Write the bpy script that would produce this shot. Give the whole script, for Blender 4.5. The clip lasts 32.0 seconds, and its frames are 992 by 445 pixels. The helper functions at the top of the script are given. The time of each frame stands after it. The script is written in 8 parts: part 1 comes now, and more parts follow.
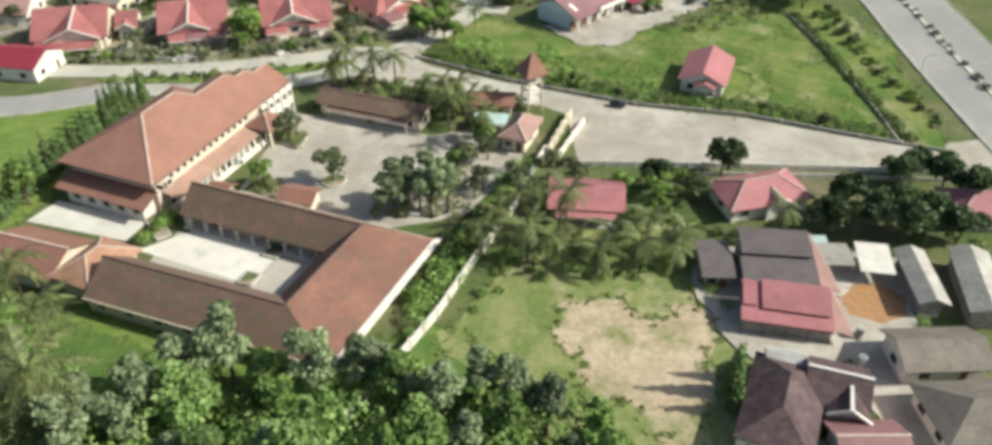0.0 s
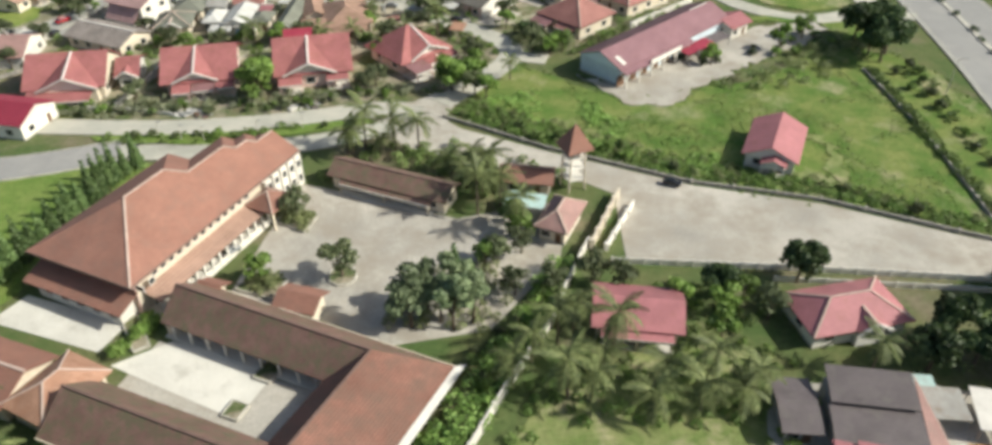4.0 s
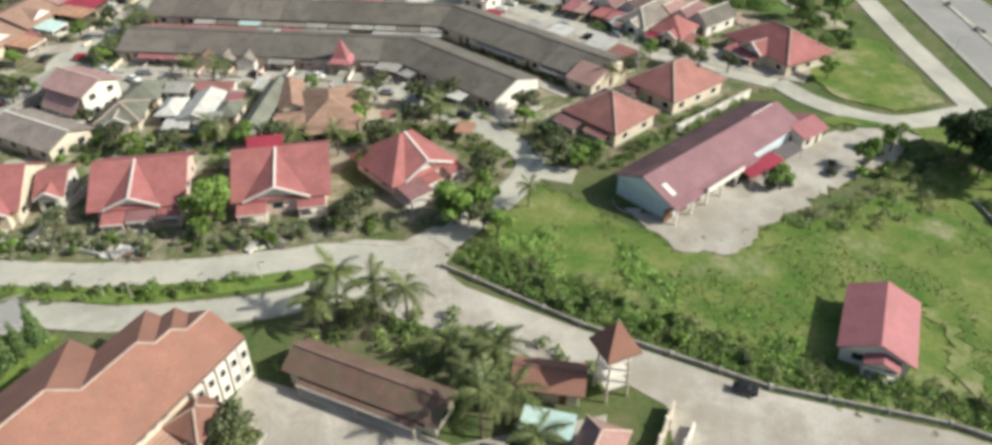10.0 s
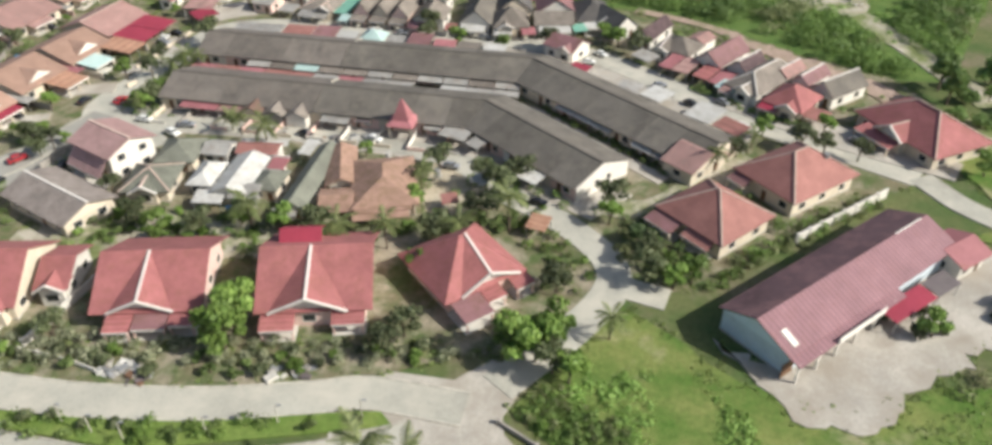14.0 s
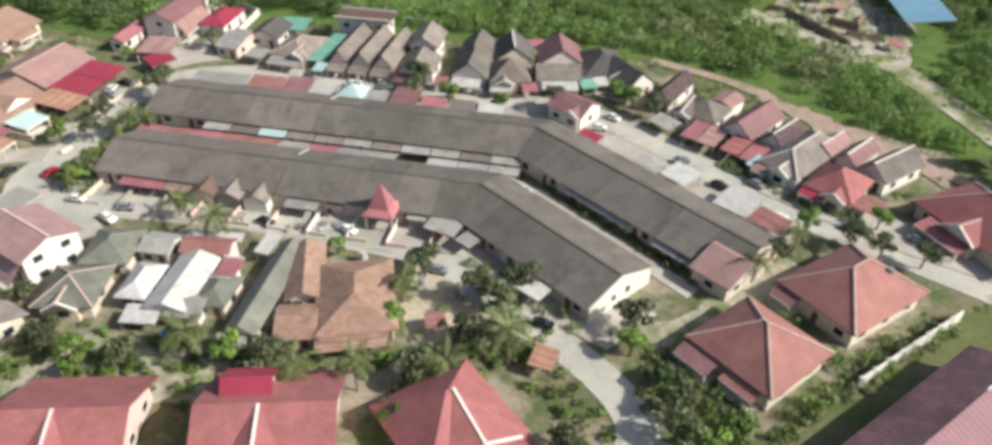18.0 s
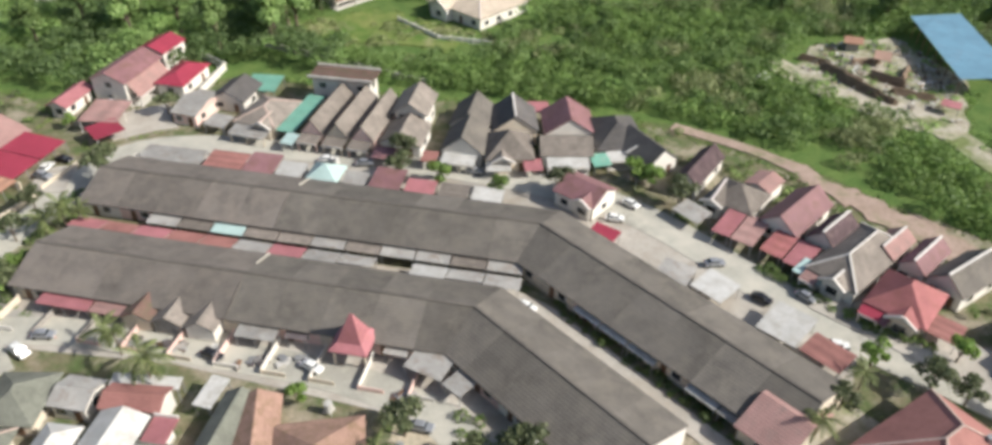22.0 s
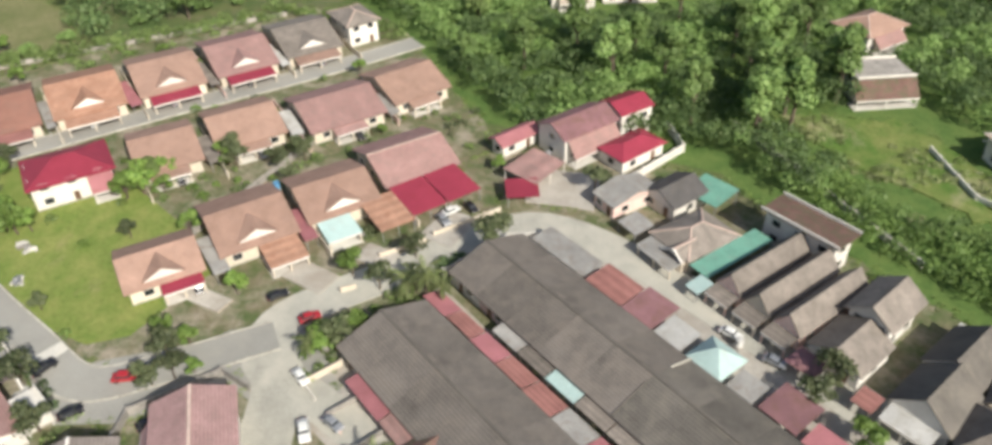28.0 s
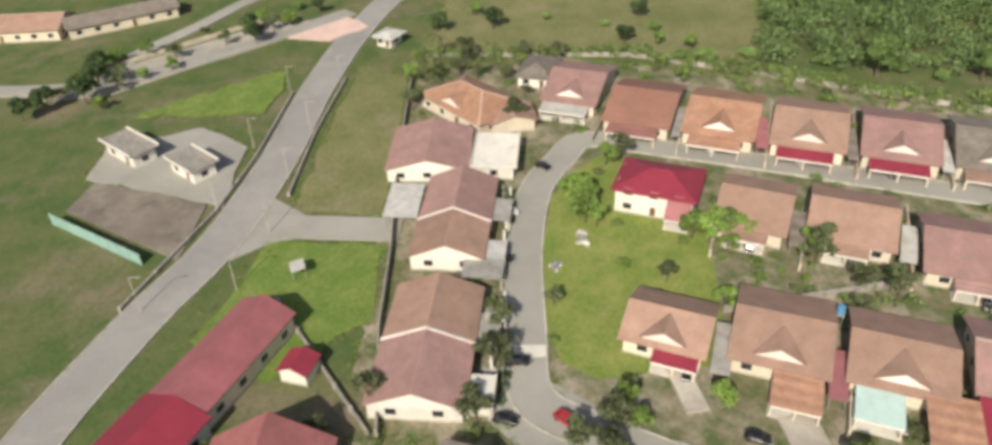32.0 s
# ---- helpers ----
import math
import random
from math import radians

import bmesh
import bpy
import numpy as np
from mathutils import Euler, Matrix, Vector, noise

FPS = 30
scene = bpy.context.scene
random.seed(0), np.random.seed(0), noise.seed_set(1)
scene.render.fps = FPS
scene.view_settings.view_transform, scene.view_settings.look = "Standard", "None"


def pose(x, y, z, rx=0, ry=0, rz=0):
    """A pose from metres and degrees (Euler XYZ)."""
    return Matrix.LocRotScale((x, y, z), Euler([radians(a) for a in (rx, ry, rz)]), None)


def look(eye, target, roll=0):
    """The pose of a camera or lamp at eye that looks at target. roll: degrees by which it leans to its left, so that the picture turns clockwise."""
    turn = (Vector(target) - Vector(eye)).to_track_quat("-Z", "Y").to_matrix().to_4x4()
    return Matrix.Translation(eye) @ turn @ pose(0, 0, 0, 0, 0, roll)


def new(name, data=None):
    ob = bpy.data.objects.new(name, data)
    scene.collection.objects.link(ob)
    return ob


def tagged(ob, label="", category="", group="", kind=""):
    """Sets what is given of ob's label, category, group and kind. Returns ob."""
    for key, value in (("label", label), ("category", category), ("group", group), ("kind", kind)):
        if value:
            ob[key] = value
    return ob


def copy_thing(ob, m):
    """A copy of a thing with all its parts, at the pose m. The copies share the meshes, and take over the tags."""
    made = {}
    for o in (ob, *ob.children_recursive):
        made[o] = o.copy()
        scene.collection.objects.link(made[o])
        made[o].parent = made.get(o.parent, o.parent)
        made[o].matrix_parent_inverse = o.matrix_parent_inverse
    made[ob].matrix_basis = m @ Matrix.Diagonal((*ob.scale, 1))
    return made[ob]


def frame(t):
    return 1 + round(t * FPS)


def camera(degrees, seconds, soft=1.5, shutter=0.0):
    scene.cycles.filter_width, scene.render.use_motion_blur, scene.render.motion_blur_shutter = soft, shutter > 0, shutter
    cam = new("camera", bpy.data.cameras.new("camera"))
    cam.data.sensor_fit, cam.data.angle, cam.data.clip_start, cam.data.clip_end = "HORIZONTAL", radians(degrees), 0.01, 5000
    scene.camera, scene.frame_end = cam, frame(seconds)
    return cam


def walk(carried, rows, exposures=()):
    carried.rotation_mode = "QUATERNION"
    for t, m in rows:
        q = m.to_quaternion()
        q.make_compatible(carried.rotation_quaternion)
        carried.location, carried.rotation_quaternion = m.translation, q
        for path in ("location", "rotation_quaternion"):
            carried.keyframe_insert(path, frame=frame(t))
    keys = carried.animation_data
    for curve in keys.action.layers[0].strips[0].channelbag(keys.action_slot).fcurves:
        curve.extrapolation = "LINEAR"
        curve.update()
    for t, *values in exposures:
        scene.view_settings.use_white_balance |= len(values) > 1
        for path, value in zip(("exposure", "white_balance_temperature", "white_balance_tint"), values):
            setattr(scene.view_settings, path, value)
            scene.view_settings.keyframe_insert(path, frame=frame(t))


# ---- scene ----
cam = camera(64.5, 32.0, soft=3.5)
PATH = [
    (0, (1.107, -9.285, 79.613), (1.292, -7.704, 78.402), -0.2),
    (0.5, (1.452, -6.615, 79.469), (1.619, -5.029, 78.262), -0.4),
    (1, (1.482, -3.537, 79.559), (1.598, -1.946, 78.353), -0.5),
    (1.5, (1.779, 0.085, 79.689), (1.878, 1.677, 78.482), -0.5),
    (2, (2.169, 3.296, 79.846), (2.27, 4.888, 78.639), -0.5),
    (2.5, (2.352, 6.269, 79.956), (2.456, 7.86, 78.749), -0.5),
    (3, (2.735, 10.013, 80.05), (2.841, 11.605, 78.844), -0.5),
    (3.5, (2.953, 13.14, 80.162), (3.061, 14.732, 78.957), -0.5),
    (5.5, (4.359, 27.887, 79.931), (4.473, 29.486, 78.735), -0.5),
    (6, (4.646, 31.389, 79.743), (4.757, 32.992, 78.553), -0.5),
    (6.5, (4.708, 34.52, 80.004), (4.797, 36.123, 78.811), -0.4),
    (7, (4.998, 38.569, 80.236), (5.068, 40.172, 79.042), -0.3),
    (7.5, (5.32, 42.695, 80.209), (5.391, 44.299, 79.017), -0.3),
    (8, (5.492, 46.522, 80.475), (5.566, 48.125, 79.281), -0.2),
    (8.5, (5.631, 50.194, 80.442), (5.707, 51.799, 79.251), -0.1),
    (9, (5.824, 53.702, 80.57), (5.902, 55.307, 79.378), -0.2),
    (9.5, (6.029, 57.397, 80.676), (6.108, 59.003, 79.486), -0.1),
    (10, (6.276, 61.522, 80.738), (6.355, 63.128, 79.549), -0.0),
    (10.5, (6.477, 65.446, 81.153), (6.558, 67.05, 79.96), -0.0),
    (11, (6.71, 69.597, 81.164), (6.792, 71.202, 79.973), -0.0),
    (11.5, (5.975, 73.287, 80.745), (5.979, 74.895, 79.556), 0.1),
    (12, (5.975, 77.506, 80.642), (5.877, 79.113, 79.456), 0.0),
    (12.5, (5.963, 81.017, 81.029), (5.866, 82.622, 79.838), -0.1),
    (13, (6.042, 85.545, 81.39), (5.945, 87.146, 80.196), -0.0),
    (13.5, (6.134, 89.272, 81.406), (6.038, 90.874, 80.212), 0.0),
    (14, (6.318, 93.141, 81.38), (6.219, 94.743, 80.187), -0.1),
    (14.5, (6.156, 97.135, 81.73), (6.058, 98.735, 80.534), -0.0),
    (16.5, (4.895, 112.284, 82.599), (4.807, 113.876, 81.391), 0.5),
    (17, (3.9, 116.787, 82.1), (3.825, 118.383, 80.897), 1.0),
    (17.5, (3.773, 120.128, 81.894), (3.698, 121.726, 80.693), 1.0),
    (18, (3.566, 124.054, 81.759), (3.49, 125.653, 80.561), 1.1),
    (18.5, (3.827, 127.907, 81.591), (3.745, 129.508, 80.395), 0.9),
    (19, (3.736, 131.717, 81.515), (3.653, 133.318, 80.319), 0.9),
    (19.5, (3.41, 135.347, 81.688), (3.33, 136.948, 80.492), 0.9),
    (20, (3.269, 138.967, 81.806), (3.188, 140.569, 80.61), 0.9),
    (20.5, (3.014, 143.069, 81.899), (2.933, 144.669, 80.701), 1.0),
    (21, (2.946, 147.115, 81.956), (2.864, 148.716, 80.759), 1.0),
    (21.5, (2.505, 150.42, 81.661), (2.426, 152.023, 80.467), 1.0),
    (22, (2.177, 154.404, 81.835), (2.101, 156.008, 80.643), 1.0),
    (22.5, (1.922, 157.95, 82.009), (1.847, 159.554, 80.817), 1.1),
    (23, (1.457, 161.423, 82.198), (1.386, 163.026, 81.005), 1.1),
    (23.5, (1.244, 165.561, 82.141), (1.174, 167.167, 80.951), 1.1),
    (24, (1.112, 169.426, 82.483), (1.041, 171.029, 81.289), 1.2),
    (24.5, (0.575, 173.036, 83.005), (0.464, 174.634, 81.806), 1.2),
    (26.5, (0.079, 188.822, 84.543), (-0.593, 190.257, 83.323), 0.1),
    (27, (-0.681, 193.281, 84.835), (-1.502, 194.632, 83.609), -0.4),
    (27.5, (-2.411, 196.443, 85.079), (-3.371, 197.696, 83.851), -0.6),
    (28, (-4.582, 199.821, 84.5), (-5.687, 200.953, 83.277), -1.0),
    (28.5, (-6.133, 202.979, 84.084), (-7.382, 203.961, 82.869), -1.5),
    (29, (-8.781, 205.751, 83.051), (-10.158, 206.563, 81.849), -1.8),
    (29.5, (-11.019, 207.839, 82.732), (-12.475, 208.515, 81.539), -1.9),
    (30, (-13.503, 210.414, 82.723), (-15.037, 210.905, 81.538), -2.0),
    (30.5, (-16.091, 212.254, 82.366), (-17.675, 212.581, 81.189), -2.1),
    (31, (-18.887, 213.723, 81.898), (-20.502, 213.885, 80.729), -2.1),
    (31.5, (-22.129, 215.191, 81.723), (-23.756, 215.166, 80.561), -2.1),
    (32, (-24.27, 216.554, 81.659), (-25.893, 216.362, 80.506), -2.3),
]
walk(cam, [(t, look(eye, target, roll)) for t, eye, target, roll in PATH], [(0, 0.27, 6700, 1), (3, 0.21, 6680, 2), (9, 0.17, 6640, 2), (17, 0.24, 6540, 8), (24, 0.27, 6480, 8), (28, 0.17, 6660, 7), (30, 0.03, 7130, 9), (32, -0.01, 7150, 8)])


# ---------------- world, sun ----------------
SUN_AZ, SUN_EL = radians(-12), radians(37)
world = bpy.data.worlds.new("sky")
scene.world = world
world.use_nodes = True
wn = world.node_tree.nodes
sky = wn.new("ShaderNodeTexSky")
sky.sky_type, sky.sun_disc = "NISHITA", False
sky.sun_elevation, sky.sun_rotation = SUN_EL, radians(90) - SUN_AZ
sky.air_density, sky.dust_density = 1.0, 2.5
wn["Background"].inputs["Strength"].default_value = 0.102
world.node_tree.links.new(sky.outputs["Color"], wn["Background"].inputs["Color"])
sun = new("sun", bpy.data.lights.new("sun", "SUN"))
sun.data.energy, sun.data.angle, sun.data.color = 4.95, radians(0.6), (1.0, 0.955, 0.89)
sun_from = Vector((math.cos(SUN_EL) * math.cos(SUN_AZ), math.cos(SUN_EL) * math.sin(SUN_AZ), math.sin(SUN_EL)))
sun.matrix_world = look(sun_from * 300, (0, 0, 0))


# ---------------- materials ----------------
def material(name, base, rough=0.8, fine=6.0, coarse=0.25, vary=0.35, stain=None, stain_at=0.6, lines=None, bump=0.25,
             metal=0.0, tint=0.12, spec=0.3):
    """A painted, mineral or metal surface: grain and stains at two scales, each object a little different."""
    m = bpy.data.materials.new(name)
    m.use_nodes = True
    n, l = m.node_tree.nodes, m.node_tree.links
    bsdf = n["Principled BSDF"]
    bsdf.inputs["Roughness"].default_value, bsdf.inputs["Metallic"].default_value = rough, metal
    bsdf.inputs["Specular IOR Level"].default_value = spec
    where = n.new("ShaderNodeTexCoord")
    spot = n.new("ShaderNodeVectorMath")
    info = n.new("ShaderNodeObjectInfo")
    shift = n.new("ShaderNodeVectorMath")
    shift.operation, shift.inputs[1].default_value = "SCALE", (0, 0, 0)
    shift.inputs["Scale"].default_value = 40.0
    comb = n.new("ShaderNodeCombineXYZ")
    for k in range(3):
        l.new(info.outputs["Random"], comb.inputs[k])
    l.new(comb.outputs[0], shift.inputs[0])
    l.new(where.outputs["Object"], spot.inputs[0])
    l.new(shift.outputs[0], spot.inputs[1])
    grain, patch = n.new("ShaderNodeTexNoise"), n.new("ShaderNodeTexNoise")
    grain.inputs["Scale"].default_value, grain.inputs["Detail"].default_value = fine, 5
    patch.inputs["Scale"].default_value, patch.inputs["Detail"].default_value = coarse, 6
    patch.inputs["Roughness"].default_value = 0.65
    for t in (grain, patch):
        l.new(spot.outputs[0], t.inputs["Vector"])
    dark = tuple(c * (1 - vary) for c in base)
    light = tuple(min(1, c * (1 + vary * 0.7)) for c in base)
    ramp = n.new("ShaderNodeValToRGB")
    ramp.color_ramp.elements[0].position, ramp.color_ramp.elements[0].color = 0.3, (*dark, 1)
    ramp.color_ramp.elements[1].position, ramp.color_ramp.elements[1].color = 0.72, (*light, 1)
    l.new(patch.outputs["Fac"], ramp.inputs["Fac"])
    mixed = n.new("ShaderNodeMix")
    mixed.data_type, mixed.blend_type = "RGBA", "OVERLAY"
    mixed.inputs["Factor"].default_value = 0.35
    l.new(ramp.outputs["Color"], mixed.inputs["A"])
    l.new(grain.outputs["Fac"], mixed.inputs["B"])
    colour = mixed.outputs["Result"]
    if stain:
        blot, edge, over = n.new("ShaderNodeTexNoise"), n.new("ShaderNodeValToRGB"), n.new("ShaderNodeMix")
        blot.inputs["Scale"].default_value, blot.inputs["Detail"].default_value = coarse * 2.3, 8
        blot.inputs["Roughness"].default_value = 0.7
        l.new(spot.outputs[0], blot.inputs["Vector"])
        edge.color_ramp.elements[0].position, edge.color_ramp.elements[1].position = stain_at - 0.12, stain_at + 0.1
        l.new(blot.outputs["Fac"], edge.inputs["Fac"])
        over.data_type = "RGBA"
        over.inputs["B"].default_value = (*stain, 1)
        l.new(edge.outputs["Color"], over.inputs["Factor"])
        l.new(colour, over.inputs["A"])
        colour = over.outputs["Result"]
    hsv, value = n.new("ShaderNodeHueSaturation"), n.new("ShaderNodeMapRange")
    value.inputs["To Min"].default_value, value.inputs["To Max"].default_value = 1 - tint, 1 + tint
    l.new(info.outputs["Random"], value.inputs["Value"])
    l.new(value.outputs[0], hsv.inputs["Value"])
    l.new(colour, hsv.inputs["Color"])
    l.new(hsv.outputs["Color"], bsdf.inputs["Base Color"])
    relief = n.new("ShaderNodeBump")
    relief.inputs["Strength"].default_value, relief.inputs["Distance"].default_value = bump, 0.05
    height = grain.outputs["Fac"]
    if lines:
        axis, step = lines
        wave = n.new("ShaderNodeTexWave")
        wave.bands_direction = axis
        wave.inputs["Scale"].default_value = 0.314 / step
        wave.inputs["Distortion"].default_value = 0.3
        l.new(where.outputs["Object"], wave.inputs["Vector"])
        add = n.new("ShaderNodeMath")
        add.operation = "MULTIPLY_ADD"
        add.inputs[1].default_value = 0.7
        l.new(wave.outputs["Fac"], add.inputs[0])
        l.new(height, add.inputs[2])
        height = add.outputs[0]
        groove = n.new("ShaderNodeMix")
        groove.data_type, groove.blend_type = "RGBA", "MULTIPLY"
        groove.inputs["Factor"].default_value = 0.22
        l.new(colour, groove.inputs["A"])
        l.new(wave.outputs["Color"], groove.inputs["B"])
        l.new(groove.outputs["Result"], hsv.inputs["Color"])
    l.new(height, relief.inputs["Height"])
    l.new(relief.outputs["Normal"], bsdf.inputs["Normal"])
    return m


def leaf_material(name, dark, light, fine=0.9):
    """Leaves: one tone a clump, darker and lighter from tree to tree, a little light comes through."""
    m = bpy.data.materials.new(name)
    m.use_nodes = True
    n, l = m.node_tree.nodes, m.node_tree.links
    bsdf = n["Principled BSDF"]
    bsdf.inputs["Roughness"].default_value = 0.55
    bsdf.inputs["Specular IOR Level"].default_value = 0.35
    geo, info, ramp, hsv, value = (n.new(k) for k in ("ShaderNodeNewGeometry", "ShaderNodeObjectInfo", "ShaderNodeValToRGB",
                                                       "ShaderNodeHueSaturation", "ShaderNodeMapRange"))
    ramp.color_ramp.elements[0].color, ramp.color_ramp.elements[1].color = (*dark, 1), (*light, 1)
    l.new(geo.outputs["Random Per Island"], ramp.inputs["Fac"])
    value.inputs["To Min"].default_value, value.inputs["To Max"].default_value = 0.72, 1.3
    l.new(info.outputs["Random"], value.inputs["Value"])
    l.new(value.outputs[0], hsv.inputs["Value"])
    where, patch, level, tone = (n.new(k) for k in ("ShaderNodeTexCoord", "ShaderNodeTexNoise", "ShaderNodeMapRange", "ShaderNodeMix"))
    patch.inputs["Scale"].default_value, patch.inputs["Detail"].default_value = 0.16, 3
    l.new(where.outputs["Object"], patch.inputs["Vector"])
    level.inputs["From Min"].default_value, level.inputs["From Max"].default_value = 0.3, 0.7
    level.inputs["To Min"].default_value, level.inputs["To Max"].default_value = 0.72, 1.3
    l.new(patch.outputs["Fac"], level.inputs["Value"])
    tone.data_type, tone.blend_type = "RGBA", "MULTIPLY"
    tone.inputs["Factor"].default_value = 1.0
    l.new(ramp.outputs["Color"], tone.inputs["A"])
    l.new(level.outputs[0], tone.inputs["B"])
    l.new(tone.outputs["Result"], hsv.inputs["Color"])
    l.new(hsv.outputs["Color"], bsdf.inputs["Base Color"])
    glow = n.new("ShaderNodeBsdfTranslucent")
    l.new(hsv.outputs["Color"], glow.inputs["Color"])
    mix = n.new("ShaderNodeMixShader")
    mix.inputs["Fac"].default_value = 0.32
    l.new(bsdf.outputs[0], mix.inputs[1])
    l.new(glow.outputs[0], mix.inputs[2])
    l.new(mix.outputs[0], n["Material Output"].inputs["Surface"])
    return m


def ground_material(name, grass, dry, earth, scale=0.02, bare=0.62):
    """Grass with drier patches and bare earth where it is worn."""
    m = bpy.data.materials.new(name)
    m.use_nodes = True
    n, l = m.node_tree.nodes, m.node_tree.links
    bsdf = n["Principled BSDF"]
    bsdf.inputs["Roughness"].default_value, bsdf.inputs["Specular IOR Level"].default_value = 0.95, 0.1
    where = n.new("ShaderNodeTexCoord")
    def cloud(s, detail=8):
        t = n.new("ShaderNodeTexNoise")
        t.inputs["Scale"].default_value, t.inputs["Detail"].default_value, t.inputs["Roughness"].default_value = s, detail, 0.68
        l.new(where.outputs["Object"], t.inputs["Vector"])
        return t.outputs["Fac"]
    def ramp(fac, a, b):
        r = n.new("ShaderNodeValToRGB")
        r.color_ramp.elements[0].position, r.color_ramp.elements[1].position = a, b
        l.new(fac, r.inputs["Fac"])
        return r.outputs["Color"]
    def mix(fac, a, b, blend="MIX"):
        x = n.new("ShaderNodeMix")
        x.data_type, x.blend_type = "RGBA", blend
        for value, key in ((fac, "Factor"), (a, "A"), (b, "B")):
            if isinstance(value, (tuple, float)):
                x.inputs[key].default_value = (*value, 1) if isinstance(value, tuple) else value
            else:
                l.new(value, x.inputs[key])
        return x.outputs["Result"]
    c = mix(ramp(cloud(scale * 4), 0.4, 0.62), grass, dry)
    c = mix(ramp(cloud(scale * 2.1), bare - 0.05, bare + 0.1), c, earth)
    c = mix(0.55, c, cloud(1.3), "OVERLAY")
    c = mix(0.4, c, cloud(7.0, 3), "OVERLAY")
    l.new(c, bsdf.inputs["Base Color"])
    relief = n.new("ShaderNodeBump")
    relief.inputs["Strength"].default_value, relief.inputs["Distance"].default_value = 0.7, 0.2
    l.new(cloud(2.5), relief.inputs["Height"])
    l.new(relief.outputs["Normal"], bsdf.inputs["Normal"])
    return m


GRASS = ground_material("rough_grass", (0.08, 0.122, 0.042), (0.14, 0.15, 0.066), (0.2, 0.17, 0.115), 0.022, 0.56)
DRYGRASS = ground_material("dry_grass", (0.15, 0.165, 0.07), (0.22, 0.21, 0.105), (0.27, 0.23, 0.15), 0.018, 0.6)
MEADOW = ground_material("rough_meadow", (0.09, 0.16, 0.035), (0.2, 0.225, 0.075), (0.34, 0.31, 0.19), 0.028, 0.58)
LAWN = ground_material("green_lawn", (0.125, 0.195, 0.045), (0.19, 0.245, 0.07), (0.23, 0.22, 0.1), 0.05, 0.66)
DIRT = ground_material("sandy_earth", (0.52, 0.42, 0.31), (0.42, 0.33, 0.23), (0.2, 0.22, 0.09), 0.045, 0.54)
SAND = ground_material("pale_sand", (0.5, 0.44, 0.34), (0.43, 0.36, 0.27), (0.3, 0.27, 0.17), 0.05, 0.6)
FIELDMIX = ground_material("worn_field", (0.15, 0.2, 0.065), (0.26, 0.27, 0.12), (0.45, 0.38, 0.26), 0.05, 0.58)
CLAY = ground_material("orange_clay", (0.44, 0.24, 0.12), (0.38, 0.22, 0.12), (0.3, 0.2, 0.12), 0.2, 0.6)
PINKCLAY = ground_material("pinkish_clay", (0.4, 0.3, 0.25), (0.33, 0.25, 0.2), (0.2, 0.2, 0.11), 0.06, 0.56)
LOOPLAWN = ground_material("yellowish_lawn", (0.165, 0.225, 0.055), (0.25, 0.275, 0.085), (0.28, 0.25, 0.12), 0.05, 0.64)
YARD = ground_material("trodden_yard", (0.46, 0.42, 0.35), (0.38, 0.34, 0.26), (0.17, 0.2, 0.08), 0.06, 0.5)
GARDEN = ground_material("garden_soil", (0.096, 0.130, 0.051), (0.203, 0.175, 0.113), (0.339, 0.294, 0.226), 0.06, 0.52)
WOODFLOOR = ground_material("undergrowth", (0.085, 0.145, 0.04), (0.13, 0.185, 0.055), (0.14, 0.15, 0.06), 0.06, 0.66)
CONCRETE = material("weathered_concrete", (0.47, 0.435, 0.385), 0.9, 3, 0.07, 0.3, (0.34, 0.3, 0.25), 0.56, tint=0.05)
ROAD = material("worn_asphalt", (0.43, 0.415, 0.36), 0.9, 5, 0.06, 0.25, (0.52, 0.49, 0.42), 0.57, tint=0.05)
GREYROAD = material("grey_concrete_road", (0.34, 0.33, 0.3), 0.9, 5, 0.06, 0.2, (0.36, 0.34, 0.3), 0.6, tint=0.05)
HARDCOURT = material("worn_hard_court", (0.2, 0.17, 0.145), 0.9, 5, 0.1, 0.3, (0.28, 0.25, 0.21), 0.6, tint=0.03)
TARMAC = material("grey_tarmac", (0.3, 0.29, 0.28), 0.9, 5, 0.05, 0.15, (0.36, 0.34, 0.32), 0.62, tint=0.03)
KERB = material("kerb_concrete", (0.5, 0.47, 0.41), 0.9, 4, 0.4, 0.3, (0.2, 0.19, 0.16), 0.62)
PALE = material("pale_screed", (0.66, 0.63, 0.57), 0.85, 4, 0.12, 0.15, (0.45, 0.42, 0.37), 0.66)
WHITE = material("white_plaster", (0.69, 0.655, 0.6), 0.85, 5, 0.3, 0.12, (0.55, 0.5, 0.43), 0.68)
CREAM = material("cream_plaster", (0.65, 0.57, 0.46), 0.85, 5, 0.3, 0.12, (0.52, 0.44, 0.32), 0.68)
PINKW = material("pink_plaster", (0.72, 0.52, 0.46), 0.85, 5, 0.3, 0.12, (0.5, 0.38, 0.33), 0.68)
# white wall of the long hall with its bluish shade mixed into the colour
SHADEW = material("blue_shade_white_plaster", (0.6, 0.68, 0.75), 0.85, 5, 0.3, 0.1, (0.45, 0.5, 0.55), 0.68)
BLOCK = material("bare_block", (0.36, 0.33, 0.3), 0.9, 5, 0.4, 0.25, (0.18, 0.17, 0.15), 0.6)
RED_TILE = material("red_roof_tile", (0.385, 0.145, 0.145), 0.78, 4, 0.3, 0.25, (0.29, 0.12, 0.1), 0.6, ("Z", 0.16))
PINK_TILE = material("faded_red_tile", (0.355, 0.165, 0.145), 0.8, 4, 0.3, 0.25, (0.33, 0.15, 0.13), 0.62, ("Z", 0.16))
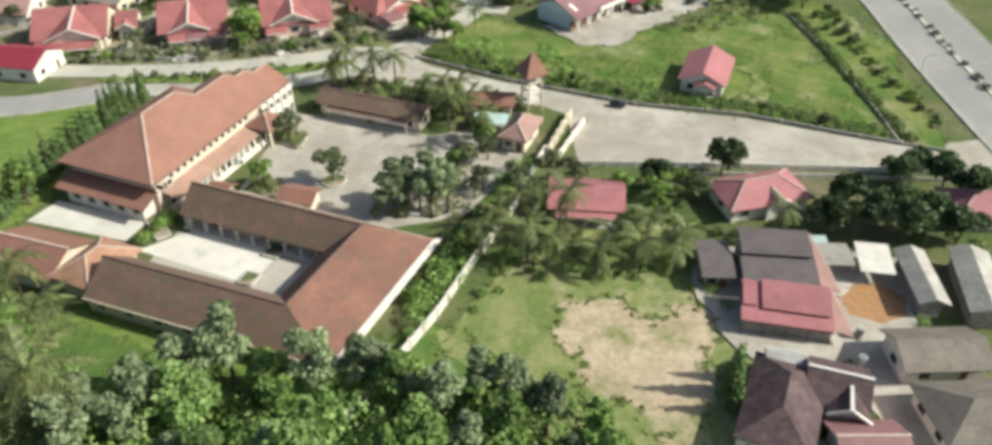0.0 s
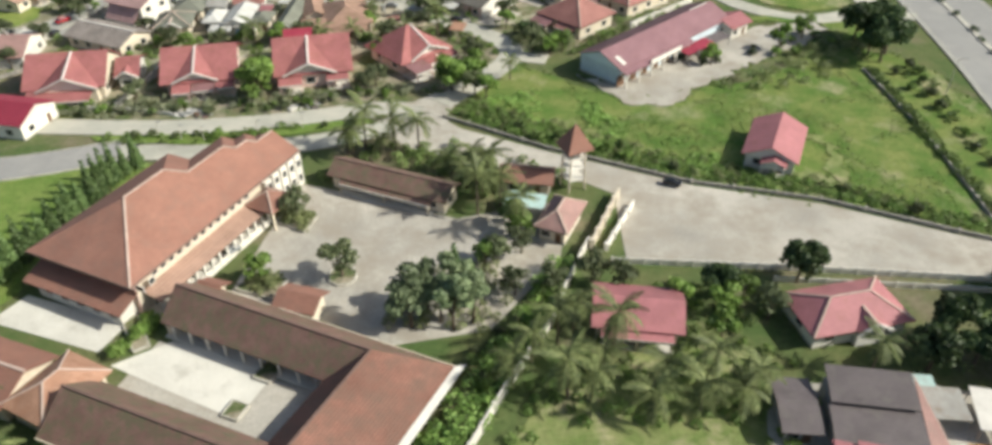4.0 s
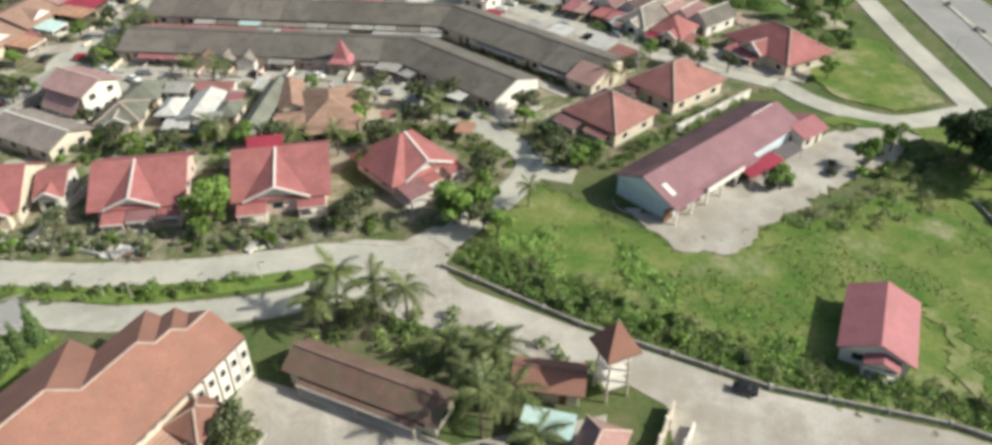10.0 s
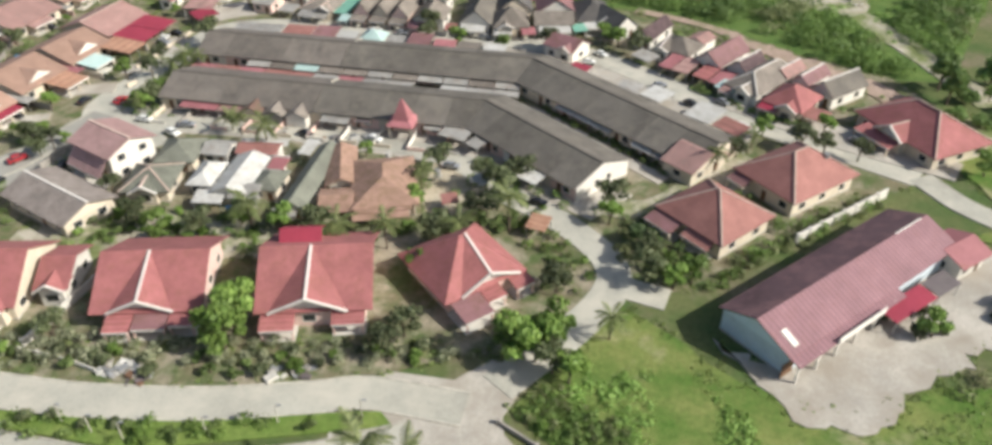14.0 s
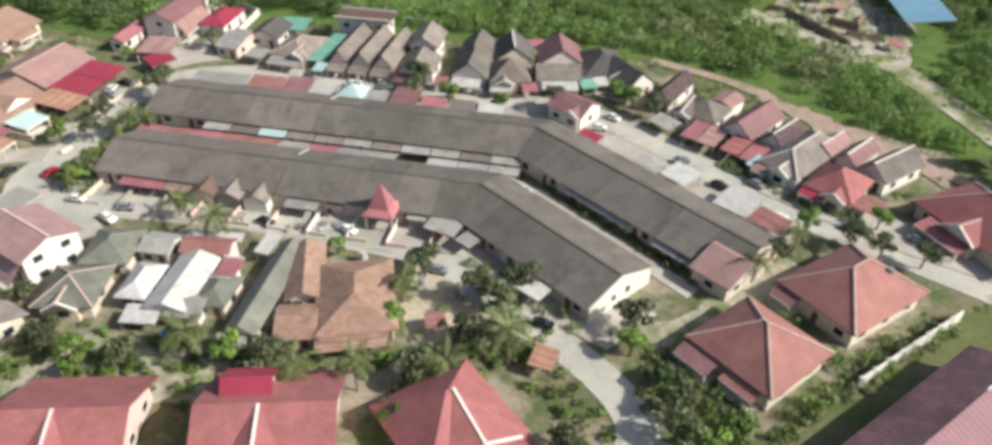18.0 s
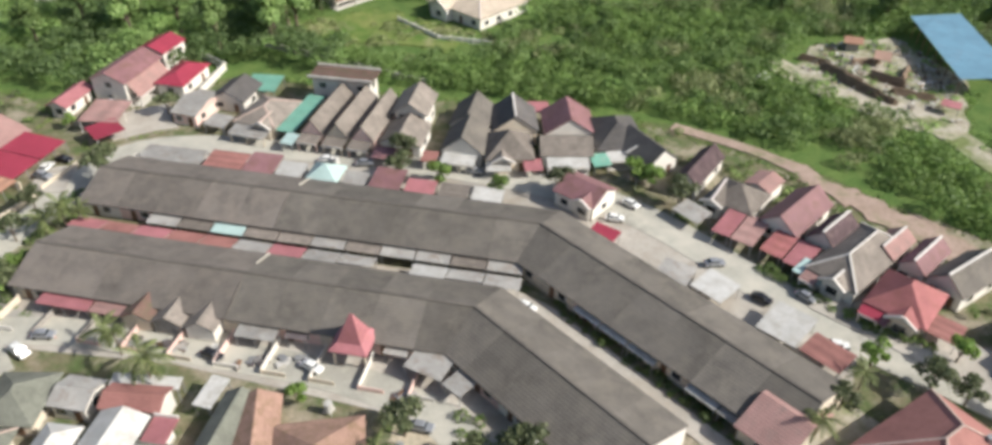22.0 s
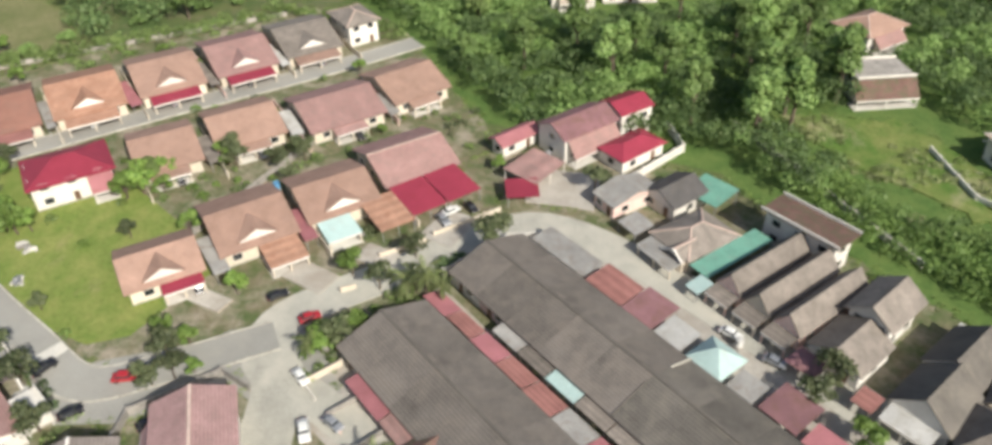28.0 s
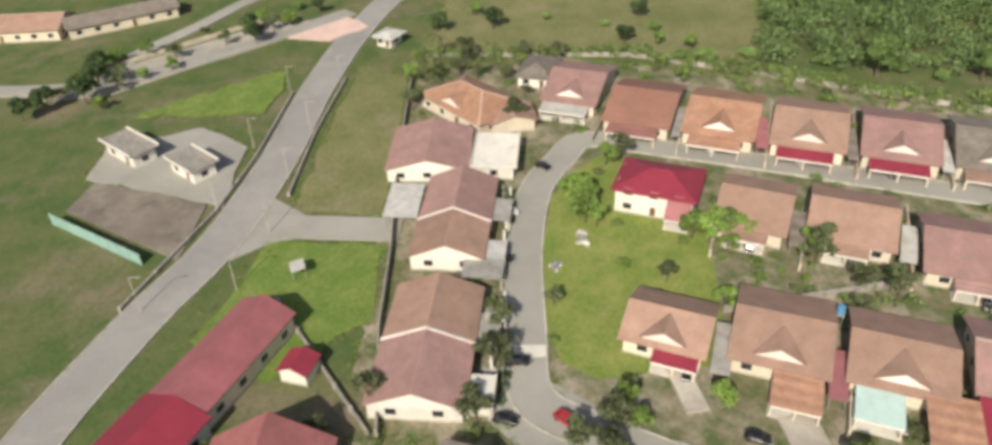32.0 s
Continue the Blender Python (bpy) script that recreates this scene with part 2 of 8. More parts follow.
ORANGE_TILE = material("orange_clay_tile", (0.43, 0.245, 0.17), 0.8, 4, 0.3, 0.25, (0.34, 0.17, 0.11), 0.6, ("Z", 0.16))
SALMON_TILE = material("faded_orange_tile", (0.385, 0.245, 0.19), 0.85, 4, 0.3, 0.25, (0.38, 0.25, 0.2), 0.6, ("Z", 0.16))
SCHOOL_TILE = material("worn_red_brown_tile", (0.26, 0.13, 0.1), 0.88, 4, 0.15, 0.3, (0.18, 0.115, 0.09), 0.56, ("Z", 0.16))
BROWN_TILE = material("brown_clay_tile", (0.31, 0.155, 0.118), 0.85, 4, 0.2, 0.2, (0.25, 0.145, 0.115), 0.6, ("Z", 0.16))
TAN_TILE = material("tan_clay_tile", (0.4, 0.25, 0.195), 0.85, 4, 0.3, 0.3, (0.24, 0.16, 0.1), 0.57, ("Z", 0.16))
MOSS_TILE = material("mossy_brown_tile", (0.215, 0.125, 0.105), 0.9, 4, 0.3, 0.3, (0.14, 0.13, 0.08), 0.55, ("Z", 0.16))
GREY_TILE = material("grey_cement_tile", (0.153, 0.138, 0.122), 0.85, 4, 0.16, 0.32, (0.185, 0.165, 0.14), 0.58, ("Z", 0.16), tint=0.15)
PALE_GREY_TILE = material("weathered_cement_tile", (0.178, 0.157, 0.14), 0.85, 4, 0.16, 0.32, (0.215, 0.185, 0.16), 0.58, ("Z", 0.16))
BLUSH_TILE = material("pale_pink_tile", (0.45, 0.28, 0.27), 0.85, 4, 0.3, 0.25, (0.34, 0.23, 0.215), 0.6, ("Z", 0.16))
ASH_TILE = material("ash_grey_tile", (0.32, 0.275, 0.25), 0.85, 4, 0.3, 0.3, (0.22, 0.185, 0.165), 0.6, ("Z", 0.16))
GREEN_GREY_TILE = material("mossy_grey_tile", (0.19, 0.195, 0.16), 0.85, 4, 0.3, 0.3, (0.13, 0.13, 0.11), 0.6, ("Z", 0.16), tint=0.15)
DARK_TILE = material("dark_slate_tile", (0.115, 0.107, 0.105), 0.85, 4, 0.3, 0.3, (0.14, 0.125, 0.11), 0.6, ("Z", 0.16), tint=0.2)
PLUM_TILE = material("dark_plum_tile", (0.095, 0.062, 0.068), 0.85, 4, 0.3, 0.3, (0.17, 0.12, 0.115), 0.6, ("Z", 0.16), tint=0.1)
DUN_TILE = material("dun_cement_tile", (0.25, 0.216, 0.188), 0.85, 4, 0.3, 0.3, (0.16, 0.14, 0.12), 0.6, ("Z", 0.16), tint=0.2)
DUSTY_TILE = material("dusty_brown_tile", (0.385, 0.23, 0.21), 0.85, 4, 0.3, 0.22, (0.29, 0.2, 0.18), 0.6, ("Z", 0.16))
CRIMSON = material("crimson_sheet_metal", (0.33, 0.045, 0.075), 0.55, 6, 0.3, 0.15, (0.36, 0.05, 0.05), 0.7, ("X", 0.25))
ROSE_METAL = material("faded_red_sheet", (0.42, 0.17, 0.185), 0.6, 6, 0.3, 0.2, (0.33, 0.14, 0.12), 0.65, ("X", 0.3))
MAUVE_METAL = material("weathered_red_sheet", (0.29, 0.15, 0.16), 0.65, 6, 0.25, 0.25, (0.22, 0.12, 0.1), 0.58, ("X", 0.3))
GREY_METAL = material("galvanised_sheet", (0.45, 0.43, 0.4), 0.55, 6, 0.3, 0.25, (0.3, 0.24, 0.19), 0.62, ("X", 0.3), metal=0.2)
HALL_RED = material("weathered_crimson_sheet", (0.33, 0.115, 0.13), 0.6, 6, 0.3, 0.2, (0.27, 0.11, 0.11), 0.62, ("X", 0.3))
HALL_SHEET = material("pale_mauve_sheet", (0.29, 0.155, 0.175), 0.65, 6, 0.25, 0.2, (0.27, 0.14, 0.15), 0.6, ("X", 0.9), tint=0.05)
# dark base puts the hall's shaded slope into the colour; the blotches are stains
SHADE_SLOPE_SHEET = material("stained_shade_plum_sheet", (0.125, 0.075, 0.085), 0.7, 5, 0.12, 0.35, (0.22, 0.125, 0.13), 0.58, ("X", 0.9), tint=0.05)
WHITE_METAL = material("white_sheet", (0.58, 0.57, 0.545), 0.55, 6, 0.3, 0.18, (0.42, 0.39, 0.345), 0.58, ("X", 0.3))
DARK_METAL = material("dark_sheet", (0.15, 0.125, 0.13), 0.6, 6, 0.3, 0.25, (0.17, 0.15, 0.14), 0.62, ("X", 0.3))
GREEN_METAL = material("green_sheet", (0.2, 0.44, 0.34), 0.6, 6, 0.3, 0.2, (0.3, 0.4, 0.33), 0.65, ("X", 0.3))
AQUA_METAL = material("pale_aqua_sheet", (0.5, 0.66, 0.63), 0.6, 6, 0.3, 0.15, (0.45, 0.5, 0.47), 0.65, ("X", 0.3))
BLUE_METAL = material("blue_sheet", (0.19, 0.36, 0.48), 0.55, 6, 0.2, 0.2, (0.22, 0.33, 0.42), 0.66, ("X", 0.3))
TRIM = material("white_trim", (0.7, 0.66, 0.61), 0.7, 8, 0.6, 0.12, (0.55, 0.5, 0.45), 0.7)
CAP = material("ridge_mortar", (0.55, 0.42, 0.36), 0.85, 6, 0.8, 0.25)
WHITECAP = material("white_ridge_tile", (0.74, 0.66, 0.62), 0.8, 6, 0.8, 0.15)
CREAM_TILE = material("cream_clay_tile", (0.56, 0.47, 0.37), 0.8, 4, 0.3, 0.2, (0.42, 0.34, 0.27), 0.62, ("Z", 0.16))
DARKCAP = material("dark_ridge", (0.2, 0.13, 0.11), 0.85, 6, 0.8, 0.25)
WOOD = material("brown_timber", (0.16, 0.09, 0.055), 0.7, 8, 0.8, 0.3)
GLASS = material("dark_window_glass", (0.03, 0.035, 0.04), 0.12, 3, 0.5, 0.3, spec=0.6)
GREENNET = material("green_net", (0.25, 0.4, 0.36), 0.8, 6, 0.5, 0.2)
BARK = material("grey_bark", (0.13, 0.1, 0.075), 0.9, 9, 1.0, 0.35)
TIMBER = material("weathered_timber", (0.23, 0.165, 0.115), 0.85, 8, 0.6, 0.4)
RUST = material("rusty_steel", (0.26, 0.13, 0.09), 0.8, 6, 0.5, 0.35)
STEEL = material("grey_steel", (0.4, 0.4, 0.4), 0.5, 6, 0.5, 0.2, metal=0.5)
CAR_WHITE = material("white_car_paint", (0.72, 0.72, 0.7), 0.25, 8, 0.5, 0.05, tint=0.02, spec=0.5)
CAR_BLACK = material("black_car_paint", (0.02, 0.02, 0.024), 0.22, 8, 0.5, 0.1, tint=0.02, spec=0.5)
CAR_RED = material("red_car_paint", (0.4, 0.03, 0.04), 0.25, 8, 0.5, 0.1, tint=0.02, spec=0.5)
CAR_GREY = material("silver_car_paint", (0.35, 0.36, 0.38), 0.3, 8, 0.5, 0.1, metal=0.4, tint=0.05)
RUBBER = material("black_rubber", (0.02, 0.02, 0.02), 0.8)
LEAF = leaf_material("broad_leaves", (0.075, 0.125, 0.035), (0.24, 0.31, 0.105))
LEAF_WOOD = leaf_material("woodland_leaves", (0.135, 0.225, 0.065), (0.275, 0.385, 0.13))
LEAF_SCRUB = leaf_material("scrub_leaves", (0.15, 0.25, 0.065), (0.3, 0.43, 0.125))
LEAF_SILVER = leaf_material("silver_green_leaves", (0.15, 0.205, 0.105), (0.33, 0.395, 0.22))
LEAF_OLIVE = leaf_material("olive_leaves", (0.15, 0.185, 0.075), (0.31, 0.33, 0.16))
LEAF_PALE = leaf_material("pale_leaves", (0.2, 0.225, 0.13), (0.42, 0.43, 0.29))
LEAF_DEEP = leaf_material("deep_green_leaves", (0.085, 0.145, 0.05), (0.2, 0.28, 0.105))
LEAF_DARK = leaf_material("dark_leaves", (0.035, 0.065, 0.025), (0.115, 0.165, 0.065))
LEAF_BRIGHT = leaf_material("bright_leaves", (0.1, 0.18, 0.035), (0.27, 0.38, 0.1))
LEAF_GREY = leaf_material("dusty_leaves", (0.06, 0.085, 0.035), (0.19, 0.21, 0.11))
FROND = leaf_material("palm_fronds", (0.075, 0.105, 0.035), (0.27, 0.3, 0.125))
BLADE = leaf_material("grass_blades", (0.13, 0.19, 0.05), (0.24, 0.3, 0.1))


# ---------------- mesh helpers ----------------
def part(name, bm, mat, parent=None, label=""):
    me = bpy.data.meshes.new(name)
    bm.to_mesh(me)
    bm.free()
    me.materials.append(mat)
    ob = new(name, me)
    ob.parent = parent
    if label:
        ob["label"] = label
    return ob


def shared(name, source, parent, m):
    """Another object on the mesh of source, at the pose m in its parent."""
    ob = new(name, source.data)
    ob.parent = parent
    ob.matrix_basis = m
    return ob


def base(name, x, y, turn, label, category, group="", kind="", z=0.0):
    ob = new(name)
    ob.empty_display_size = 0.5
    ob.matrix_basis = pose(x, y, z, 0, 0, turn)
    return tagged(ob, label, category, group, kind)


def block(bm, x0, x1, y0, y1, z0, z1):
    v = [bm.verts.new(p) for p in ((x0, y0, z0), (x1, y0, z0), (x1, y1, z0), (x0, y1, z0), (x0, y0, z1), (x1, y0, z1), (x1, y1, z1), (x0, y1, z1))]
    for f in ((3, 2, 1, 0), (4, 5, 6, 7), (0, 1, 5, 4), (1, 2, 6, 5), (2, 3, 7, 6), (3, 0, 4, 7)):
        bm.faces.new([v[k] for k in f])
    return bm


def box(x0, x1, y0, y1, z0, z1):
    return block(bmesh.new(), x0, x1, y0, y1, z0, z1)


def slab(bm, corners, thick=0.16):
    """A plate of any outline: its top corners, and the thickness straight down."""
    top = [bm.verts.new(c) for c in corners]
    low = [bm.verts.new((c[0], c[1], c[2] - thick)) for c in corners]
    bm.faces.new(top)
    bm.faces.new(low[::-1])
    for k in range(len(top)):
        j = (k + 1) % len(top)
        bm.faces.new((top[k], low[k], low[j], top[j]))
    return bm


def bar(bm, a, b, wide=0.3, high=0.16):
    """A bar between two points, resting on them."""
    a, b = Vector(a), Vector(b)
    d = (b - a).normalized()
    s = d.cross(Vector((0, 0, 1)))
    s = (s.normalized() if s.length > 1e-4 else Vector((1, 0, 0))) * wide / 2
    u = s.cross(d).normalized() * high
    v = [bm.verts.new(p) for p in (a - s, a + s, a + s + u, a - s + u, b - s, b + s, b + s + u, b - s + u)]
    for f in ((0, 1, 2, 3), (7, 6, 5, 4), (0, 4, 5, 1), (1, 5, 6, 2), (2, 6, 7, 3), (3, 7, 4, 0)):
        bm.faces.new([v[k] for k in f])
    bmesh.ops.recalc_face_normals(bm, faces=bm.faces[:])
    return bm


def tube(bm, a, b, r0, r1, sides=8):
    a, b = Vector(a), Vector(b)
    q = (b - a).to_track_quat("Z", "Y")
    ring = [[bm.verts.new(c + q @ Vector((r * math.cos(k * math.tau / sides), r * math.sin(k * math.tau / sides), 0))) for k in range(sides)]
            for c, r in ((a, r0), (b, r1))]
    for k in range(sides):
        bm.faces.new((ring[0][k], ring[0][(k + 1) % sides], ring[1][(k + 1) % sides], ring[1][k]))
    bm.faces.new(ring[0][::-1])
    bm.faces.new(ring[1])
    return bm


def ribbon(points, width, z0, z1, left=0.0):
    """A strip of constant width along a line of points on the plan, shifted to its left."""
    p = [Vector((x, y)) for x, y in points]
    rims = []
    for k, c in enumerate(p):
        d = (p[min(k + 1, len(p) - 1)] - p[max(k - 1, 0)]).normalized()
        nrm = Vector((-d.y, d.x))
        rims.append((c + nrm * (left + width / 2), c + nrm * (left - width / 2)))
    bm = bmesh.new()
    rows = [[bm.verts.new((a.x, a.y, z0)), bm.verts.new((b.x, b.y, z0)), bm.verts.new((b.x, b.y, z1)), bm.verts.new((a.x, a.y, z1))] for a, b in rims]
    for u, v in zip(rows, rows[1:]):
        for k in range(4):
            j = (k + 1) % 4
            bm.faces.new((u[k], u[j], v[j], v[k]))
    bm.faces.new(rows[0][::-1])
    bm.faces.new(rows[-1])
    bmesh.ops.recalc_face_normals(bm, faces=bm.faces[:])
    return bm


def curve(points, steps=5):
    """More points on a smooth line through the given ones."""
    p = [Vector(q) for q in points]
    p = [2 * p[0] - p[1], *p, 2 * p[-1] - p[-2]]
    out = []
    for a, b, c, d in zip(p, p[1:], p[2:], p[3:]):
        for k in range(steps):
            t = k / steps
            out.append(0.5 * (2 * b + (c - a) * t + (2 * a - 5 * b + 4 * c - d) * t * t + (3 * b - a - 3 * c + d) * t ** 3))
    return [(q.x, q.y) for q in (*out, p[-2])]


LEVEL = [0.0]


def area(name, outline, mat, label, category, z=0.03, thick=0.25, kind="structure"):
    LEVEL[0] += 0.005
    z = LEVEL[0]
    bm = bmesh.new()
    slab(bm, [(x, y, z) for x, y in outline], thick)
    bmesh.ops.recalc_face_normals(bm, faces=bm.faces[:])
    return tagged(part(name, bm, mat), label, category, "", kind)


ROUGH = []


def rough(outline, seed, amp=1.0, step=3.0):
    """The outline with uneven edges."""
    rng = random.Random(seed)
    out = []
    for (ax, ay), (bx, by) in zip(outline, outline[1:] + outline[:1]):
        n = max(1, int(math.hypot(bx - ax, by - ay) / step))
        for k in range(n):
            j = 0.35 if k == 0 else 1.0
            out.append((ax + (bx - ax) * k / n + rng.uniform(-amp, amp) * j, ay + (by - ay) * k / n + rng.uniform(-amp, amp) * j))
    ROUGH.append(out)
    return out


# ---------------- roofs, walls, openings ----------------
def hip_roof(parent, cx, cy, w, d, eave, rise, mat, cap=None, name="roof", label="", runs=None):
    """A hipped roof over w by d, its ridge along the longer way; runs: how far the ridge stops short of the two ends along x."""
    bm = bmesh.new()
    x, y = w / 2, d / 2
    rx, ry = (max(x - y, 0.15), 0.0) if w >= d else (0.0, max(y - x, 0.15))
    low = [bm.verts.new((cx + a * x, cy + b * y, eave - 0.2)) for a, b in ((-1, -1), (1, -1), (1, 1), (-1, 1))]
    edge = [bm.verts.new((cx + a * x, cy + b * y, eave)) for a, b in ((-1, -1), (1, -1), (1, 1), (-1, 1))]
    r0, r1 = bm.verts.new((cx - (x - runs[0] if runs else rx), cy - ry, eave + rise)), bm.verts.new((cx + (x - runs[1] if runs else rx), cy + ry, eave + rise))
    bm.faces.new(low[::-1])
    for k in range(4):
        bm.faces.new((low[k], low[(k + 1) % 4], edge[(k + 1) % 4], edge[k]))
    if w >= d:
        for f in ((edge[0], edge[1], r1, r0), (edge[1], edge[2], r1), (edge[2], edge[3], r0, r1), (edge[3], edge[0], r0)):
            bm.faces.new(f)
        ends = (r0, r1, r1, r0)
    else:
        for f in ((edge[0], edge[1], r0), (edge[1], edge[2], r1, r0), (edge[2], edge[3], r1), (edge[3], edge[0], r0, r1)):
            bm.faces.new(f)
        ends = (r0, r0, r1, r1)
    lines = [(e.co.copy(), r.co.copy()) for e, r in zip(edge, ends)] + [(r0.co.copy(), r1.co.copy())]
    roof = part(name, bm, mat, parent, label)
    if cap:
        for a, b in lines:
            if (b - a).length > 0.5:
                part("ridge_cap", bar(bmesh.new(), a, b, 0.26, 0.12), cap, roof)
    return roof


def gable_roof(parent, cx, cy, w, d, eave, rise, mat, along="x", cap=None, wall=None, inset=0.5, thick=0.16, label=""):
    """Two sloping plates that meet in a ridge along x or y, with gable walls set in from the ends."""
    h, half = (w / 2, d / 2) if along == "x" else (d / 2, w / 2)
    def at(u, v, z):
        return (cx + u, cy + v, z) if along == "x" else (cx - v, cy + u, z)
    for s in (-1, 1):
        bm = slab(bmesh.new(), [at(-h, s * half, eave), at(h, s * half, eave), at(h, 0, eave + rise), at(-h, 0, eave + rise)], thick)
        bmesh.ops.recalc_face_normals(bm, faces=bm.faces[:])
        part("roof_slope", bm, mat, parent, label)
    if cap:
        part("ridge_cap", bar(bmesh.new(), at(-h, 0, eave + rise - 0.02), at(h, 0, eave + rise - 0.02), 0.4, 0.12), cap, parent)
    if wall:
        g = max(0.1, half - 0.55)
        for s in (-1, 1):
            bm = bmesh.new()
            u = s * (h - inset)
            top = eave + rise * 0.93 - thick
            ring = [[bm.verts.new(at(u + o, v, z)) for v, z in ((-g, eave - 0.35), (g, eave - 0.35), (g, eave + rise * 0.05), (0, top), (-g, eave + rise * 0.05))] for o in (-0.09, 0.09)]
            bm.faces.new(ring[0])
            bm.faces.new(ring[1][::-1])
            for k in range(5):
                j = (k + 1) % 5
                bm.faces.new((ring[0][k], ring[1][k], ring[1][j], ring[0][j]))
            bmesh.ops.recalc_face_normals(bm, faces=bm.faces[:])
            part("gable_wall", bm, wall, parent)


def lean_roof(parent, x0, x1, y0, y1, z_low, z_high, mat, thick=0.1, label="", name="porch_roof"):
    """A plate that rises from y0 to y1."""
    bm = slab(bmesh.new(), [(x0, y0, z_low), (x1, y0, z_low), (x1, y1, z_high), (x0, y1, z_high)], thick)
    bmesh.ops.recalc_face_normals(bm, faces=bm.faces[:])
    return part(name, bm, mat, parent, label)


FRAME_MESH, PANE_MESH, DOOR_MESH = {}, {}, {}


def window(parent, x, y, z, turn, wide=1.5, high=1.2, trim=None, name="window"):
    """A framed window with a sill that stands on a wall; turn 0 looks to -y."""
    key = (wide, high, (trim or TRIM).name)
    if key not in FRAME_MESH:
        bm = bmesh.new()
        a, b, t = wide / 2, high / 2, 0.09
        loops = []
        for s, y in ((0, -0.07), (1, -0.07), (1, 0.05), (0, 0.05)):
            o, d = (t if s else 0), (0.16 if s else 0)
            loops.append([bm.verts.new(c) for c in ((-a - o, y, -b - d), (a + o, y, -b - d), (a + o, y, b + o), (-a - o, y, b + o))])
        for u, v in zip(loops, loops[1:] + loops[:1]):
            for k in range(4):
                bm.faces.new((u[k], u[(k + 1) % 4], v[(k + 1) % 4], v[k]))
        bmesh.ops.recalc_face_normals(bm, faces=bm.faces[:])
        FRAME_MESH[key] = part(name, bm, trim or TRIM, parent)
        ob = FRAME_MESH[key]
        PANE_MESH[key] = part("pane", box(-a, a, -0.035, 0.03, -b, b), GLASS, ob)
    else:
        ob = shared(name, FRAME_MESH[key], parent, Matrix.Identity(4))
        shared("pane", PANE_MESH[key], ob, Matrix.Identity(4))
    ob.matrix_basis = pose(x, y, z, 0, 0, turn)
    return ob


def door(parent, x, y, turn, wide=1.0, high=2.1, mat=None):
    mat = mat or WOOD
    key = (wide, high, mat.name)
    if key not in DOOR_MESH:
        bm = box(-wide / 2, wide / 2, -0.06, 0.04, 0.0, high)
        DOOR_MESH[key] = part("door", bm, mat, parent)
        ob = DOOR_MESH[key]
    else:
        ob = shared("door", DOOR_MESH[key], parent, Matrix.Identity(4))
    ob.matrix_basis = pose(x, y, 0.0, 0, 0, turn)
    return ob


def posts(parent, spots, z0, z1, mat, size=0.24, name="post"):
    first = None
    for x, y in spots:
        if first is None:
            first = part(name, box(-size / 2, size / 2, -size / 2, size / 2, z0, z1), mat, parent)
            first.location = (x, y, 0)
        else:
            shared(name, first, parent, Matrix.Translation((x, y, 0)))


PLOTS, ROADS = [], []


def footprint(a, b, depth):
    """Centre, turn and width of a plot given by its two front corners (left, right as one faces it) and its depth behind them."""
    a, b = Vector(a), Vector(b)
    d = b - a
    n = Vector((-d.y, d.x)).normalized()
    c = (a + b) / 2 + n * depth / 2
    PLOTS.append((c.x, c.y, d.normalized(), d.length / 2, depth / 2))
    return c.x, c.y, math.degrees(math.atan2(d.y, d.x)), d.length


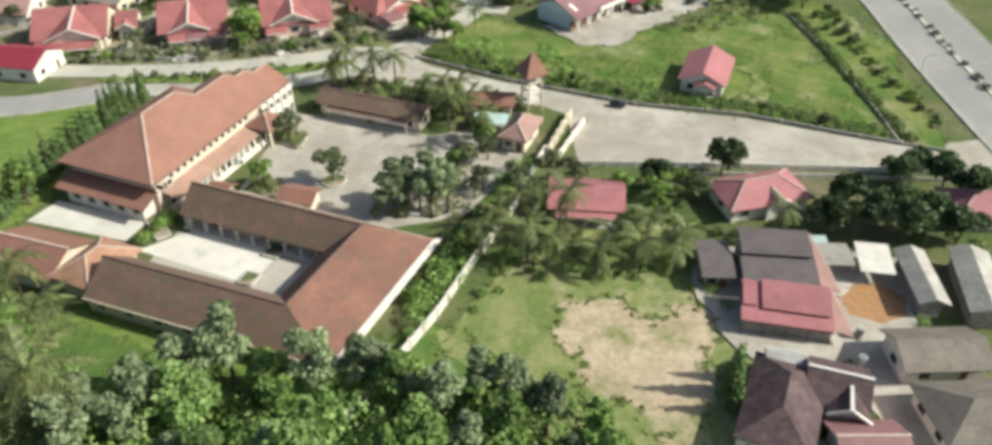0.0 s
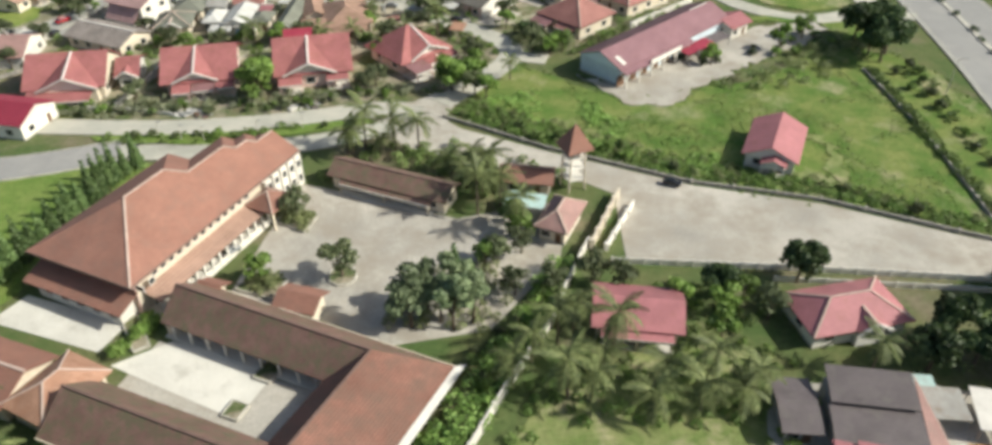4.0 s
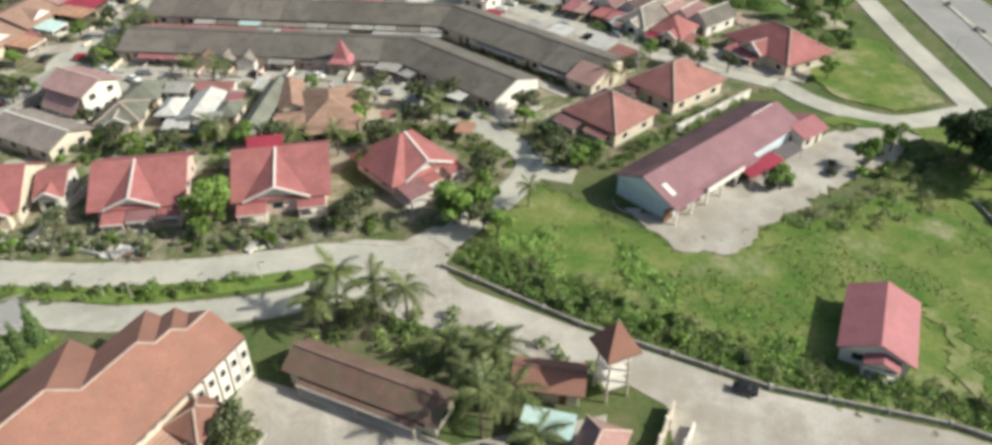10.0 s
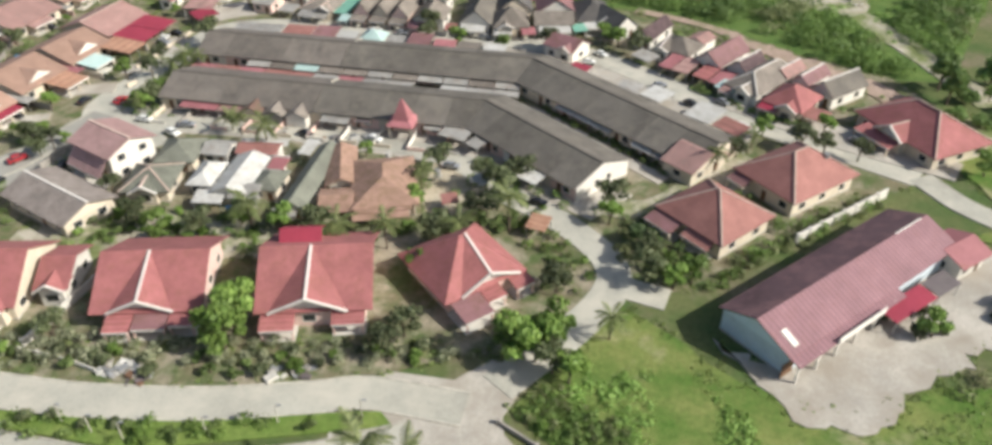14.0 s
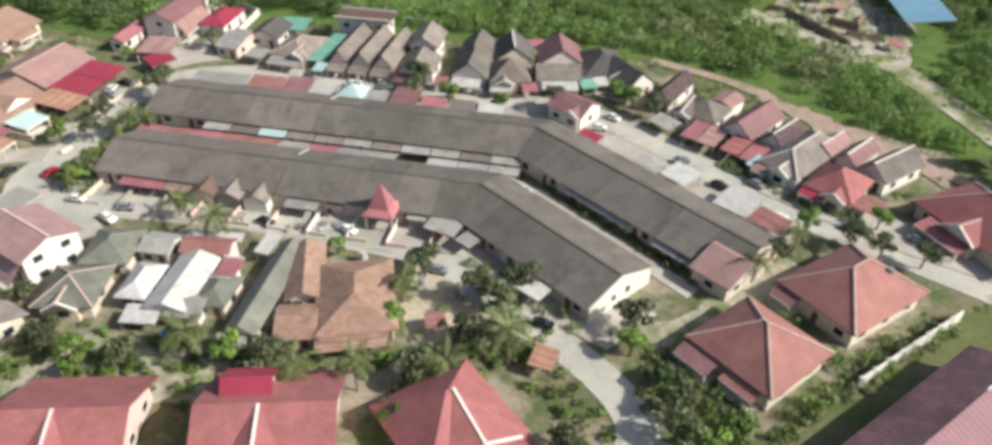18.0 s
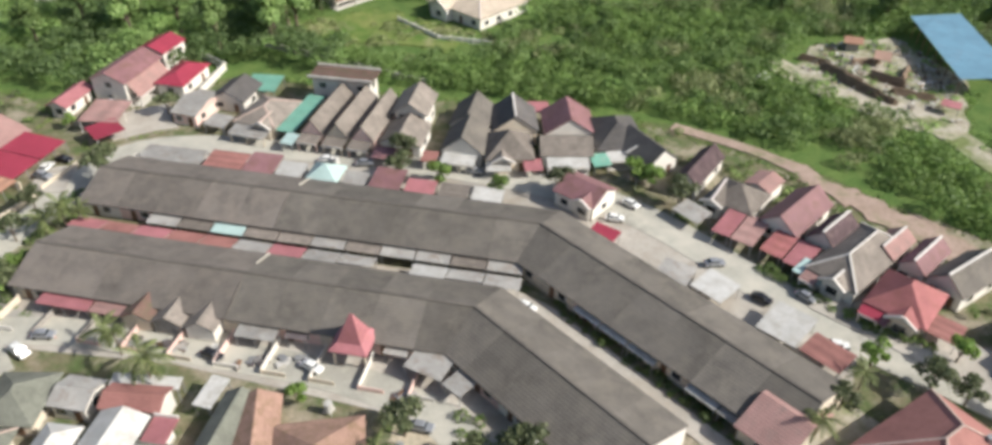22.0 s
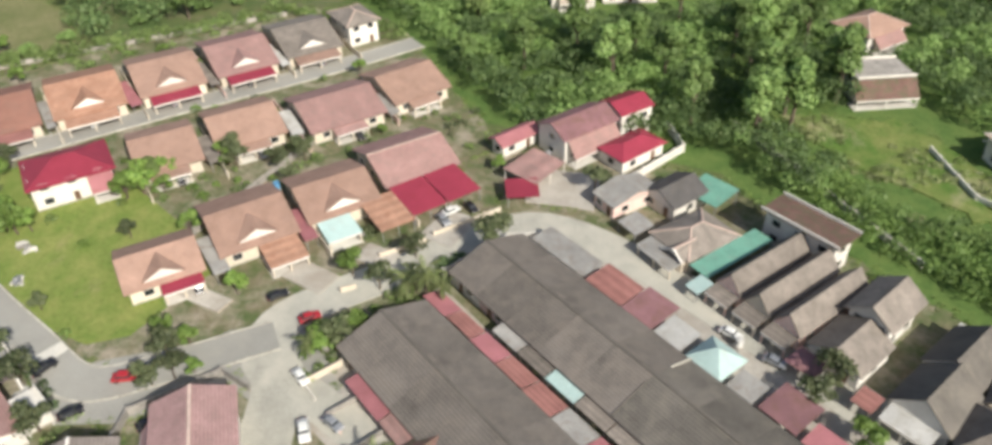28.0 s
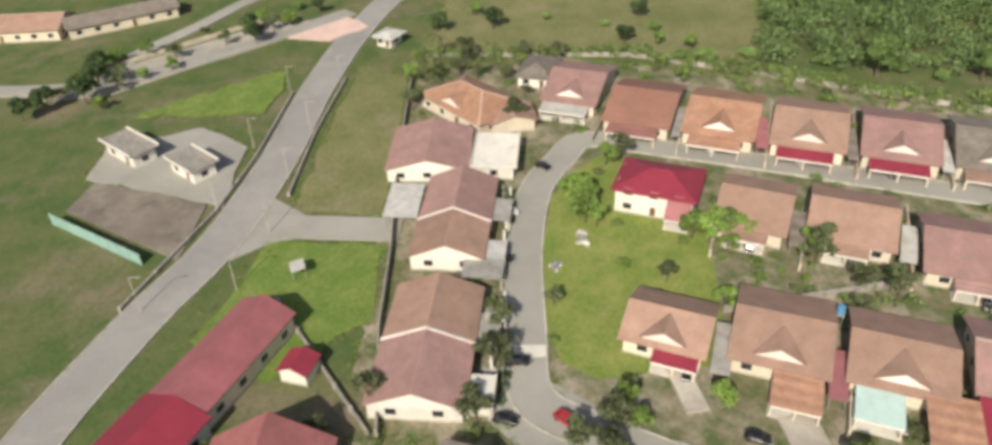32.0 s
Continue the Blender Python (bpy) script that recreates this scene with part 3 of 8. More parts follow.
def house(a, b, depth, roof="hip", eave=3.0, rise=2.6, tile=None, wall=None, cap=None, wing=None, porch=None, gablet=False, label="", name="house", hips=True,
          category="house", group="", over=0.8, storeys=1, windows=True, back=None, flue=False, white_ridge=False):
    """A house by its front eaves. wing: (x, width, out) of a gabled front wing. porch: (x0, x1, out, material) of a lower roof on posts before it."""
    cx, cy, turn, w = footprint(a, b, depth)
    tile, wall = tile or RED_TILE, wall or CREAM
    ob = base(name, cx, cy, turn, label, category, group)
    d = depth
    x, y = w / 2 - over, d / 2 - over
    part("wall", box(-x, x, -y, y, -0.05, eave - 0.1), wall, ob)
    part("plinth", box(-x - 0.06, x + 0.06, -y - 0.06, y + 0.06, -0.05, 0.35), KERB, ob)
    if roof == "hip":
        hip_roof(ob, 0, 0, w, d, eave, rise, tile, cap if hips else None)
    elif roof == "flat":
        part("roof", box(-w / 2, w / 2, -d / 2, d / 2, eave - 0.1, eave + 0.15), tile, ob)
        for s in (-1, 1):
            part("parapet", box(-w / 2, w / 2, s * (d / 2 - 0.1) - 0.1, s * (d / 2 - 0.1) + 0.1, eave + 0.15, eave + 0.6), wall, ob)
    else:
        gable_roof(ob, 0, 0, w, d, eave, rise, tile, roof, cap, wall, over * 0.9)
    if gablet and roof in ("hip", "x"):
        gz = eave + rise * 0.22
        yy = -d / 2 + (d / 2) * 0.22
        bm = bmesh.new()
        g = min(3.3, w * 0.25)
        v = [bm.verts.new(p) for p in ((-g, yy - 0.55, gz), (g, yy - 0.55, gz), (0, yy - 0.55, gz + 1.65), (-g, yy - 0.4, gz), (g, yy - 0.4, gz), (0, yy - 0.4, gz + 1.65))]
        for f in ((0, 1, 2), (5, 4, 3), (0, 3, 4, 1), (1, 4, 5, 2), (2, 5, 3, 0)):
            bm.faces.new([v[k] for k in f])
        part("gablet", bm, TRIM, ob, "white triangular gablet")
        for s in (-1, 1):
            run = (gz + 1.7 - eave) / rise * d / 2 - d / 2 + 0.5
            bm = slab(bmesh.new(), [(s * (g + 0.2), yy - 0.56, gz - 0.02), (0, yy - 0.56, gz + 1.74), (0, max(run, yy + 0.6), gz + 1.74), (s * (g + 0.2), yy + 0.1, gz - 0.02)], 0.1)
            bmesh.ops.recalc_face_normals(bm, faces=bm.faces[:])
            part("gablet_roof", bm, tile, ob)
    if wing:
        wx, ww, out = wing
        wy = -y - out
        part("wing_wall", box(wx - ww / 2 + 0.5, wx + ww / 2 - 0.5, wy, -y + 0.3, -0.05, eave - 0.1), wall, ob)
        wr = min(rise * 0.56, ww * 0.22) if white_ridge else min(rise * 0.86, ww * 0.3)
        back_y = -d / 2 + d / 2 * min(1.0, wr / rise)
        length = back_y - (wy - 0.7)
        if white_ridge:
            # the wing's ridge climbs from the low front gable to the main ridge
            front, top = (wx, wy - 0.7, eave + wr + 0.04), (wx, -0.1, eave + rise + 0.04)
            for k in (-1, 1):
                corner, join = (wx + k * ww / 2, wy - 0.7, eave + 0.04), (wx + k * ww / 2, -d / 2, eave + 0.04)
                bm = bmesh.new()
                high = [bm.verts.new(p) for p in (front, top, join, corner)]
                low = [bm.verts.new((p[0], p[1], p[2] - 0.14)) for p in (front, top, join, corner)]
                for f in ((0, 1, 2), (0, 2, 3)):
                    bm.faces.new([high[j] for j in f])
                    bm.faces.new([low[j] for j in f[::-1]])
                for j in range(4):
                    bm.faces.new((high[j], low[j], low[(j + 1) % 4], high[(j + 1) % 4]))
                bmesh.ops.recalc_face_normals(bm, faces=bm.faces[:])
                part("wing_roof", bm, tile, ob)
            part("ridge_cap", bar(bmesh.new(), (front[0], front[1], front[2] - 0.02), (top[0], top[1], top[2] - 0.02), 0.4, 0.12), WHITECAP, ob, "white ridge capping")
        else:
            gable_roof(ob, wx, (back_y + wy - 0.7) / 2, ww, length, eave + 0.03, wr, tile, "y", cap, None)
        bm = bmesh.new()
        g = ww / 2 - 0.5
        for yy in (wy + 0.02, wy + 0.2):
            for p in ((wx - g, yy, eave - 0.3), (wx + g, yy, eave - 0.3), (wx, yy, eave + wr - 0.25)):
                bm.verts.new(p)
        v = list(bm.verts)
        for f in ((0, 1, 2), (5, 4, 3), (0, 3, 4, 1), (1, 4, 5, 2), (2, 5, 3, 0)):
            bm.faces.new([v[k] for k in f])
        bmesh.ops.recalc_face_normals(bm, faces=bm.faces[:])
        part("pediment", bm, TRIM, ob, "white front pediment")
        for s in (-1, 1):
            part("barge_board", bar(bmesh.new(), (wx + s * ww / 2, wy - 0.72, eave - 0.12), (wx, wy - 0.72, eave + wr - 0.1), 0.34, 0.3), TRIM, ob)
        if windows:
            window(ob, wx, wy, 1.6, 0, 1.8, 1.3)
    for porch in (porch if isinstance(porch, list) else [porch] if porch else []):
        p0, p1, out, pm = porch[:4]
        front = -y - out - (wing[2] if wing and wing[0] - wing[1] / 2 < (p0 + p1) / 2 < wing[0] + wing[1] / 2 else 0)
        high = eave - 0.15
        if len(porch) > 4 and porch[4] == "gable":
            gable_roof(ob, (p0 + p1) / 2, (front + -y) / 2, p1 - p0, -y - front + 0.8, 2.75, (p1 - p0) * 0.2, pm, "y", cap, wall)
        else:
            lean_roof(ob, p0, p1, front - 0.3, -y + 0.1, 2.3, high, pm)
        n = 3 if p1 - p0 > 6 else 2
        posts(ob, [(p0 + 0.3 + k * (p1 - p0 - 0.6) / (n - 1), front) for k in range(n)], -0.05, 2.3, wall)
        part("porch_lintel", box(p0 + 0.1, p1 - 0.1, front - 0.36, front - 0.2, 1.95, 2.28), TRIM, ob)
        part("porch_floor", box(p0, p1, front - 0.2, -y, -0.05, 0.14), PALE, ob)
    if windows:
        for s in range(storeys):
            z = 1.6 + 3.0 * s
            n = max(2, int(w / 4.5))
            for k in range(n):
                u = -x + (k + 0.5) * 2 * x / n
                if not (wing and abs(u - wing[0]) < wing[1] / 2 + 0.6 and s == 0):
                    if k == n // 2 and s == 0:
                        door(ob, u, -y, 0)
                    else:
                        window(ob, u, -y, z, 0)
            m = max(1, int(d / 5))
            for k in range(m):
                v = -y + (k + 0.5) * 2 * y / m
                side = Vector((math.cos(radians(turn)), math.sin(radians(turn))))
                for k in (1, -1):
                    # side walls that look to the wood and the field behind the rows stay plain
                    if not (k * side.y > 0.6 and cy > 225 or k * side.x < -0.6 and cx < -60):
                        window(ob, k * x, v, z, 90 * k)
    if back:
        b0, b1, out, pm = back
        part("back_room", box(b0 + 0.3, b1 - 0.3, y - 0.1, y + out - 0.3, -0.05, 2.4), wall, ob)
        bm = slab(bmesh.new(), [(b0, y, eave - 0.2), (b1, y, eave - 0.2), (b1, y + out, 2.4), (b0, y + out, 2.4)], 0.1)
        bmesh.ops.recalc_face_normals(bm, faces=bm.faces[:])
        part("back_roof", bm, pm, ob)
    if flue:
        part("water_tank", tube(bmesh.new(), (x * 0.4, y * 0.5, eave + 0.4), (x * 0.4, y * 0.5, eave + rise * 0.5 + 1.3), 0.55, 0.5, 12), STEEL, ob)
    return ob


def canopy(a, b, depth, z_front=2.4, z_back=2.9, mat=None, label="", name="awning", post=None, category="awning", group=""):
    """A sheet roof on posts, by its two front corners and its depth."""
    cx, cy, turn, w = footprint(a, b, depth)
    ob = base(name, cx, cy, turn, label, category, group)
    lean_roof(ob, -w / 2, w / 2, -depth / 2, depth / 2, z_front, z_back, mat or ROSE_METAL, 0.08, name="sheet")
    n = max(2, round(w / 4) + 1)
    for y, z in ((-depth / 2 + 0.2, z_front), (depth / 2 - 0.2, z_back)):
        posts(ob, [(-w / 2 + 0.25 + k * (w - 0.5) / (n - 1), y) for k in range(n)], -0.05, z - 0.05, post or STEEL, 0.12)
        part("beam", box(-w / 2, w / 2, y - 0.06, y + 0.06, z - 0.2, z - 0.08), post or STEEL, ob)
    return ob


# ---------------- plants ----------------
def quads(name, centres, normals, size, mat, parent, rng, stretch=1.4):
    """Leaf clumps: one small folded leaf of two triangles at each centre."""
    n = len(centres)
    nrm = normals + rng.normal(0, 0.7, (n, 3))
    nrm /= np.linalg.norm(nrm, axis=1)[:, None]
    side = np.cross(nrm, rng.normal(0, 1, (n, 3)))
    side /= np.linalg.norm(side, axis=1)[:, None] + 1e-9
    up = np.cross(nrm, side)
    s = (size * rng.uniform(0.6, 1.4, n))[:, None]
    v = np.stack([centres - up * s * stretch / 2, centres + side * s / 2 - nrm * s * 0.18, centres + up * s * stretch / 2, centres - side * s / 2 - nrm * s * 0.18], 1).reshape(-1, 3)
    k = np.arange(n)[:, None] * 4
    tri = np.concatenate([k + [0, 1, 2], k + [0, 2, 3]], 1).reshape(-1, 3)
    me = bpy.data.meshes.new(name)
    me.vertices.add(len(v))
    me.vertices.foreach_set("co", v.astype(np.float32).ravel())
    me.loops.add(tri.size)
    me.loops.foreach_set("vertex_index", tri.astype(np.int32).ravel())
    me.polygons.add(len(tri))
    me.polygons.foreach_set("loop_start", np.arange(0, tri.size, 3, dtype=np.int32))
    me.update(calc_edges=True)
    me.validate()
    me.materials.append(mat)
    ob = new(name, me)
    ob.parent = parent
    return ob


def lump_points(rng, lumps, count):
    """Points on a heap of round lumps, thin below, with their outward ways."""
    weight = np.array([r * r for *_, r in lumps])
    pick = rng.choice(len(lumps), count, p=weight / weight.sum())
    c = np.array([p[:3] for p in lumps])[pick]
    r = np.array([p[3] for p in lumps])[pick]
    d = rng.normal(0, 1, (count, 3))
    d /= np.linalg.norm(d, axis=1)[:, None]
    d[:, 2] = np.where(d[:, 2] < -0.35, -d[:, 2], d[:, 2])
    return c + d * (r * rng.uniform(0.58, 1.12, count))[:, None] * [1, 1, 0.85], d


def crown_lumps(rng, radius, z0, z1, n):
    out = []
    for k in range(n):
        a, f = rng.uniform(0, math.tau), math.sqrt(rng.uniform(0, 1))
        h = rng.uniform(0, 1)
        rr = radius * (1 - 0.45 * h) * f * 0.75
        out.append((rr * math.cos(a), rr * math.sin(a), z0 + (z1 - z0) * h, radius * rng.uniform(0.3, 0.5)))
    return out


TREES = {}


def build_tree(kind, seed):
    rng = np.random.default_rng(seed)
    label, radius, height, z0, leaf, mat, n, lumps = {
        "broad": ("broad-crowned green tree with uneven leafy clumps", 4.2, 9.5, 4.2, 0.62, LEAF, 2000, 12),
        "dark": ("dense dark green round-headed shade tree", 3.9, 8.0, 2.8, 0.55, LEAF_DARK, 1900, 11),
        "tall": ("tall forest tree with a high ragged crown", 4.4, 15.0, 6.5, 0.6, LEAF_WOOD, 2200, 15),
        "wood": ("woodland tree with dense mid-green foliage", 4.0, 10.5, 3.0, 0.56, LEAF_WOOD, 2400, 16),
        "grove": ("slim upright tree with silvery green leaves", 2.8, 10.2, 3.2, 0.46, LEAF_SILVER, 1700, 12),
        "lime": ("slim upright tree with yellow-green leaves", 2.7, 9.6, 3.0, 0.46, LEAF_SCRUB, 1600, 12),
        "young": ("young tree with bright green leaves", 2.3, 5.0, 1.6, 0.42, LEAF_BRIGHT, 700, 7),
        "dusty": ("sparse garden tree with dusty leaves", 2.8, 5.6, 2.2, 0.42, LEAF_GREY, 650, 8),
        "column": ("narrow green conifer in a clipped row", 1.7, 8.5, 0.9, 0.36, LEAF_DEEP, 1000, 1),
        "bush": ("low rounded dark green garden shrub", 1.25, 1.7, 0.3, 0.32, LEAF, 300, 5),
        "brightbush": ("low bush with bright green leaves", 1.4, 1.8, 0.3, 0.36, LEAF_BRIGHT, 320, 5),
        "greybush": ("low shrub with dusty grey-green leaves", 1.3, 1.7, 0.3, 0.32, LEAF_GREY, 260, 5),
        "thicket": ("tangled thicket of shrubs and creepers", 3.0, 3.4, 0.5, 0.45, LEAF_WOOD, 900, 9),
    }[kind]
    ob = base("shrub" if "bush" in kind or kind == "thicket" else "tree", 0, 0, 0, label, "shrub" if "bush" in kind or kind == "thicket" else "tree")
    if kind == "column":
        heap = [(0, 0, z0 + k * 0.75, radius * (1 - k / 11.5) * 0.78) for k in range(10)]
    else:
        heap = crown_lumps(rng, radius, z0 + radius * 0.25, height - radius * 0.35, lumps)
    bm = bmesh.new()
    trunk = 0.05 + height * 0.022
    fork = Vector((rng.normal(0, 0.15), rng.normal(0, 0.15), max(z0 * 0.8, 0.4)))
    tube(bm, (0, 0, -0.2), fork, trunk * 1.25, trunk * 0.8)
    for x, y, z, r in heap[:6]:
        mid = fork.lerp(Vector((x, y, z)), 0.5) + Vector((rng.normal(0, 0.2), rng.normal(0, 0.2), 0.1))
        tube(bm, fork, mid, trunk * 0.5, trunk * 0.32, 5)
        tube(bm, mid, (x, y, z), trunk * 0.32, trunk * 0.1, 5)
    part("trunk", bm, BARK, ob)
    c, d = lump_points(rng, heap, n)
    quads("crown", c, d, leaf, mat, ob, rng)
    return ob


def build_palm(seed, height=6.0, fronds=18, reach=3.7):
    rng = np.random.default_rng(seed)
    ob = base("palm_tree", 0, 0, 0, "palm tree with a slim ringed trunk and drooping fronds", "palm tree")
    bm = bmesh.new()
    lean = Vector((rng.normal(0, 0.35), rng.normal(0, 0.35), 0))
    old = Vector((0, 0, -0.2))
    for k in range(1, 6):
        f = k / 5
        p = Vector((lean.x * f * f, lean.y * f * f, height * f))
        tube(bm, old, p, 0.24 - 0.015 * k, 0.2 - 0.015 * k, 8)
        old = p
    part("trunk", bm, BARK, ob)
    first = None
    for k in range(fronds):
        a, tilt = k * 137.5 + rng.uniform(-15, 15), rng.uniform(-25, 40) - 25 * (k > fronds * 0.6)
        m = Matrix.Translation(old) @ pose(0, 0, 0, 0, 0, a) @ pose(0, 0, 0, 0, -tilt, 0) @ Matrix.Scale(rng.uniform(0.85, 1.15), 4)
        if first is None:
            fb = bmesh.new()
            steps = 13
            line = [Vector((reach * t, 0, 0.55 * math.sin(t * 2.2) - 1.25 * t * t)) for t in (s / steps for s in range(steps + 1))]
            for p, q in zip(line, line[1:]):
                w = 0.05
                v = [fb.verts.new(c) for c in (p + Vector((0, -w, 0)), p + Vector((0, w, 0)), q + Vector((0, w, 0)), q + Vector((0, -w, 0)))]
                fb.faces.new(v)
            for s in range(1, steps + 1):
                p, f = line[s], s / steps
                size = 1.0 * math.sin(0.4 + f * 2.45)
                for sd in (-1, 1):
                    v = [fb.verts.new(c) for c in (p, p + Vector((0.26, 0, 0)), p + Vector((0.5 * size + 0.1, sd * size, -0.3 * size)))]
                    fb.faces.new(v)
            first = part("frond", fb, FROND, ob)
            first.matrix_basis = m
        else:
            shared("frond", first, ob, m)
    return ob


def plant(kind, x, y, size=1.0, group=""):
    """Puts a tree of that kind on the ground: every third one a shape of its own, the others copies."""
    made = TREES.setdefault(kind, [])
    spin = random.uniform(0, 360)
    m = pose(x, y, 0, 0, 0, spin)
    most = 3 if kind in ("broad", "wood", "grove", "lime", "tall", "dark", "palm", "bush") else 2
    if len(made) < most:
        ob = build_palm(50 + len(made), (6.5, 4.8, 7.5)[len(made)]) if kind == "palm" else build_tree(kind, 7 * len(made) + len(kind))
        ob.matrix_basis = m
        made.append(ob)
    else:
        ob = copy_thing(random.choice(made), m @ Matrix.Diagonal((size, size, size * random.uniform(0.88, 1.12), 1)))
    if group:
        ob["group"] = group
    return ob


def heap(name, spots, low, high, radius, per, leaf, mat, label, category, seed, kind="stuff"):
    """Foliage nobody could count: one mesh of leaf clumps on lumps over the given spots."""
    rng = np.random.default_rng(seed)
    lumps = [(x, y, rng.uniform(low, high), radius * rng.uniform(0.7, 1.3)) for x, y in spots]
    c, d = lump_points(rng, lumps, per * len(lumps))
    c[:, 2] = np.maximum(c[:, 2], 0.1)
    return tagged(quads(name, c, d, leaf, mat, None, rng), label, category, "", kind)


CARS = {}


def car(x, y, turn, paint, word):
    """A small parked saloon: body, cabin with glass, four wheels, lamps."""
    if word not in CARS:
        ob = base("car", 0, 0, 0, f"parked {word} saloon car on the paving", "car", "parked cars")
        bm = bmesh.new()
        side = [(-2.05, 0.35), (-2.1, 0.72), (-1.95, 0.9), (-0.9, 0.98), (0.75, 0.98), (1.9, 0.86), (2.1, 0.62), (2.1, 0.35)]
        rows = [[bm.verts.new((u, v * (0.84 if z > 0.8 else 0.86), z)) for u, z in side] for v in (-1, 1)]
        bm.faces.new(rows[0])
        bm.faces.new(rows[1][::-1])
        for k in range(len(side)):
            j = (k + 1) % len(side)
            bm.faces.new((rows[0][k], rows[1][k], rows[1][j], rows[0][j]))
        bmesh.ops.recalc_face_normals(bm, faces=bm.faces[:])
        bmesh.ops.bevel(bm, geom=bm.edges[:], offset=0.05, segments=1, affect="EDGES")
        part("body", bm, paint, ob)
        for nm, s, z0, z1, mat in (("cabin_glass", 1.0, 0.95, 1.36, GLASS), ("cabin_roof", 0.74, 1.34, 1.46, paint)):
            bm = bmesh.new()
            low = [bm.verts.new((u * s - 0.1, v * (0.76 if s == 1 else 0.66), z0)) for u, v in ((-1.45, -1), (1.0, -1), (1.0, 1), (-1.45, 1))]
            top = [bm.verts.new((u * s * 0.72 - 0.14, v * (0.64 if s == 1 else 0.6), z1)) for u, v in ((-1.45, -1), (1.0, -1), (1.0, 1), (-1.45, 1))]
            bm.faces.new(top)
            bm.faces.new(low[::-1])
            for k in range(4):
                bm.faces.new((low[k], low[(k + 1) % 4], top[(k + 1) % 4], top[k]))
            part(nm, bm, mat, ob)
        for u in (-1.3, 1.3):
            for v in (-0.76, 0.76):
                part("wheel", tube(bmesh.new(), (u, v - 0.1, 0.31), (u, v + 0.1, 0.31), 0.31, 0.31, 14), RUBBER, ob)
        for v in (-0.6, 0.6):
            part("headlight", box(2.03, 2.13, v - 0.2, v + 0.2, 0.6, 0.75), TRIM, ob)
            part("tail_light", box(-2.13, -2.04, v - 0.18, v + 0.18, 0.65, 0.8), CRIMSON, ob)
        ob.matrix_basis = pose(x, y, LEVEL[0] + 0.02, 0, 0, turn) @ Matrix.Scale(0.9, 4)
        CARS[word] = ob
        return ob
    return copy_thing(CARS[word], pose(x, y, LEVEL[0] + 0.02, 0, 0, turn) @ Matrix.Scale(0.9, 4))


def lamp_post(x, y, high, label, arm=0.0, turn=0.0):
    ob = base("lamp_post", x, y, turn, label, "street lamp", "lamp posts")
    part("pole", tube(bmesh.new(), (0, 0, -0.1), (0, 0, high), 0.1, 0.06), KERB, ob)
    part("arm", bar(bmesh.new(), (0, 0, high - 0.1), (max(arm, 0.4), 0, high + 0.1), 0.08, 0.08), KERB, ob)
    part("lamp_head", box(max(arm, 0.4) - 0.1, max(arm, 0.4) + 0.5, -0.13, 0.13, high + 0.05, high + 0.18), STEEL, ob)


def planter(outline, label, z=0.5, wall=0.25):
    """A raised bed: a low kerb wall with earth inside."""
    cx, cy = sum(p[0] for p in outline) / len(outline), sum(p[1] for p in outline) / len(outline)
    ob = base("planter", cx, cy, 0, label, "planter")
    pts = [Vector((p[0] - cx, p[1] - cy)) for p in outline]
    n = len(pts)
    for k in range(n):
        a, b = pts[k], pts[(k + 1) % n]
        part("kerb", bar(bmesh.new(), (a.x, a.y, -0.05), (b.x, b.y, -0.05), wall, z), KERB, ob)
    bm = slab(bmesh.new(), [(p.x * 0.95, p.y * 0.95, z * 0.75) for p in pts], z * 0.7)
    bmesh.ops.recalc_face_normals(bm, faces=bm.faces[:])
    part("soil", bm, GARDEN, ob)
    return ob


def free(x, y, gap):
    """True where neither a house nor a road stands."""
    p = Vector((x, y))
    for cx, cy, d, hw, hd in PLOTS:
        q = p - Vector((cx, cy))
        if abs(q.dot(d)) < hw + gap and abs(q.x * -d.y + q.y * d.x) < hd + gap:
            return False
    for a, b, half in ROADS:
        t = max(0.0, min(1.0, (p - a).dot(b - a) / max((b - a).length_squared, 1e-6)))
        if (p - a.lerp(b, t)).length < half + gap:
            return False
    return True


# ---------------- ground, roads ----------------
bm = bmesh.new()
bmesh.ops.create_grid(bm, x_segments=60, y_segments=60, size=1800)
bmesh.ops.translate(bm, verts=bm.verts[:], vec=(0, 300, 0))
tagged(part("ground", bm, GRASS), "rough green grass with dry and bare patches", "ground", "", "structure")
area("wood_ground", [(-110, 300), (-60, 318), (-45, 312), (32, 302), (60, 284), (80, 262), (100, 262), (140, 330), (160, 420), (60, 520), (-160, 520), (-230, 420), (-225, 330), (-160, 322)],
     WOODFLOOR, "dark green undergrowth of the wooded slope", "undergrowth", 0.02)
area("wood_ground_south", rough([(-75, 76), (-50, 80), (-20, 68), (2, 72), (12, 62), (30, 52), (30, 20), (-80, 20)], 60, 0.8), WOODFLOOR, "shaded undergrowth beneath the trees", "undergrowth", 0.02)
area("field_grass", rough([(2, 70), (12, 82), (30, 92), (44, 90), (46, 60), (40, 40), (26, 28), (12, 40), (8, 56)], 59, 1.2), FIELDMIX, "bright worn grass round the bare field", "field", 0.03)
area("bare_field", rough([(18, 69), (21.9, 75), (29, 73.4), (31, 70.4), (41.5, 69.6), (39.4, 61.6), (36, 53), (33, 44), (27, 42), (26, 54), (20.5, 55), (21.4, 63.6)], 61, 1.8, 2.0), DIRT, "bare sandy field with worn grass", "field", 0.03)
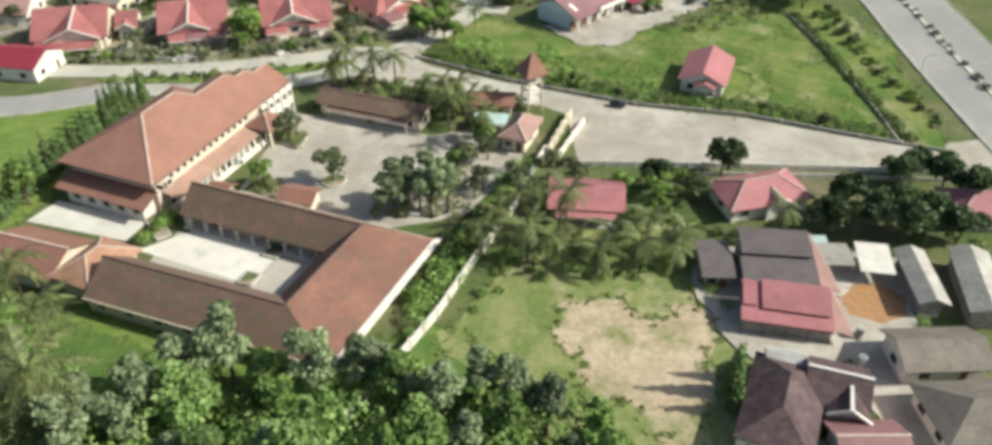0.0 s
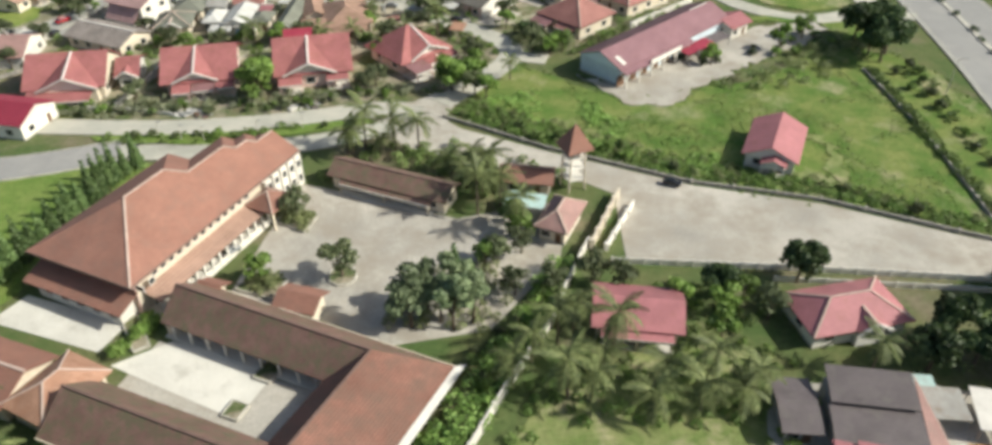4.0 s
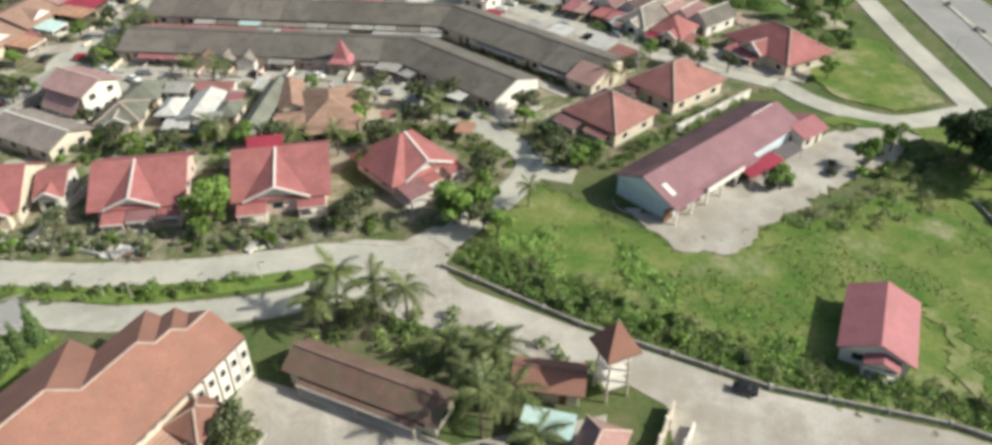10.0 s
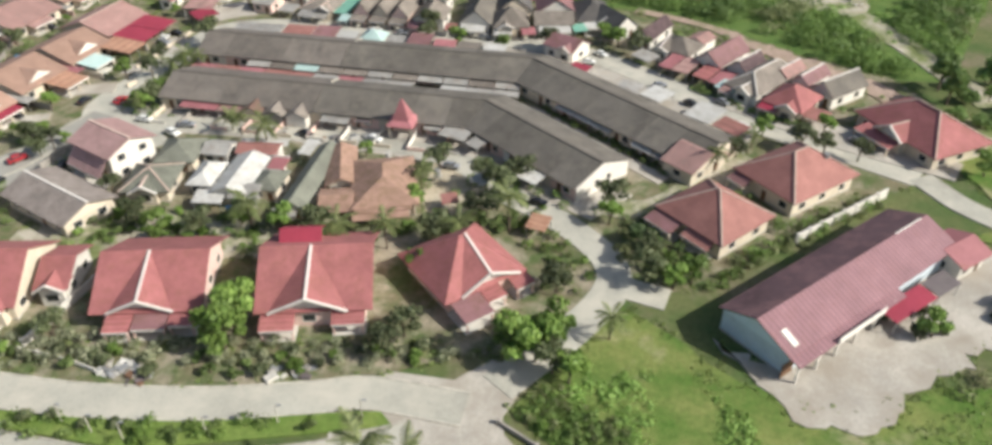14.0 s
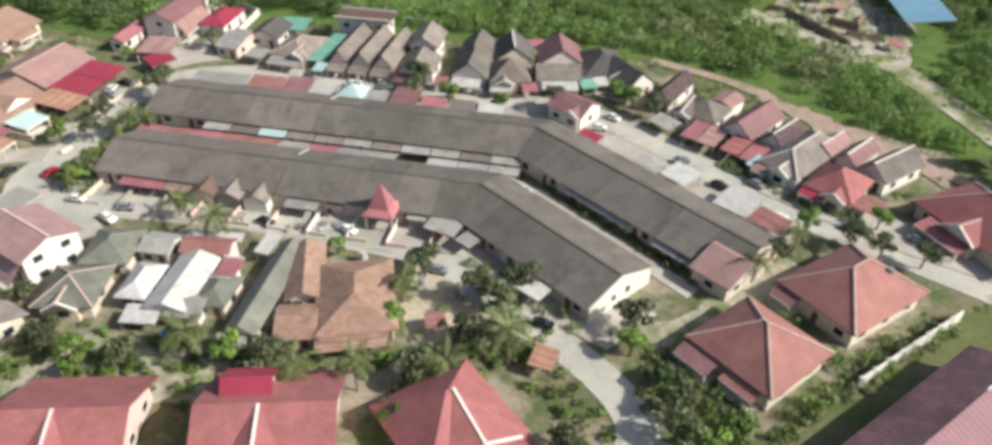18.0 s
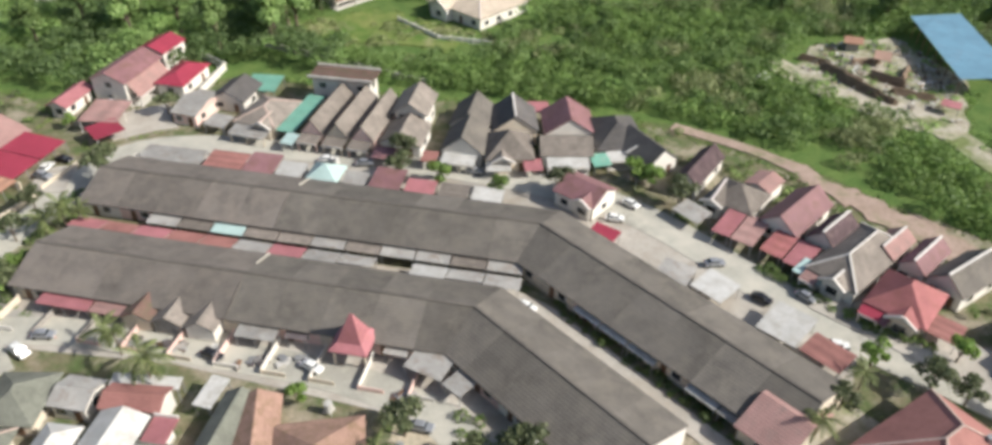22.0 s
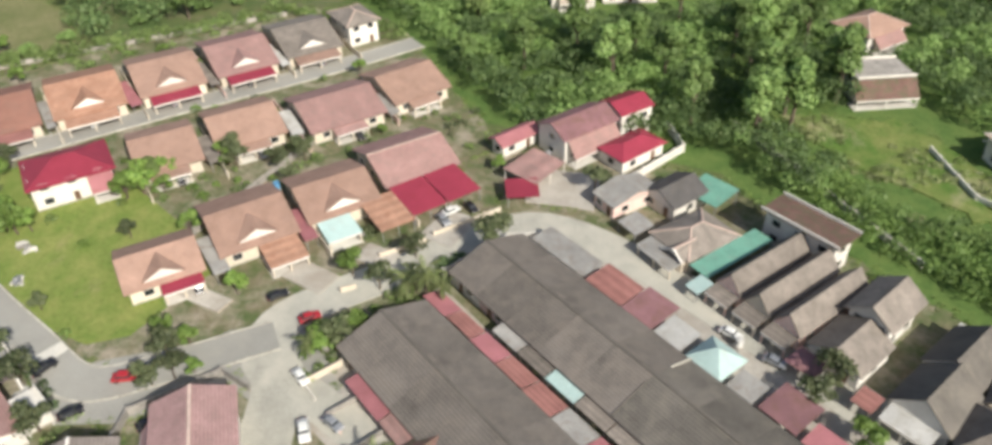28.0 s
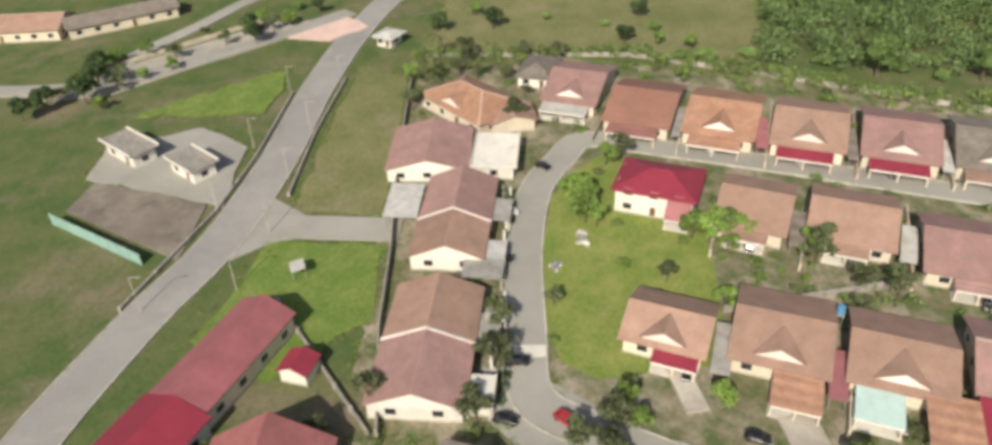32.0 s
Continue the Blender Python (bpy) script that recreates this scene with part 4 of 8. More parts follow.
area("estate_ground", rough([(-88, 168), (8, 172), (20, 186), (30, 186), (66, 214), (95, 226), (88, 262), (30, 300), (-60, 316), (-100, 300), (-90, 244), (-84, 232), (-90, 196)], 62, 0.8), GARDEN,
     "garden earth and paving between the houses", "ground", 0.02)
area("west_gardens", rough([(-90, 192), (-100, 186), (-200, 178), (-214, 205), (-190, 312), (-152, 320), (-86, 292), (-82, 236)], 63, 0.8), GARDEN, "gardens between the western houses", "ground", 0.02)
area("dry_field", rough([(-217, 176), (-215, 230), (-206, 262), (-300, 275), (-440, 270), (-440, 190), (-262, 176)], 52, 1.5, 6.0), DRYGRASS, "broad field of dry yellowish grass beyond the estate", "field")
area("lawn", [(-102, 221), (-105, 215.6), (-112, 213.2), (-132, 211.7), (-148, 212.7), (-158, 217), (-164, 222), (-160, 234), (-150, 226), (-138, 240), (-118, 240), (-106, 238)], LOOPLAWN, "bright yellow-green lawn inside the road loop", "lawn", 0.05)
area("school_lawn_west", rough([(-74, 96), (-84, 108), (-84, 146), (-60, 147), (-52, 146), (-66, 104)], 58, 0.8), LAWN, "bright green lawn beside the school hall", "lawn")
area("school_lawn_south", rough([(-52, 80), (-46, 76), (-16, 60), (-6, 62), (-14, 66), (-48, 83)], 57, 0.5), LAWN, "bright strip of lawn behind the classrooms", "lawn")
area("school_yard", [(-32, 104), (-22, 104), (-6, 95), (8, 97), (20, 112), (24, 128), (4, 124), (-14, 133), (-24, 137)], CONCRETE, "weathered concrete school yard", "yard", 0.05)
area("inner_court", [(-39, 98.6), (-14, 86.4), (-19, 75.4), (-44, 86.6)], CONCRETE, "grey paving of the inner court", "court")
area("school_court", [(-44.5, 94.3), (-37, 98.4), (-21.8, 91), (-25.5, 83.5)], PALE, "pale screeded court between the wings", "court", 0.06)
area("west_court", [(-65, 104.6), (-61.5, 110), (-44.5, 102.5), (-47, 97)], PALE, "pale screeded court beside the hall", "court", 0.06)
area("forecourt", [(-12, 154.5), (-4, 147.5), (12, 139.5), (27.5, 133), (32, 129), (30.5, 111), (53, 108), (82, 103), (112, 97), (112, 101), (86.5, 112.4), (67.4, 123), (46.4, 130.5), (22.6, 143.8), (6, 154), (2.3, 158.5), (-6, 160)],
     CONCRETE, "wide pale concrete road and forecourt", "road", 0.05)


area("highway_apron", [(95.7, 109.5), (98, 104.6), (106, 98), (114, 94), (114, 110), (104, 109)], CONCRETE, "pale concrete apron where the forecourt meets the highway", "road")
area("junction", [(-14, 167.2), (-14, 160.2), (-19, 158.4), (-19, 149.2), (-10, 153), (-2, 147), (4, 152), (3, 160), (7, 168), (1, 170), (-4, 166)], CONCRETE, "pale concrete road junction", "road")
area("meadow", rough([(4, 161), (24, 145.2), (48, 131.8), (68, 124.6), (100, 107), (114, 150), (112, 176), (98, 184), (66, 168), (44, 164), (30, 172), (20, 182), (8, 168)], 68, 1.6), MEADOW, "rough green meadow between the hall and the road", "field", 0.03)


def road(name, points, width, mat, label, kerbs=True, z=0.06, smooth=True):
    LEVEL[0] += 0.005
    z = LEVEL[0] + 0.02
    line = curve(points) if smooth else points
    ROADS.extend((Vector(a[:2]), Vector(b[:2]), width / 2) for a, b in zip(line, line[1:]))
    ob = tagged(part(name, ribbon(line, width, -0.2, z), mat), label, "road", "", "structure")
    if kerbs:
        for s in (-1, 1):
            tagged(part("kerb", ribbon(line, 0.25, -0.2, z + 0.1, s * (width / 2 + 0.125)), KERB), "concrete road kerb", "kerb", "", "structure")
    return ob


area("terrace_paving_north", [(-78, 276), (-70, 287), (-20, 283.5), (8, 277), (26, 266), (52, 240), (46, 226), (40, 222), (4, 258), (-74, 268)], CONCRETE, "pale concrete paving behind the terraces", "paving")
area("terrace_paving_south", [(-80, 230), (-46, 228), (-8, 220), (16, 204), (24, 212), (18, 216), (-4, 238), (-74, 248), (-78, 246)], CONCRETE, "pale concrete front yards of the terrace", "paving")
area("loop_junction", rough([(-104, 207), (-100, 216), (-94, 226), (-88, 240), (-80, 240), (-70, 236), (-70, 228), (-82, 226), (-88, 212), (-94, 206)], 80, 0.5), GREYROAD, "grey concrete road junction", "road")
area("garden_earth", rough([(-84, 186), (-62, 187), (-40, 190), (-26, 192), (-24, 197), (-40, 198), (-46, 200), (-58, 202), (-70, 200), (-82, 196)], 55, 1.4), YARD, "pale bare garden earth behind the bungalows", "ground")
area("house_yard", rough([(-12, 202), (-2, 206), (2, 212), (-6, 220), (-14, 221), (-14, 208)], 56, 1.2), SAND, "pale swept earth yard beside the old house", "yard")
area("terrace_end_yard", rough([(16, 207), (28, 202), (40, 212), (52, 222), (46, 228), (38, 220), (28, 212)], 54, 0.9), YARD, "trodden yard at the end of the terraces", "yard")
road("road_front", [(-80, 162.4), (-72, 161.4), (-58, 159.8), (-48, 159.5), (-38, 159.8), (-30, 160.7), (-22, 161.9), (-15, 163), (-2, 161)], 5.4, ROAD, "pale worn asphalt residential road")
area("front_verge", rough([(-66, 164.4), (-59, 162.6), (-48, 162.3), (-38, 162.6), (-30, 163.5), (-21, 164.9), (-14, 166.4), (-6, 169.4), (-10, 172), (-40, 170.4), (-66, 169.4)], 181, 0.4), GARDEN, "grass and plants between the bungalows and the road", "verge")
road("road_lower", [(-64, 151.6), (-54, 150.2), (-44, 149.2), (-24, 151), (-8, 156)], 5.2, ROAD, "pale worn asphalt lane by the school")
road("road_side", [(2, 165), (12, 176), (18.5, 186), (18, 194), (10, 204), (0, 212), (-8, 221), (-22, 227), (-45, 231), (-62, 233), (-80, 232)], 5.6, ROAD, "pale side road into the estate", False)
road("road_link", [(19, 187), (27, 184)], 5, ROAD, "short paved turning", False, 0.075)
road("road_west", [(-70, 223), (-78, 231), (-84, 233), (-88, 240), (-84, 256), (-80, 272), (-74, 283), (-55, 286), (-20, 282.5), (8, 276), (24, 267), (38, 253), (50, 241), (64, 231), (78, 221)], 7.4, ROAD, "concrete estate road round the terraces", False)
road("lane_terraces", [(-76, 258.5), (-40, 252.5), (-2, 247), (6, 242), (30, 217)], 3.2, CONCRETE, "narrow concrete service lane between the terraces", False, 0.05, False)
road("road_loop", [(-86, 236), (-92, 222), (-98, 212), (-112, 210), (-132, 208.5), (-150, 209.5), (-162, 214), (-170, 219), (-167, 234), (-161, 258), (-152, 290), (-146, 318)], 6, GREYROAD, "curving concrete estate road")
road("main_road", [(-60, 151.4), (-74, 147.6), (-86, 146.4), (-110, 150), (-130, 154.6), (-158, 156), (-196, 154.6), (-240, 157), (-300, 168)], 8, TARMAC, "grey asphalt main road", True, 0.05)
area("estate_verge", rough([(-106, 160), (-131, 163.5), (-131.5, 184.5), (-112, 186), (-98, 174)], 69, 0.8), LAWN, "green verge between the main road and the houses", "verge")
area("long_verge", rough([(-206, 162), (-176, 163), (-146, 164.6), (-141, 165), (-141, 182), (-160, 180), (-200, 175)], 85, 0.8), DRYGRASS, "broad yellowish grass verge beside the estate wall", "verge")
area("spur_mouth", [(-147, 157), (-141, 165.6), (-139.4, 168), (-132.6, 168), (-131, 164), (-124, 156.6)], GREYROAD, "flared concrete mouth of the spur road", "road")
road("side_spur", [(-136, 161), (-136, 172), (-136, 186)], 7, GREYROAD, "short concrete spur road", False, 0.04)
road("highway", [(70, -160), (96, -50), (108, 20), (115.6, 70), (122, 120), (126.6, 150), (131.6, 178), (137, 220), (143, 300), (146, 420)], 22, TARMAC, "wide grey highway", True, 0.04)
way = curve([(70, -160), (96, -50), (108, 20), (115.6, 70), (122, 120), (126.6, 150), (131.6, 178), (137, 220), (143, 300), (146, 420)])
top = LEVEL[0] + 0.024
for s in (-10.2, 10.2):
    tagged(part("road_marking", ribbon(way, 0.15, top - 0.02, top, s), KERB), "worn pale line along the highway edge", "road marking", "", "structure")
tagged(part("highway_median", ribbon(way, 1.2, -0.1, top + 0.18), KERB), "narrow kerbed highway median", "verge", "", "structure")
road("highway_link", [(78, 221), (84, 210), (97, 201.5), (116, 205), (124, 200)], 5.5, ROAD, "pale link road to the highway", False, 0.05)
road("link_north", [(116, 205), (117, 222), (118, 245), (120, 270)], 6, ROAD, "pale service road beside the highway", False, 0.045)
road("hill_track", [(32, 301), (50, 290), (66, 271), (84, 255), (92, 240)], 3.0, PINKCLAY, "sandy track along the foot of the slope", False, 0.05)
road("wood_track", [(60, 335), (72, 317), (88, 306), (98, 276), (104, 250)], 7, YARD, "pale sandy track through the scrub", False, 0.05)
area("yard_scrap", rough([(62, 326), (72, 345), (95, 352), (104, 330), (92, 298), (80, 305)], 65, 0.8), YARD, "bare yard with stacked timber and scrap", "yard", 0.045)
area("hall_yard", rough([(32.6, 176), (34, 172.6), (36.8, 168), (40.4, 163.6), (44.4, 160.8), (49, 159.4), (55, 163.6), (58, 168), (64, 171), (71, 176), (80, 181), (92, 189), (99, 195), (98, 200), (84, 198), (74, 196), (56, 182), (41, 170.4)], 64, 1.3, 1.6), CONCRETE, "pale sandy yard beside the long hall", "yard", 0.04)
area("trodden_patch", rough([(73, 146), (75, 140), (72.6, 134), (71, 127), (74.6, 126.6), (77, 137), (77.4, 146)], 66, 1.6, 1.2), FIELDMIX, "trodden pale patch beside the small house", "path", 0.04)
area("bend_lawn", rough([(86, 224), (90, 212), (99, 206), (111, 209), (111, 242), (98, 246), (90, 238)], 50, 1.0), MEADOW, "rough green verge inside the road bend", "verge")
area("hall_verge", rough([(80, 202), (86, 205), (98, 198.4), (112, 201), (112, 192), (100, 188), (98, 199)], 49, 0.8), MEADOW, "green verge beside the link road", "verge")
area("median_lawn", [(-68, 157.4), (-66, 155.2), (-43.5, 152), (-11, 157.6), (-13, 160), (-22, 159), (-38, 156.9), (-50, 156.5)], LAWN, "grassed median with shrubs", "verge", 0.12)

# ---------------- the school ----------------
def school():
    """The two-storey hall: one broad front roof plane, behind it the ridge steps down three times towards the far end."""
    a, b = Vector((-42.3, 102.4)), Vector((-23.2, 137.6))
    cx, cy, turn, w = footprint(a, b, 20)
    ob = base("school_hall", a.x, a.y, turn, "two-storey cream school hall with a long brown stepped hipped roof", "school building")
    eave, pitch = 6.8, 0.526
    # each range: where its ridge ends, how far the ridge lies behind the front eaves
    ranges = ((19.5, 10.3), (30.4, 7.9), (34.5, 6.5), (w, 5.3))
    deep = 2 * ranges[0][1]
    front = [(0.0, 0.0), (w, 0.0), (w, 5.3)]
    line = [(11.3, 10.3)]
    backs, old = [], (11.3, 10.3)
    for k, (u, v) in enumerate(ranges):
        line.append((u, v))
        if k < 3:
            nv = ranges[k + 1][1]
            join = (u + v - nv, nv)
            line.append(join)
            far = min(u + v, w)
            tail = far - join[0]
            backs.append([old, (u, v), (far, v + far - u), (old[0] + v, 2 * v) if k else (0.0, deep)])
            backs.append([(u, v), join, (far, nv + tail), (far, v + far - u)])
            old = join
        else:
            backs.append([old, (w, v), (w, old[1] + w - old[0])])
    front += line[::-1][1:]
    tiles = bmesh.new()
    def face(points, height):
        tiles.faces.new([tiles.verts.new((u, v, height(u, v))) for u, v in points])
    face(front, lambda u, v: eave + pitch * v)
    face([(0.0, deep), (0.0, 0.0), (11.3, 10.3)], lambda u, v: eave + pitch * u * 10.3 / 11.3)
    for k, pts in enumerate(backs):
        u, v = ranges[k // 2]
        face(pts, (lambda p, q, v=v: eave + pitch * (2 * v - q)) if k % 2 == 0 else (lambda p, q, end=u + v: eave + pitch * (end - p)))
    bmesh.ops.recalc_face_normals(tiles, faces=tiles.faces[:])
    part("roof", tiles, BROWN_TILE, ob)
    lift = lambda u, v: (u, v, eave + pitch * v)
    for p, q in (((0, 0), (11.3, 10.3)), *zip(line, line[1:])):
        part("ridge_cap", bar(bmesh.new(), lift(*p), lift(*q), 0.32, 0.12), CAP, ob)
    part("soffit", box(0.05, w - 0.05, 0.05, 11, eave - 0.22, eave - 0.03), CREAM, ob)
    part("eave_board", box(0, w, -0.06, 0.06, eave - 0.3, eave + 0.05), DARKCAP, ob)
    part("end_eave_board", box(-0.06, 0.06, 0, deep, eave - 0.3, eave + 0.05), DARKCAP, ob)
    part("wall", box(1.6, w - 0.6, 1.2, 10.4, -0.05, eave - 0.1), CREAM, ob)
    part("rear_wall", box(1.6, 28.6, 10.4, deep - 1.2, -0.05, eave - 0.1), CREAM, ob)
    part("end_wall", box(1.45, 1.6, 1.2, deep - 1.2, -0.05, eave - 0.1), PINKW, ob)
    bm = bmesh.new()
    ring = [[bm.verts.new((u, v, z)) for v, z in ((1.2, eave - 0.1), (9.4, eave - 0.1), (5.3, eave + 2.5))] for u in (w - 0.75, w - 0.6)]
    bm.faces.new(ring[0])
    bm.faces.new(ring[1][::-1])
    for k in range(3):
        bm.faces.new((ring[0][k], ring[1][k], ring[1][(k + 1) % 3], ring[0][(k + 1) % 3]))
    part("gable_wall", bm, WHITE, ob)
    lean_roof(ob, 2.4, 27.5, -2.2, 1.25, 3.0, 3.9, SALMON_TILE, 0.14, name="veranda_roof")
    part("veranda_floor", box(2.0, 27.8, -2.2, 1.2, -0.05, 0.2), PALE, ob)
    n = 15
    for k in range(n):
        u = 2.8 + k * 24.4 / (n - 1)
        part("arcade_column", box(u - 0.2, u + 0.2, -2.05, -1.65, -0.05, 2.95), WHITE, ob)
        if k < n - 1:
            part("balustrade", box(u + 0.2, u + 1.54, -1.95, -1.8, 0.2, 1.1), WHITE, ob)
            window(ob, u + 0.87, 1.2, 1.7, 0)
            window(ob, u + 0.87, 1.2, 5.3, 0, 1.0, 0.9)
    part("eave_band", box(1.6, w - 10, 1.08, 1.2, 5.9, eave - 0.1), WHITE, ob)
    for k, u in enumerate((31.2, 33.2, 35.2, 37.2, 39.0)):
        part("stepped_wall", box(u - 0.85, u + 0.85, 0.3 - 0.1 * k, 1.2, -0.05, 5.6 + 0.2 * k), WHITE, ob)
        window(ob, u, 0.3 - 0.1 * k, 4.6, 0, 0.9, 1.2)
        window(ob, u, 0.3 - 0.1 * k, 1.7, 0, 0.9, 1.2)
    part("end_room", box(-1.6, 1.45, 2.2, deep - 2.0, -0.05, 3.1), WHITE, ob)
    bm = slab(bmesh.new(), [(-2.6, 0.8, 3.2), (1.5, 0.8, 4.6), (1.5, deep - 0.6, 4.6), (-2.6, deep - 0.6, 3.2)], 0.16)
    bmesh.ops.recalc_face_normals(bm, faces=bm.faces[:])
    part("end_skirt_roof", bm, BROWN_TILE, ob)
    for k in range(5):
        window(ob, -1.6, 3.6 + k * 3.2, 1.7, -90)
        window(ob, 1.45, 3.6 + k * 3.2, 5.6, -90, 1.5, 0.8)
    at = Matrix.LocRotScale((a.x, a.y, 0), Euler((0, 0, radians(turn))), None)
    porch = base("entrance_porch", *(at @ Vector((28.6, -1.6, 0)))[:2], turn, "columned entrance porch with a small brown hipped roof", "porch")
    hip_roof(porch, 0, 0, 6.4, 6.0, 3.9, 2.0, BROWN_TILE, CAP)
    posts(porch, [(-2.6, -2.4), (2.6, -2.4), (-2.6, 2.4), (2.6, 2.4)], -0.05, 3.8, CREAM, 0.4, "column")


school()


def classrooms():
    """Three classroom ranges round a court under one mitred tiled roof, open to the court on white posts."""
    ridge = [Vector(p) for p in ((-36.3, 103.2), (-8.0, 88.1), (-18.0, 71.4), (-45.6, 85.2))]
    inner, outer = (4.4, 4.8, 4.4), (4.6, 9.4, 5.6)
    cx, cy = -25.0, 86.0
    ob = base("classroom_wings", cx, cy, 0, "single-storey classroom ranges round a court under mossy brown tiled roofs", "school building")
    run = [(b - a).normalized() for a, b in zip(ridge, ridge[1:])]
    def offset(dist, sign):
        lines = [(a + Vector((d.y, -d.x)) * sign * w, d) for a, d, w in zip(ridge, run, dist)]
        out = [lines[0][0]]
        for (p, d), (q, e) in zip(lines, lines[1:]):
            out.append(p + d * ((q - p).x * e.y - (q - p).y * e.x) / (d.x * e.y - d.y * e.x))
        return out + [ridge[3] + Vector((run[2].y, -run[2].x)) * sign * dist[2]]
    eave, top = 3.0, 6.6
    ins, outs = offset(inner, 1), offset(outer, -1)
    wall_in, wall_out = offset([w - 2.2 for w in inner], 1), offset([w - 0.6 for w in outer], -1)
    at = lambda p, z: (p.x - cx, p.y - cy, z)
    for k, mat in enumerate((MOSS_TILE, SCHOOL_TILE, MOSS_TILE)):
        for line in (ins, outs):
            bm = slab(bmesh.new(), [at(line[k], eave), at(line[k + 1], eave), at(ridge[k + 1], top), at(ridge[k], top)], 0.16)
            bmesh.ops.recalc_face_normals(bm, faces=bm.faces[:])
            part("roof_slope", bm, mat, ob)
        bm = slab(bmesh.new(), [at(wall_in[k], eave - 0.1), at(wall_in[k + 1], eave - 0.1), at(wall_out[k + 1], eave - 0.1), at(wall_out[k], eave - 0.1)], 2.95)
        bmesh.ops.recalc_face_normals(bm, faces=bm.faces[:])
        part("wall", bm, CREAM, ob)
        part("ridge_cap", bar(bmesh.new(), at(ridge[k], top), at(ridge[k + 1], top), 0.3, 0.1), DARKCAP, ob)
        part("fascia", bar(bmesh.new(), at(outs[k], eave - 0.25), at(outs[k + 1], eave - 0.25), 0.14, 0.3), WHITE if k == 1 else CREAM, ob)
        if k == 1:
            edge = offset([w + 1.0 for w in outer], -1)
            part("gutter", slab(bmesh.new(), [at(outs[1], 3.04), at(outs[2], 3.04), at(edge[2], 2.9), at(edge[1], 2.9)], 0.14), WHITE, ob, "broad white eave gutter")
        part("veranda_floor", slab(bmesh.new(), [at(ins[k], 0.16), at(ins[k + 1], 0.16), at(wall_in[k + 1], 0.16), at(wall_in[k], 0.16)], 0.2), PALE, ob)
        a, b, c, d = ins[k], ins[k + 1], wall_in[k], wall_in[k + 1]
        n = max(4, int((b - a).length / 3.0))
        turn = math.degrees(math.atan2(run[k].y, run[k].x)) + 0
        posts(ob, [at(a.lerp(b, (m + 0.5) / n) + (c - a).normalized() * 0.5, 0)[:2] for m in range(n)], -0.05, eave, WHITE, 0.3)
        for m in range(n):
            p = c.lerp(d, (m + 0.5) / n)
            if m % 3 == 1:
                door(ob, p.x - cx, p.y - cy, turn)
            else:
                window(ob, p.x - cx, p.y - cy, 1.7, turn)
            q = wall_out[k].lerp(wall_out[k + 1], (m + 0.5) / n)
            window(ob, q.x - cx, q.y - cy, 1.8, turn + 180)
    for k, end in ((0, 0), (2, 3)):
        bm = bmesh.new()
        d = run[k] * (0.35 if end == 0 else -0.35)
        ring = [[bm.verts.new(at(p + d + e, z)) for p, z in ((ins[end].lerp(ridge[end], 0.1), -0.05), (outs[end].lerp(ridge[end], 0.1), -0.05), (outs[end].lerp(ridge[end], 0.1), eave + 0.1), (ridge[end], top - 0.25), (ins[end].lerp(ridge[end], 0.1), eave + 0.1))] for e in (Vector((0, 0)), d * 0.6)]
        bm.faces.new(ring[0])
        bm.faces.new(ring[1][::-1])
        for m in range(5):
            bm.faces.new((ring[0][m], ring[1][m], ring[1][(m + 1) % 5], ring[0][(m + 1) % 5]))
        bmesh.ops.recalc_face_normals(bm, faces=bm.faces[:])
        part("gable_wall", bm, CREAM, ob)


classrooms()
house((-66, 90), (-54, 84.5), 10, "x", 3.2, 2.2, BROWN_TILE, CREAM, CAP, label="old school block with a brown tiled gable roof", name="school_block", category="school building")
house((-54.4, 85.4), (-47.4, 81.2), 10.5, "hip", 3.4, 2.2, ORANGE_TILE, CREAM, CAP, label="walkway block under an orange hipped roof", name="walkway_block", category="school building", windows=False)
house((-18.8, 135.2), (2.2, 124.4), 6.6, "x", 2.9, 1.8, MOSS_TILE, CREAM, DARKCAP, label="low canteen block with a mossy tiled roof beside the yard", name="canteen", category="school building", porch=(-9, 9, 1.4, MOSS_TILE))
house((11.4, 130.6), (21, 128.5), 6, "x", 2.8, 1.5, BROWN_TILE, CREAM, DARKCAP, label="small brown-roofed store behind the palms", name="store_block", category="school building")
canopy((12, 124), (18.5, 122), 4, 2.6, 2.8, AQUA_METAL, "pale aqua sheet shelter beside the gatehouse", "shelter", category="shelter")
house((16.2, 117.0), (21.4, 114.2), 9.6, "hip", 3.1, 2.0, DUSTY_TILE, CREAM, CAP, label="gatehouse with a faded pinkish hipped roof", name="gatehouse", category="gatehouse")


def tower(x, y):
    ob = base("water_tower", x, y, 20, "slim water tower of white rings under a pointed brown roof", "water tower")
    for a, b in ((-1, -1), (1, -1), (1, 1), (-1, 1)):
        part("leg", bar(bmesh.new(), (a * 1.5, b * 1.5, -0.05), (a * 1.2, b * 1.2, 8.4), 0.3, 0.3), CREAM, ob)
    for z in (2.2, 4.4, 6.6):
        part("platform", box(-1.6, 1.6, -1.6, 1.6, z, z + 0.22), WHITE, ob)
    part("tank", tube(bmesh.new(), (0, 0, 6.8), (0, 0, 8.6), 1.2, 1.2, 16), WHITE, ob)
    hip_roof(ob, 0, 0, 5.0, 5.0, 8.6, 4.2, BROWN_TILE, None)
    part("finial", tube(bmesh.new(), (0, 0, 12.1), (0, 0, 13.4), 0.07, 0.03), TRIM, ob)


tower(25.0, 132.0)


